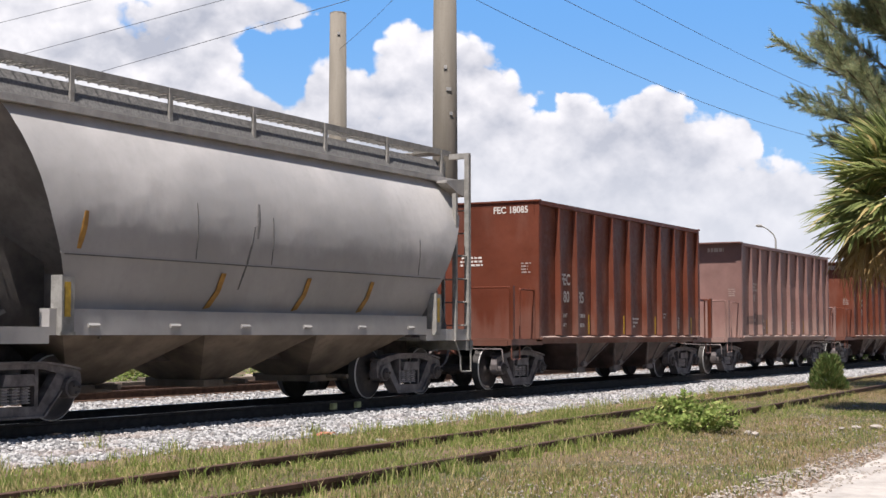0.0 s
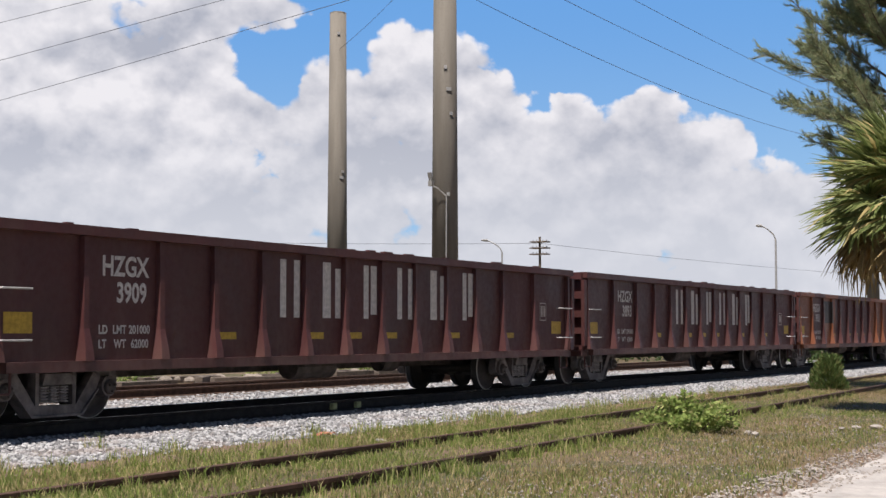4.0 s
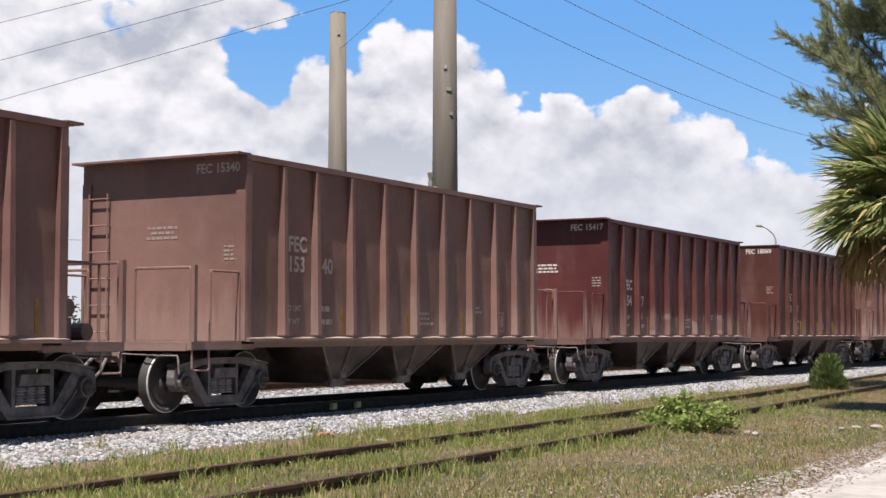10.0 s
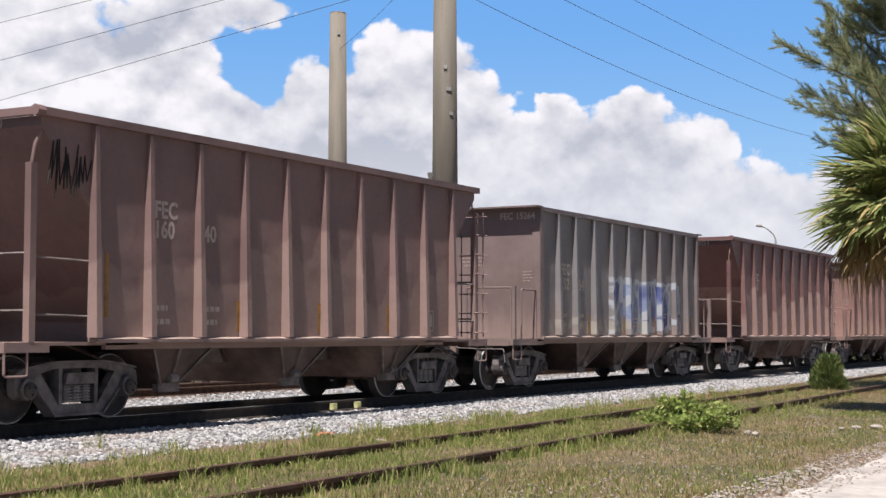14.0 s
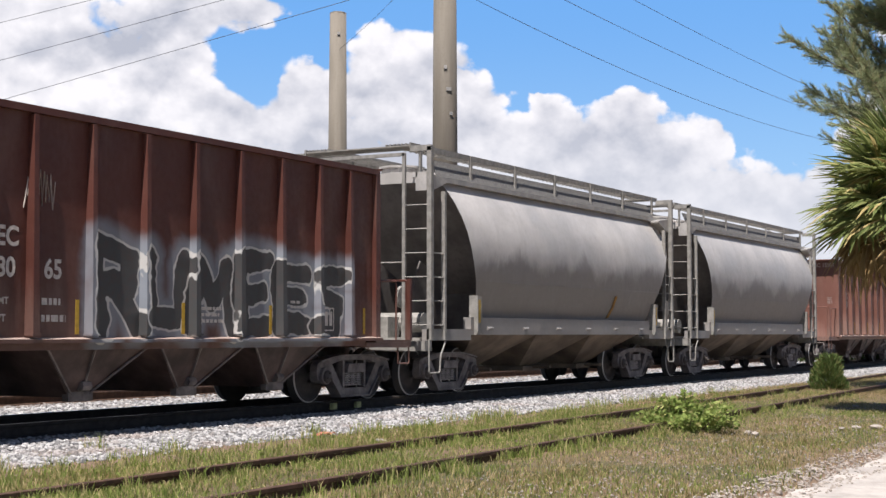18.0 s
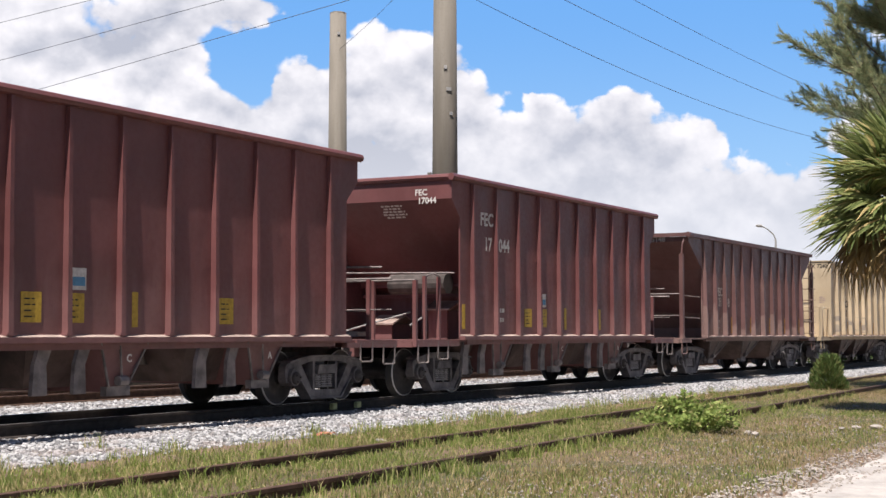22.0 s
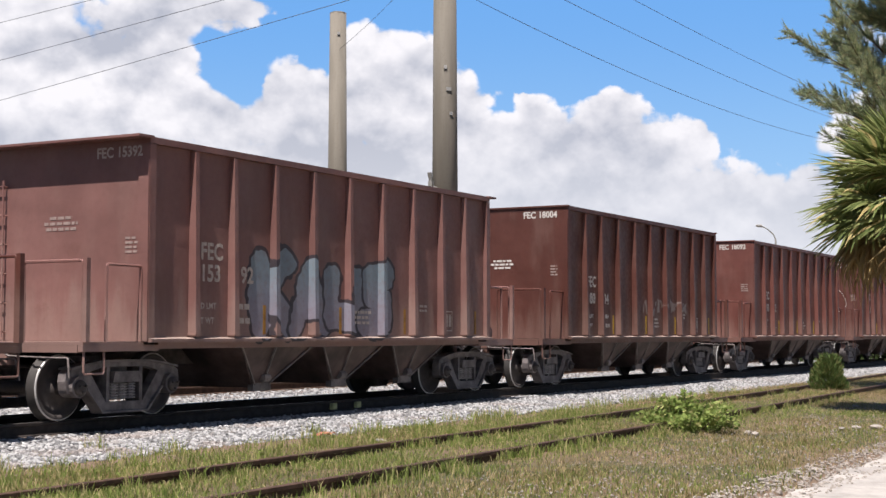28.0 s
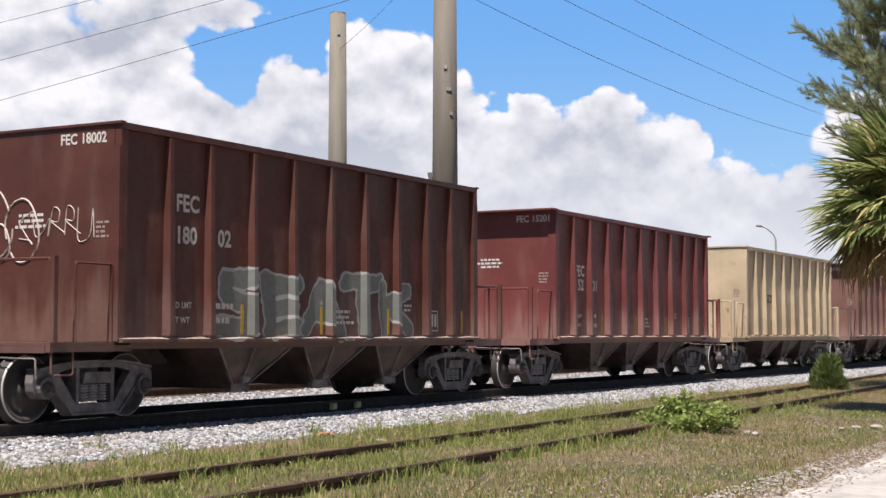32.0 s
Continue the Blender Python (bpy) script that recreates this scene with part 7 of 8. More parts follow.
def sloped(front, L, base, number, seed, label, ribs=12, zt=3.68, tags=(), **kw):
    m = paint("hopper_paint", base, seed, graffiti=tags, panel=(1.15, (L - 2.3) / (ribs - 1)), **kw)
    cut, knee = (0.98, 2.63) if ribs < 12 else (1.12, 2.78)
    car = add(slope_hopper("hopper_car", label, L, zt, m, cut, knee, ribs), front)
    y = -HW - 0.004
    r = slope_ribs(L, cut, ribs)
    zf, zn, dx = (2.62, 2.36, 0.0) if ribs < 12 else (2.12, 1.84, 0.1)
    lettering(car, "FEC", 0.31, (r[1] + 0.13 + dx, y, zf), "side", FADED, squeeze=0.9)
    lettering(car, number[:3], 0.31, (r[1] + 0.12 + dx, y, zn), "side", FADED, squeeze=0.9)
    lettering(car, number[3:], 0.31, (r[2] + 0.13 + dx, y, zn), "side", FADED, squeeze=0.9)
    lettering(car, "FEC " + number, 0.19, (0.09, -0.85, zt - 0.215), "end", FADED, "RIGHT")
    bars(car, 2, 0.4, (r[1] + 0.14, y, 1.40), "side", FADED, int(seed), 0.07, 0.18)
    bars(car, 2, 0.4, (r[2] + 0.14, y, 1.40), "side", FADED, int(seed) + 1, 0.07, 0.18)
    data_panel(car, r[-2] + 0.1, 1.14, FADED)
    strip(car, r[0] + 0.26, 1.3, 0.8, 0.06, DUSTY_YELLOW)
    for i, back in ((3, 0.10), (5, 0.10), (7, 0.12), (9, 0.12), (ribs - 1, 0.14))[:ribs - 7]:
        strip(car, r[i] - back, 1.12, 0.44, mat=DUSTY_YELLOW)
    return car


def tank(front, L, seed, hooks=(), stain_shade=0.72):
    # lower film is stain plus the underside's shade; the base above is lightened
    m = paint("covered_hopper_paint", tint(GREY, 1.2), seed, (0.185, 0.172, 0.162), 2.50, stain_shade, 0.42, 0.06, blotch=1.8)
    st = GREY_STEEL
    car = add(covered_hopper("covered_hopper", "grey cement covered hopper, stain and shade painted on rounded sides", L, m, st), front)
    for x in hooks:
        part("painted_hook", lambda bm: slab(bm, [(0.0, 0.0), (0.13, 0.02), (0.27, 0.24), (0.31, 0.52), (0.21, 0.52), (0.17, 0.26)], -0.012, 0.0), DUSTY_YELLOW, car, "worn yellow hook mark", "hookmark", at=(x, -1.362, 1.44), rot=(radians(18), 0, 0))
    return car


def block_letters(car, xs, z, w, h, mat):
    """Large painted lettering shown as plain tall bars."""
    for k, x in enumerate(xs):
        def build(bm, k=k):
            t = w * 0.30
            if k % 3 == 0:
                pieces = [(0, t, 0, h), (w - t, w, 0, h)]
            elif k % 3 == 1:
                pieces = [(0, w * 0.45, 0, h), (w * 0.7, w, 0, h * 0.9)]
            else:
                pieces = [(w * 0.12, w * 0.42, 0, h), (w * 0.55, w * 0.92, h * 0.08, h)]
            for a, b, c, d in pieces:
                bm.faces.new([bm.verts.new(p) for p in ((a, 0, c), (b, 0, c), (b, 0, d), (a, 0, d))])
        part("painted_block", build, mat, car, "", ("block", k % 3, w, h), at=(x, -HW - 0.004, z))


def gon(front, L, z0, zt, base, seed, label, mark, number, marks_at, patches=(), blocks=None, **kw):
    m = paint("gondola_paint", base, seed, (0.20, 0.13, 0.10), 0.9, 0.2, 0.5, 0.5, patches=patches, **kw)
    if mark == "HZGX":
        ribs = [0.12, 1.58, 2.99] + [4.13 + 1.10 * i for i in range(9)] + [14.30, L - 0.12]
    else:
        ribs = [0.12, 1.32, 2.62] + [3.68 + 1.03 * i for i in range(11)] + [15.02, L - 0.12]
    car = add(gondola("gondola_car", label, L, z0, zt, m, ribs), front)
    y = -HW - 0.004
    wide = mark == "HZGX"
    lettering(car, mark, 0.35 if wide else 0.28, (marks_at - (0.23 if wide else 0.08), y, zt - (0.59 if wide else 0.64)), "side", WHITE, squeeze=0.88)
    lettering(car, number, 0.35 if wide else 0.29, (marks_at + (0.04 if wide else -0.21), y, zt - (0.92 if wide else 1.11)), "side", WHITE, squeeze=0.82 if wide else 0.84)
    if mark == "HZGX":
        lettering(car, "LD  LMT 201000", 0.15, (marks_at - 0.28, y, z0 + 0.36), "side", WHITE, squeeze=0.9)
        lettering(car, "LT   WT  62000", 0.15, (marks_at - 0.28, y, z0 + 0.18), "side", WHITE, squeeze=0.9)
    else:
        lettering(car, "LD LMT", 0.14, (marks_at - 0.2, y, z0 + 0.30), "side", WHITE)
        lettering(car, "LT WT", 0.14, (marks_at - 0.2, y, z0 + 0.13), "side", WHITE)
        bars(car, 2, 0.4, (marks_at + 0.55, y, z0 + 0.28), "side", WHITE, int(seed), 0.09, 0.17)
    bars(car, 1, 0.6, (-0.116, -0.6, zt - 0.50), "end", WHITE, int(seed) + 2, 0.09)
    data_panel(car, L - 1.4, z0 + 0.62, FADED)
    for i in (3, 5, 6, 7, 9, 11) if wide else (2, 3, 4, 6, 7, 9, 11):
        w, h = (0.38, 0.10) if wide else (0.66, 0.15)
        part("reflector_strip", lambda bm: box(bm, 0, w, -0.004, 0.0, 0, h), YELLOW, car, "worn yellow reflective strip", ("gstrip", w), at=(ribs[i] + 0.16, -HW - 0.001, z0 + (0.28 if wide else 0.13)))
    for x in (0.30, L - 0.85):
        part("reflector_strip", lambda bm: box(bm, 0, 0.45, -0.004, 0.0, 0, 0.25), YELLOW, car, "yellow reflective square", "gsquare", at=(x, -HW - 0.001, z0 + 0.36))
    if blocks:
        block_letters(car, blocks, z0 + 0.60, 0.50, 0.86, WHITE)
    return car


lead = tank(11.22, 12.12, 1.3, (4.6, 6.7, 8.5), 0.36)


def shell_line(name, label, x0, z0, x1, z1, w, mat):
    """A narrow weld or dribble that follows the curved side from one height down to another."""
    prof = shell_profile()
    def across(z):
        for (za, ya), (zb, yb) in zip(prof, prof[1:]):
            if min(za, zb) <= z <= max(za, zb) and za != zb:
                return ya + (yb - ya) * (z - za) / (zb - za)
        return prof[-1][1]
    def build(bm):
        rows = []
        for k in range(11):
            u = k / 10
            z, x = z0 + (z1 - z0) * u, x0 + (x1 - x0) * u
            h = w * (0.5 + 0.5 * math.sin(math.pi * (0.1 + 0.8 * u)))
            y = -across(z) - 0.004
            rows.append([bm.verts.new((x - h, y + 0.004, z)), bm.verts.new((x - h * 0.6, y - 0.003, z)), bm.verts.new((x + h * 0.6, y - 0.003, z)), bm.verts.new((x + h, y + 0.004, z))])
        for a, b in zip(rows, rows[1:]):
            for c in range(3):
                bm.faces.new((a[c], a[c + 1], b[c + 1], b[c]))
    part(name, build, mat, lead, label)


for x, top in ((4.22, 2.86), (5.95, 2.78), (10.2, 2.7)):
    shell_line("upright_seam", "dark dirt-filled weld", x, top, x, 2.10, 0.010, DIRT_LINE)
shell_line("dribble", "dark dried dribble", 5.50, 2.62, 5.28, 1.72, 0.024, DIRT_LINE)
shell_line("painted_stroke", "worn yellow painted stroke", 2.08, 2.60, 1.98, 2.13, 0.055, DUSTY_YELLOW)
shell_line("dribble", "dark dried dribble", 5.62, 2.95, 5.56, 2.45, 0.05, DIRT_FAINT)
part("seam_dirt", lambda bm: box(bm, 1.75, 11.0, -1.549, -1.535, 2.052, 2.066), DIRT_LINE, lead, "dark dirt line under the long weld")
new_hopper(26.26, 9.64, ORANGE, "18085", 2.1, "bright rust-orange steel hopper car with flat ends", dust_shading_amt=0.15)
old_hopper(39.5, 9.5, (0.222, 0.126, 0.110), "", 3.2, 1, "faded pinkish-brown steel hopper car", tags=(tag((0.5, 2.0, 1.25, 1.75), 4.0, 0.35, (BLACK_G, (0.08, 0.06, 0.05)), BLACK_G, amt=0.6, gap_at=0.5),))
old_hopper(52.61, 9.45, ORANGE, "15378", 4.4, 1, "rust-orange steel hopper car with a shaded lip", text=WHITE, rows=(2.12, 1.77), dust_shading_amt=0.15)
BLK = (0.018, 0.016, 0.016)
gon(64.51, 15.77, 0.70, 2.53, (0.058, 0.033, 0.022), 5.5, "black low-sided gondola car with rust-orange scuffs", "HPJX", "316637", 1.80,
    [(1.36, 2.6, 0.76, 2.44, BLK), (2.7, 3.62, 1.1, 2.44, (0.024, 0.02, 0.018)), (7.7, 8.6, 1.0, 2.4, (0.03, 0.022, 0.018)), (12.2, 13.2, 1.2, 2.4, (0.026, 0.022, 0.02)), (0.35, 1.2, 1.18, 1.45, (0.34, 0.13, 0.025)), (5.2, 6.1, 1.2, 1.9, (0.035, 0.022, 0.016)), (0.3, 1.3, 1.6, 1.95, BLK), (0.2, 2.5, 0.78, 1.1, (0.24, 0.10, 0.03)), (4.3, 5.4, 0.78, 1.05, (0.22, 0.09, 0.03)), (6.2, 7.2, 0.8, 1.05, (0.20, 0.08, 0.03)), (8.0, 15.6, 0.70, 1.02, (0.13, 0.062, 0.03)), (0.0, 0.3, 0.7, 2.4, (0.25, 0.09, 0.04))])
side_scribble(TRAIN[-1][0], 9, 5.98, 6.5, 1.20, 1.68, 9, WHITE, 0.011)
part("sign_plate", lambda bm: box(bm, 0, 0.72, -0.006, 0, 0, 0.24), WHITE, TRAIN[-1][0], "small white sign plate", at=(2.92, -HW - 0.001, 1.79))
part("primer_patch", lambda bm: box(bm, 0, 0.62, -0.004, 0, 0, 0.68), FADED_GREY, TRAIN[-1][0], "pale grey primer patch", at=(6.95, -HW - 0.001, 0.74))
gon(81.15, 16.05, 0.74, 2.42, WINE, 6.2, "dark maroon gondola car with large white block lettering", "HZGX", "3909", 2.15, (), [5.72 + 1.12 * k for k in range(6)])
gon(97.99, 16.1, 0.74, 2.42, WINE, 7.7, "dark maroon gondola car with large white block lettering", "HZGX", "3893", 2.15, (), [5.72 + 1.12 * k for k in range(6)])
gon(114.8, 16.08, 0.74, 2.42, WINE, 8.3, "maroon gondola car patched with bright orange rust", "HZGX", "3931", 2.1,
    [(0.0, 1.7, 0.5, 2.5, RUST), (3.0, 4.75, 0.5, 2.5, RUST), (9.6, 16.1, 0.5, 2.5, RUST), (3.25, 4.3, 1.45, 2.2, COAL), (12.6, 13.3, 1.4, 2.2, (0.09, 0.04, 0.03))])
gon(131.95, 15.92, 0.70, 2.53, (0.050, 0.030, 0.022), 9.1, "black low-sided gondola car with rust-orange scuffs", "HPJX", "316657", 1.80,
    [(1.36, 3.6, 0.78, 2.44, BLK), (3.75, 4.6, 1.2, 2.44, (0.02, 0.017, 0.016)), (4.6, 5.9, 1.2, 2.4, (0.026, 0.02, 0.018)), (13.2, 13.9, 0.8, 2.4, BLK), (12.1, 12.9, 0.95, 2.1, (0.10, 0.045, 0.02)), (3.9, 6.6, 0.76, 1.02, (0.24, 0.10, 0.03)), (7.5, 12.0, 0.78, 1.0, (0.17, 0.08, 0.03)), (14.6, 15.9, 0.75, 2.2, (0.10, 0.05, 0.02)), (9.0, 9.55, 0.78, 1.45, GREY_G)])
torn = old_hopper(150.12, 9.55, PINK, "15265", 10.2, 1, "faded pinkish-brown hopper car with a blue-green painted patch", strips=False, patches=[(4.05, 5.0, 2.07, 2.17, (0.055, 0.042, 0.036)), (4.9, 9.4, 1.98, 2.07, (0.065, 0.047, 0.040))])


def pill(cx, z0, z1, low, high, n=9):
    """An upright rounded outline, wider at its foot."""
    foot = [(cx - 0.02 + low * math.cos(a), z0 + low + low * math.sin(a)) for a in [math.pi + math.pi * k / n for k in range(n + 1)]]
    head = [(cx + 0.05 + high * math.cos(a), z1 - high * 0.7 + 0.7 * high * math.sin(a)) for a in [math.pi * k / n for k in range(n + 1)]]
    return foot + head


rim = part("patch_rim", lambda bm: slab(bm, pill(3.285, 1.52, 2.88, 0.305, 0.255), -HW - 0.004, -HW), PATCH_RIM, torn, "dark weathered edge of the painted patch")
patch = part("painted_patch", lambda bm: slab(bm, pill(3.28, 1.535, 2.865, 0.287, 0.238), -HW - 0.009, -HW - 0.003), PATCH_TEAL, torn, "faded blue-green painted patch")
part("hole", lambda bm: slab(bm, [(3.25 + 0.10 * math.cos(a * 0.524), 1.78 + 0.075 * math.sin(a * 0.524)) for a in range(12)], -HW - 0.012, -HW - 0.008), PATCH_RIM, patch, "dark hole in the painted patch")
part("hole", lambda bm: slab(bm, [(3.08 + 0.07 * math.cos(a * 0.524), 2.94 + 0.06 * math.sin(a * 0.524)) for a in range(12)], -HW - 0.006, -HW), PATCH_RIM, torn, "dark hole in the side sheet")
part("scrape", lambda bm: tube(bm, [Vector((3.26, -HW - 0.004, 1.76)), Vector((3.25, -HW - 0.004, 1.48)), Vector((3.32, -HW - 0.004, 1.44)), Vector((3.78, -HW - 0.004, 1.44))], 0.022), DENT_PALE, torn, "pale bent scrape")
part("scrape", lambda bm: tube(bm, [Vector((3.76, -HW - 0.004, 1.44)), Vector((3.82, -HW - 0.004, 1.86)), Vector((3.97, -HW - 0.004, 2.10))], 0.03), DENT_PALE, torn, "pale bent scrape")
# raised film: dust, with the sun on the lower side painted in
old_hopper(163.43, 9.6, PINK, "15298", 11.3, 1, "pinkish-brown hopper car, dust and low sun painted pale below", dust_shading_top=1.75, dust_shading_amt=0.5)
old_hopper(176.86, 9.52, (0.196, 0.104, 0.090), "15480", 12.4, 1, "brown hopper car with grey-white sprayed tags", piece=dict(box_=(2.3, 7.6, 1.03, 2.02), letters="UAREM", fill=((0.36, 0.37, 0.37), (0.42, 0.43, 0.43)), line=(0.05, 0.05, 0.055), wide=0.16, outline=0.035, amt=0.72), tags=(tag((0.2, 1.6, 1.1, 1.8), 1.2, 0.4, (BLACK_G, GREY_G), BLACK_G, amt=0.5, gap_at=0.4),))
scribble(TRAIN[-1][0], 3, 1.0, -0.35, 2.55, 3.15, 6)
daub(TRAIN[-1][0], BLACKP, YELLOW_DAUB, [(-0.30, 2.28, 0.16, 0.15), (0.45, 1.42, 0.18, 0.38), (0.05, 1.72, 0.24, 0.38), (-0.12, 1.30, 0.42, 0.32)])
old_hopper(189.95, 9.55, (0.205, 0.114, 0.094), "15340", 13.6, 1, "weathered brown steel hopper car with flat ends")
old_hopper(203.22, 9.5, MAROON, "15417", 14.8, 1, "dark red hopper car with chalky lower streaks", text=WHITE, rows=(2.11, 1.75), tags=(tag((2.0, 8.0, 1.02, 1.7), 6.1, 0.55, ((0.2, 0.12, 0.10), (0.25, 0.18, 0.16)), (0.3, 0.24, 0.22), amt=0.45, gap_at=0.3),))
new_hopper(216.57, 9.5, REDBROWN, "18069", 15.2, "dark red-brown hopper car with flat ends", dust_shading_top=1.4)
old_hopper(229.51, 9.5, BROWN, "", 16.7, 1, "grey-brown hopper car with pale scuffed sides", tags=(tag((3.2, 9.2, 1.05, 2.6), 7.3, 0.9, ((0.22, 0.18, 0.16), (0.30, 0.27, 0.25)), (0.36, 0.33, 0.31), amt=0.4, gap_at=0.45),), dust_shading_amt=0.5)
old_hopper(242.62, 9.5, (0.205, 0.116, 0.108), "15879", 17.5, 1, "weathered brown hopper car with small faded tags", dust_shading_amt=0.4)
sloped(254.79, 11.2, (0.205, 0.134, 0.126), "16040", 18.8, zt=3.79, label="brown hopper car with sloping ends, low sun painted pale below", ribs=10, dust_shading_top=1.95, dust_shading_amt=0.6, dust=PANEL_SUN)
side_scribble(TRAIN[-1][0], 5, 0.22, 0.95, 2.72, 3.45, 11, BLACKP, 0.013)
old_hopper(268.61, 9.5, (0.191, 0.143, 0.137), "15264", 19.1, 1, "grey-brown hopper car with blue and white sprayed streaks", patches=[(0.2, 5.9, 1.0, 3.6, (0.215, 0.205, 0.21)), (5.9, 9.4, 1.0, 3.6, (0.185, 0.165, 0.165))], tags=(tag((3.6, 8.4, 1.02, 2.45), 8.8, 0.42, ((0.03, 0.06, 0.26), (0.26, 0.34, 0.50)), (0.42, 0.45, 0.50), amt=0.85, gap_at=0.62), tag((0.4, 6.4, 1.02, 1.5), 3.8, 0.4, ((0.4, 0.38, 0.33), (0.5, 0.48, 0.44)), (0.42, 0.40, 0.34), amt=0.5, gap_at=0.4)))
sloped(280.99, 11.1, (0.165, 0.088, 0.082), "16051", 20.2, zt=3.79, label="brown hopper car with sloping ends and sun painted on its lower sides", ribs=10, dust_shading_top=1.95, dust_shading_amt=0.6, dust=PANEL_SUN)
old_hopper(294.87, 9.45, PINK, "", 21.9, 1, "pinkish-brown hopper car with yellow reflective strips")
new_hopper(307.77, 9.6, REDBROWN, "18077", 22.3, "red-brown hopper car with a white bubble tag", piece=dict(box_=(3.7, 7.35, 1.03, 2.15), letters="SUAES", fill=((0.42, 0.42, 0.42), (0.58, 0.58, 0.57)), line=(0.06, 0.06, 0.06), wide=0.20, outline=0.03, amt=0.92), dust_shading_amt=0.2)
scribble(TRAIN[-1][0], 8, 1.3, -0.75, 2.75, 3.2, 9, FADED, 0.010)
new_hopper(320.93, 9.45, REDBROWN, "18065", 23.4, "red-brown hopper car with a big black and white tag", piece=dict(box_=(2.75, 8.5, 1.03, 2.25), letters="RUMEES", fill=((0.028, 0.032, 0.035), (0.02, 0.022, 0.025)), line=WHITE_G, wide=0.15, outline=0.022, halo=(0.25, 0.28, 0.32), amt=0.93), dust_shading_amt=0.2)
side_scribble(TRAIN[-1][0], 14, 1.62, 2.15, 2.55, 3.05, 9, FADED, 0.009)
tank(332.07, 12.1, 24.5, (8.2,))
tank(345.44, 12.2, 25.7)
old_hopper(360.58, 9.5, (0.185, 0.085, 0.065), "15807", 26.2, 1, "reddish-brown steel hopper car with flat ends", dust_shading_amt=0.35)
old_hopper(373.84, 9.45, (0.212, 0.114, 0.088), "15893", 27.9, 1, "warm brown steel hopper car with dented ribs", dust_shading_amt=0.35)
for front, number, seed in ((386.73, "17009", 28.1), (400.02, "17044", 29.3)):
    pm = paint("hopper_paint", PLUM, seed, dust_shading_top=1.7, dust_shading_amt=0.3, dust=(0.30, 0.17, 0.16))
    c17 = add(over_hopper("hopper_car", "plum-red hopper car with overhanging ends and open platforms", 10.15, 3.95, pm), front)
    ys = -HW - 0.004
    lettering(c17, "FEC", 0.34, (1.10, ys, 3.12), "side", WHITE, squeeze=0.95)
    lettering(c17, number[:2], 0.34, (1.27, ys, 2.66), "side", WHITE, squeeze=0.9)
    lettering(c17, number[2:], 0.34, (1.86, ys, 2.66), "side", WHITE, squeeze=0.9)
    lettering(c17, "FEC", 0.155, (-0.005, -0.71, 3.61), "end", WHITE)
    lettering(c17, number, 0.155, (-0.005, -0.77, 3.46), "end", WHITE)
    note = bars(c17, 5, 0.62, (0.09, 0.15, 3.43), "end", WHITE, 7, 0.04, 0.07, True)
    note.rotation_euler = (radians(90) + math.atan2(1.55, 1.48), 0, radians(-90))
    for xx in (0.42, 4.86, 9.40) if number == "17009" else (0.45, 4.92, 6.74, 9.40):
        strip(c17, xx, 1.18, 0.45, 0.11)
    for xx in (2.88, 3.60, 6.58) if number == "17009" else (2.97, 3.67):
        plate = part("data_plate", lambda bm: box(bm, 0, 0.33, -0.004, 0, 0, 0.36), YELLOW, c17, "yellow data plate", "dplate", at=(xx, ys, 1.23))
        bars(plate, 4, 0.24, (0.05, -0.006, 0.27), "side", BLACKP, 3, 0.018, 0.07)
    sheet = part("notice_sheet", lambda bm: box(bm, 0, 0.36, -0.004, 0, 0, 0.27), WHITE, c17, "white and blue printed notice", at=(3.60, ys, 1.63))
    part("notice_print", lambda bm: (box(bm, 0.07, 0.34, -0.006, -0.0045, 0.05, 0.16), box(bm, 0.02, 0.08, -0.006, -0.0045, 0.17, 0.25)), NOTICE_BLUE, sheet, "blue printing")
    for xx, ltr in ((4.72, "C"), (7.75, "A")):
        lettering(c17, ltr, 0.14, (xx, -1.47, 0.74), "side", WHITE)
    bars(c17, 2, 0.5, (1.75, ys, 1.50), "side", WHITE, 8, 0.08, 0.18)
sloped(412.48, 11.82, (0.138, 0.069, 0.064), "13148", 30.7, "brown hopper car with sloping ends and stepped ribs", 12, dust_shading_top=1.3, dust_shading_amt=0.3)
old_hopper(426.64, 9.46, CREAM, "7240", 31.4, 1, "cream hopper car with rust streaks and dark scribbles", mark="RGCX", text=BLACKP, dust=(0.30, 0.22, 0.15), dust_shading_amt=0.35, dust_shading_top=1.5, streak=0.45, rust=0.7, tags=(tag((0.3, 5.8, 1.05, 1.75), 5.2, 0.36, ((0.10, 0.11, 0.13), (0.2, 0.2, 0.2)), (0.12, 0.12, 0.14), amt=0.55, gap_at=0.28),))
sloped(438.36, 12.1, (0.143, 0.068, 0.063), "13192", 32.1, "brown hopper car with sloping ends and yellow strips", 12, dust_shading_top=1.3, dust_shading_amt=0.3)
sloped(451.61, 12.06, (0.130, 0.066, 0.060), "13180", 33.5, "brown hopper car with pink and teal sprayed tags", 12, dust_shading_top=1.3, dust_shading_amt=0.3, tags=(tag((3.5, 7.8, 1.02, 1.9), 4.7, 0.6, ((0.34, 0.16, 0.20), (0.28, 0.22, 0.26)), (0.40, 0.30, 0.32), amt=0.7, gap_at=0.7), tag((7.4, 11.0, 1.02, 2.0), 2.2, 0.6, ((0.02, 0.20, 0.21), (0.03, 0.28, 0.27)), (0.04, 0.10, 0.11), amt=0.85, gap_at=0.9)))
old_hopper(465.84, 9.5, (0.181, 0.095, 0.088), "", 34.8, 1, "brown steel hopper car with flat ends")
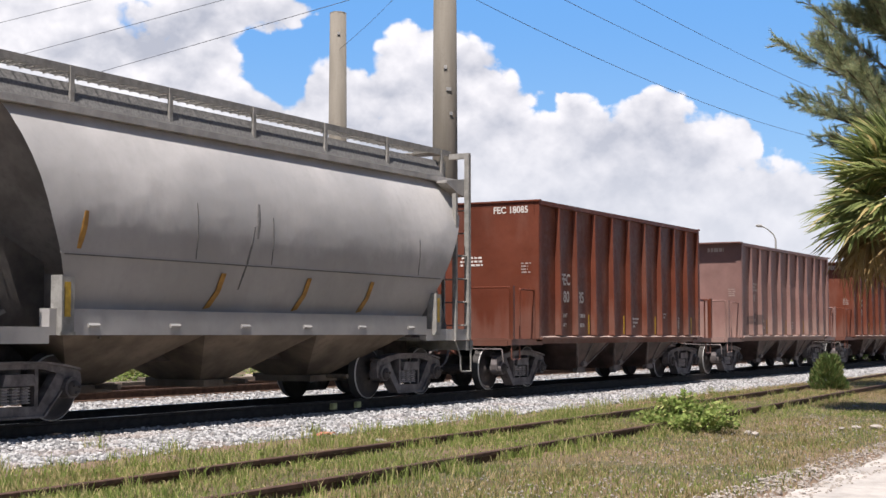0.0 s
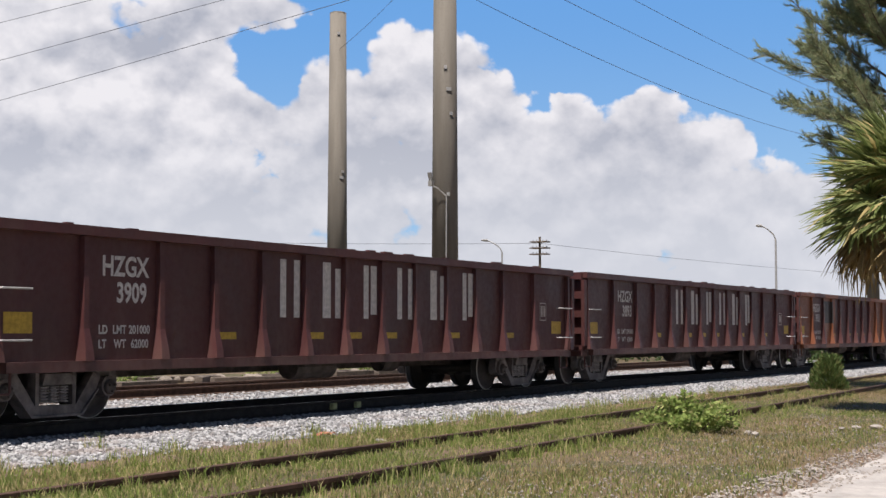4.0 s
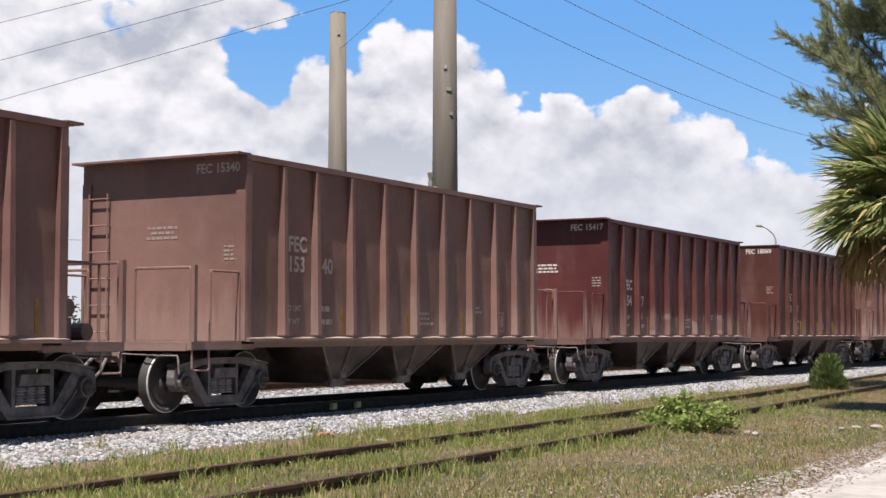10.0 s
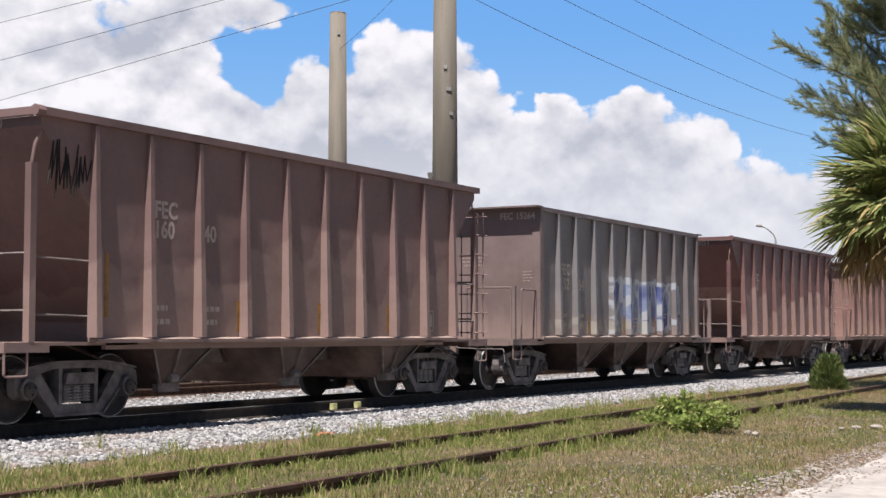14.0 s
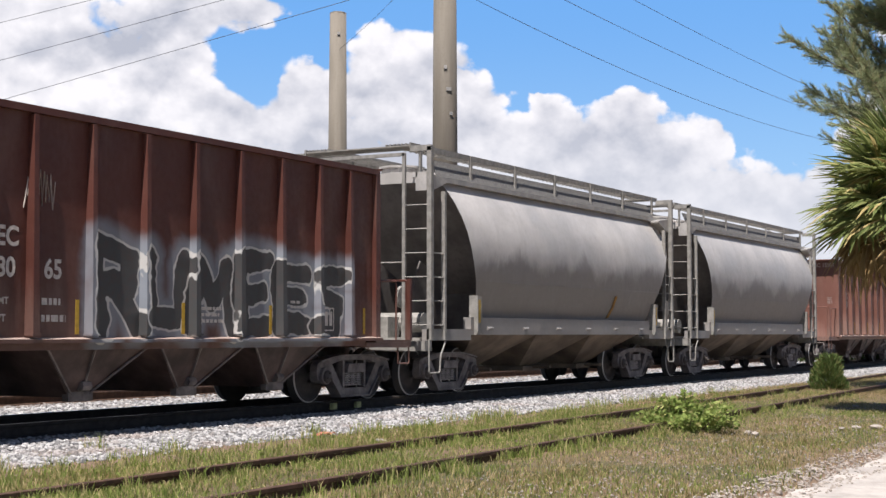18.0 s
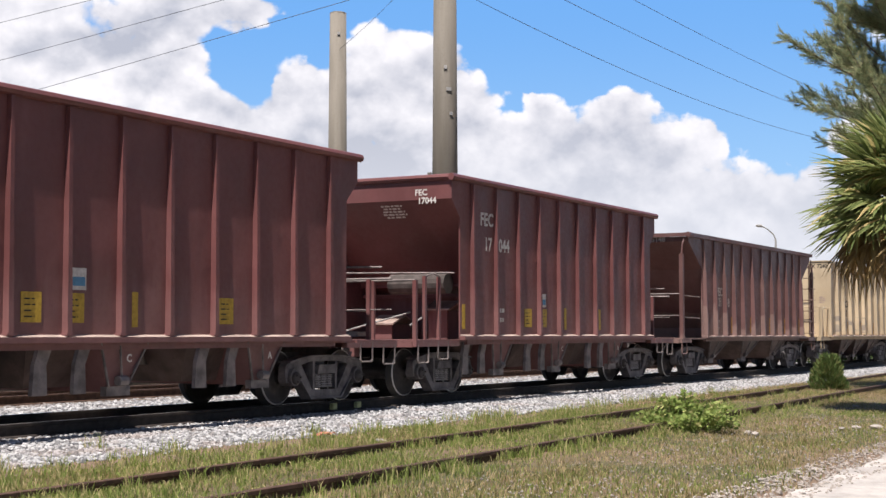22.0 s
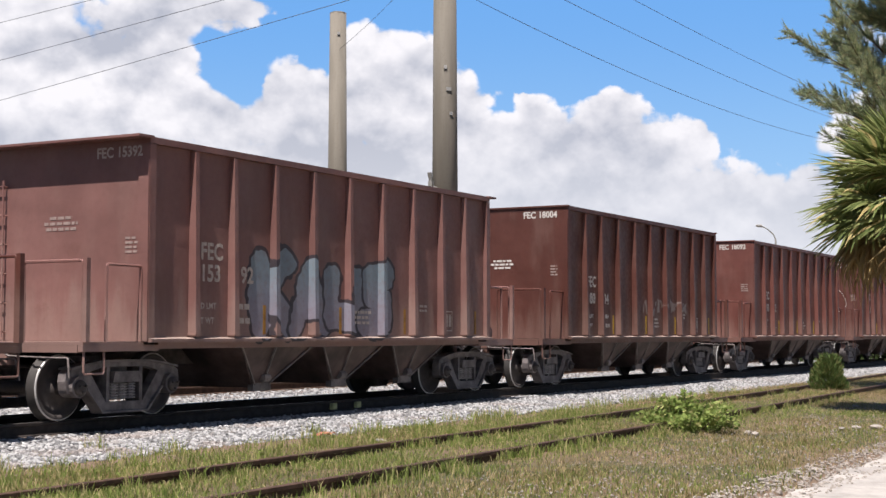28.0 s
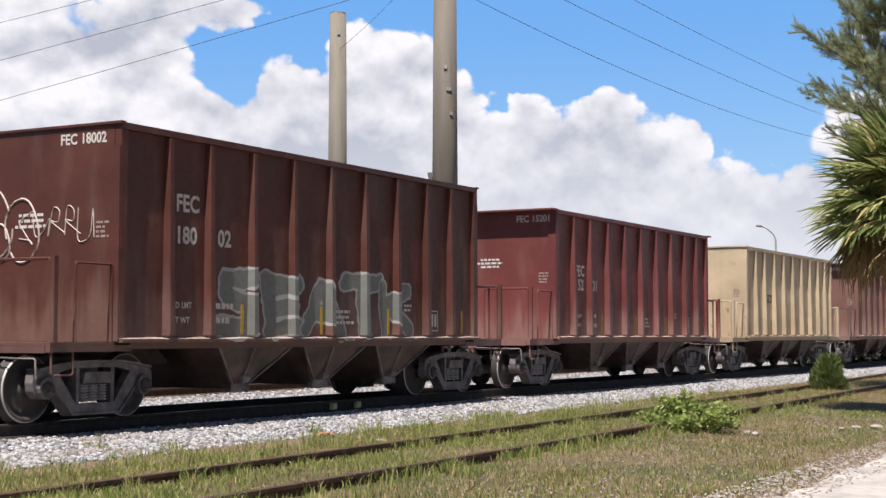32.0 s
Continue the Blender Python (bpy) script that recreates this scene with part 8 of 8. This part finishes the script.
new_hopper(479.39, 9.3, REDBROWN, "18006", 35.2, "dark red-brown hopper car with green and white tags", piece=dict(box_=(1.5, 5.9, 1.03, 1.98), letters="EMUAM", fill=((0.018, 0.05, 0.038), (0.22, 0.25, 0.25)), line=WHITE_G, wide=0.13, outline=0.03, amt=0.92))
daub(TRAIN[-1][0], GHOST, GHOST, [(0.2, 2.2, 0.85, 0.45)])
old_hopper(491.93, 9.6, (0.200, 0.098, 0.086), "15392", 36.6, 1, "light brown hopper car with a blue-grey and black tag", text=FADED, rows=(2.12, 1.82), piece=dict(box_=(2.35, 6.15, 1.03, 2.25), letters="KAUS", fill=((0.25, 0.235, 0.285), (0.20, 0.255, 0.295)), line=(0.035, 0.032, 0.04), wide=0.22, outline=0.045, amt=0.93))
new_hopper(505.1, 9.6, REDBROWN, "18004", 37.3, "dark red-brown hopper car with faint white tags", tags=(tag((4.3, 7.6, 1.5, 2.0), 2.7, 0.35, ((0.3, 0.26, 0.24), (0.4, 0.36, 0.34)), (0.4, 0.38, 0.36), amt=0.55, gap_at=0.3),))
new_hopper(518.1, 9.7, (0.135, 0.047, 0.037), "18092", 38.1, "rust-brown steel hopper car with flat ends")
new_hopper(531.25, 9.65, (0.122, 0.045, 0.036), "18015", 39.4, "red-brown hopper car with white loops sprayed on its end", rows=(2.36, 1.89))
loops(TRAIN[-1][0], 12, [(0.95, 2.25, 0.30, 0.33), (0.42, 2.62, 0.26, 0.19), (0.30, 2.15, 0.22, 0.26), (-0.10, 2.35, 0.28, 0.34), (-0.62, 2.30, 0.34, 0.40), (-0.42, 1.80, 0.24, 0.27), (0.40, 2.64, 0.12, 0.07)], WHITE)
scribble(TRAIN[-1][0], 21, 0.05, -0.65, 2.55, 2.95, 3, r=0.007)
new_hopper(544.38, 9.65, (0.120, 0.043, 0.034), "18111", 40.8, "red-brown hopper car with a big green tag and grey blocks", rows=(2.70, 2.37), piece=dict(box_=(2.9, 8.05, 1.03, 2.22), letters="RADS", fill=((0.012, 0.17, 0.092), (0.016, 0.20, 0.11)), line=(0.34, 0.31, 0.29), wide=0.20, outline=0.028, slant=0.12, halo=(0.035, 0.022, 0.022), amt=0.94), tags=(tag((-0.2, 2.7, 0.9, 2.2), 1.1, 0.36, ((0.27, 0.27, 0.285), (0.40, 0.41, 0.42)), (0.03, 0.03, 0.03), amt=0.9, gap_at=1.3, line_w=0.09), tag((8.0, 9.9, 0.9, 2.2), 2.4, 0.36, ((0.27, 0.27, 0.285), (0.40, 0.41, 0.42)), (0.03, 0.03, 0.03), amt=0.9, gap_at=1.3, line_w=0.09)))
new_hopper(557.6, 9.64, REDBROWN, "18002", 41.2, "dark red-brown hopper car with a pale green-grey tag", rows=(2.74, 2.31), piece=dict(box_=(2.0, 7.4, 1.03, 2.0), letters="SEATK", fill=((0.13, 0.14, 0.125), (0.15, 0.165, 0.15)), line=(0.42, 0.42, 0.40), wide=0.13, outline=0.03, amt=0.85))
loops(TRAIN[-1][0], 17, [(0.75, 2.55, 0.42, 0.50), (0.55, 2.30, 0.18, 0.25), (0.15, 2.45, 0.30, 0.42)], FADED, 0.016)
scribble(TRAIN[-1][0], 18, 0.2, -1.1, 2.3, 2.75, 5, FADED, 0.009)
old_hopper(570.74, 9.5, (0.157, 0.043, 0.039), "15201", 42.6, 1, "red steel hopper car with flat ends", text=WHITE)
old_hopper(583.63, 9.46, CREAM, "", 43.3, 1, "cream hopper car with rusty streaks", mark="RGCX", text=BLACKP, dust=(0.30, 0.22, 0.15), streak=0.45, rust=0.6)
old_hopper(596.9, 9.5, BROWN, "", 44.9, 1, "brown steel hopper car with flat ends")
old_hopper(610.1, 9.5, BROWN, "", 45.7, 1, "brown steel hopper car with flat ends")

# how far the train has rolled, in metres, at each time
ROLLED = [(0.0, 0.0), (1.0, 17.07), (2.0, 34.51), (3.0, 52.02), (3.5, 60.73), (5.5, 95.23), (6.0, 103.82), (7.0, 121.13), (8.0, 138.48), (9.0, 156.02), (10.0, 173.38), (11.0, 190.69), (12.0, 207.91), (13.0, 225.08), (14.0, 242.28), (14.5, 250.85), (16.5, 284.91)]
ROLLED += [(17.0, 293.40), (18.0, 310.20), (19.0, 326.80), (20.0, 343.58), (21.0, 360.55), (22.0, 377.28), (23.0, 394.03), (24.0, 410.72), (25.0, 427.49), (25.5, 435.85), (27.5, 469.15), (28.0, 477.44), (29.0, 493.99), (30.0, 510.56), (31.0, 527.07), (32.0, 543.66)]


def rolled(t):
    """Smooth (cubic) reading between the timed marks."""
    k = max(i for i, (a, _) in enumerate(ROLLED) if a <= t + 1e-6)
    k = min(k, len(ROLLED) - 2)
    (t0, s0), (t1, s1) = ROLLED[k], ROLLED[k + 1]
    v = (s1 - s0) / (t1 - t0)
    va = (s0 - ROLLED[k - 1][1]) / (t0 - ROLLED[k - 1][0]) if k > 0 else v
    vb = (ROLLED[k + 2][1] - s1) / (ROLLED[k + 2][0] - t1) if k + 2 < len(ROLLED) else v
    m0, m1, h = (v + va) / 2, (v + vb) / 2, t1 - t0
    u = (t - t0) / h
    return (2 * u ** 3 - 3 * u * u + 1) * s0 + (u ** 3 - 2 * u * u + u) * h * m0 + (3 * u * u - 2 * u ** 3) * s1 + (u ** 3 - u * u) * h * m1


def motions():
    """The train rolls past, its wheels turn, the clouds drift, the leaves sway."""
    times = [i * 0.5 for i in range(65)]
    fronts = {}
    for car, front in TRAIN:
        fronts[car.name] = front
        walk(car, [(t, pose(front - rolled(t), 0, 0)) for t in times])
    for w, car, cx, dx in WHEELSETS:
        front = fronts[car.name]
        rows = []
        for f in range(0, 961):
            t = f / 30
            s = rolled(t)
            if 7.0 < front + cx - s < 42.0:
                rows.append((t, pose(dx, 0, R_WHEEL, 0, -math.degrees(s / R_WHEEL) % 360.0, 0)))
        if not rows:
            continue
        if rows[0][0] > 0:
            rows.insert(0, (0.0, rows[0][1]))
        if rows[-1][0] < 32.0:
            rows.append((32.0, rows[-1][1]))
        walk(w, rows)
    walk(SKY, [(t, pose(EYE.x, EYE.y, EYE.z, 0, 0, 1.9 * (t - 13.0) / 32.0)) for t in (0.0, 8.0, 16.0, 24.0, 32.0)])
    # the tall tree leans over in the gusts and comes back
    lean = [(0.0, 1.4), (3.0, 3.6), (6.0, 2.3), (9.0, 1.9), (11.0, 0.3), (14.0, 0.4), (19.0, -0.7), (22.0, 0.3), (25.5, 0.2), (28.0, -0.5), (29.5, -1.7), (32.0, -1.7)]
    px, py, pz = PINE.location
    walk(PINE, [(t, pose(px, py, pz, -0.874 * a, -0.486 * a, 0)) for t, a in lean])
    for ob, m, amp, ph, rate in SWAY:
        rows = []
        for k in range(33):
            t = float(k)
            a = amp * (0.6 * math.sin(rate * t * 1.7 + ph) + 0.4 * math.sin(rate * t * 3.1 + ph * 2.3))
            b = amp * 0.6 * math.sin(rate * t * 2.3 + ph * 1.7)
            rows.append((t, m @ pose(0, 0, 0, 0, a, b)))
        walk(ob, rows)


motions()
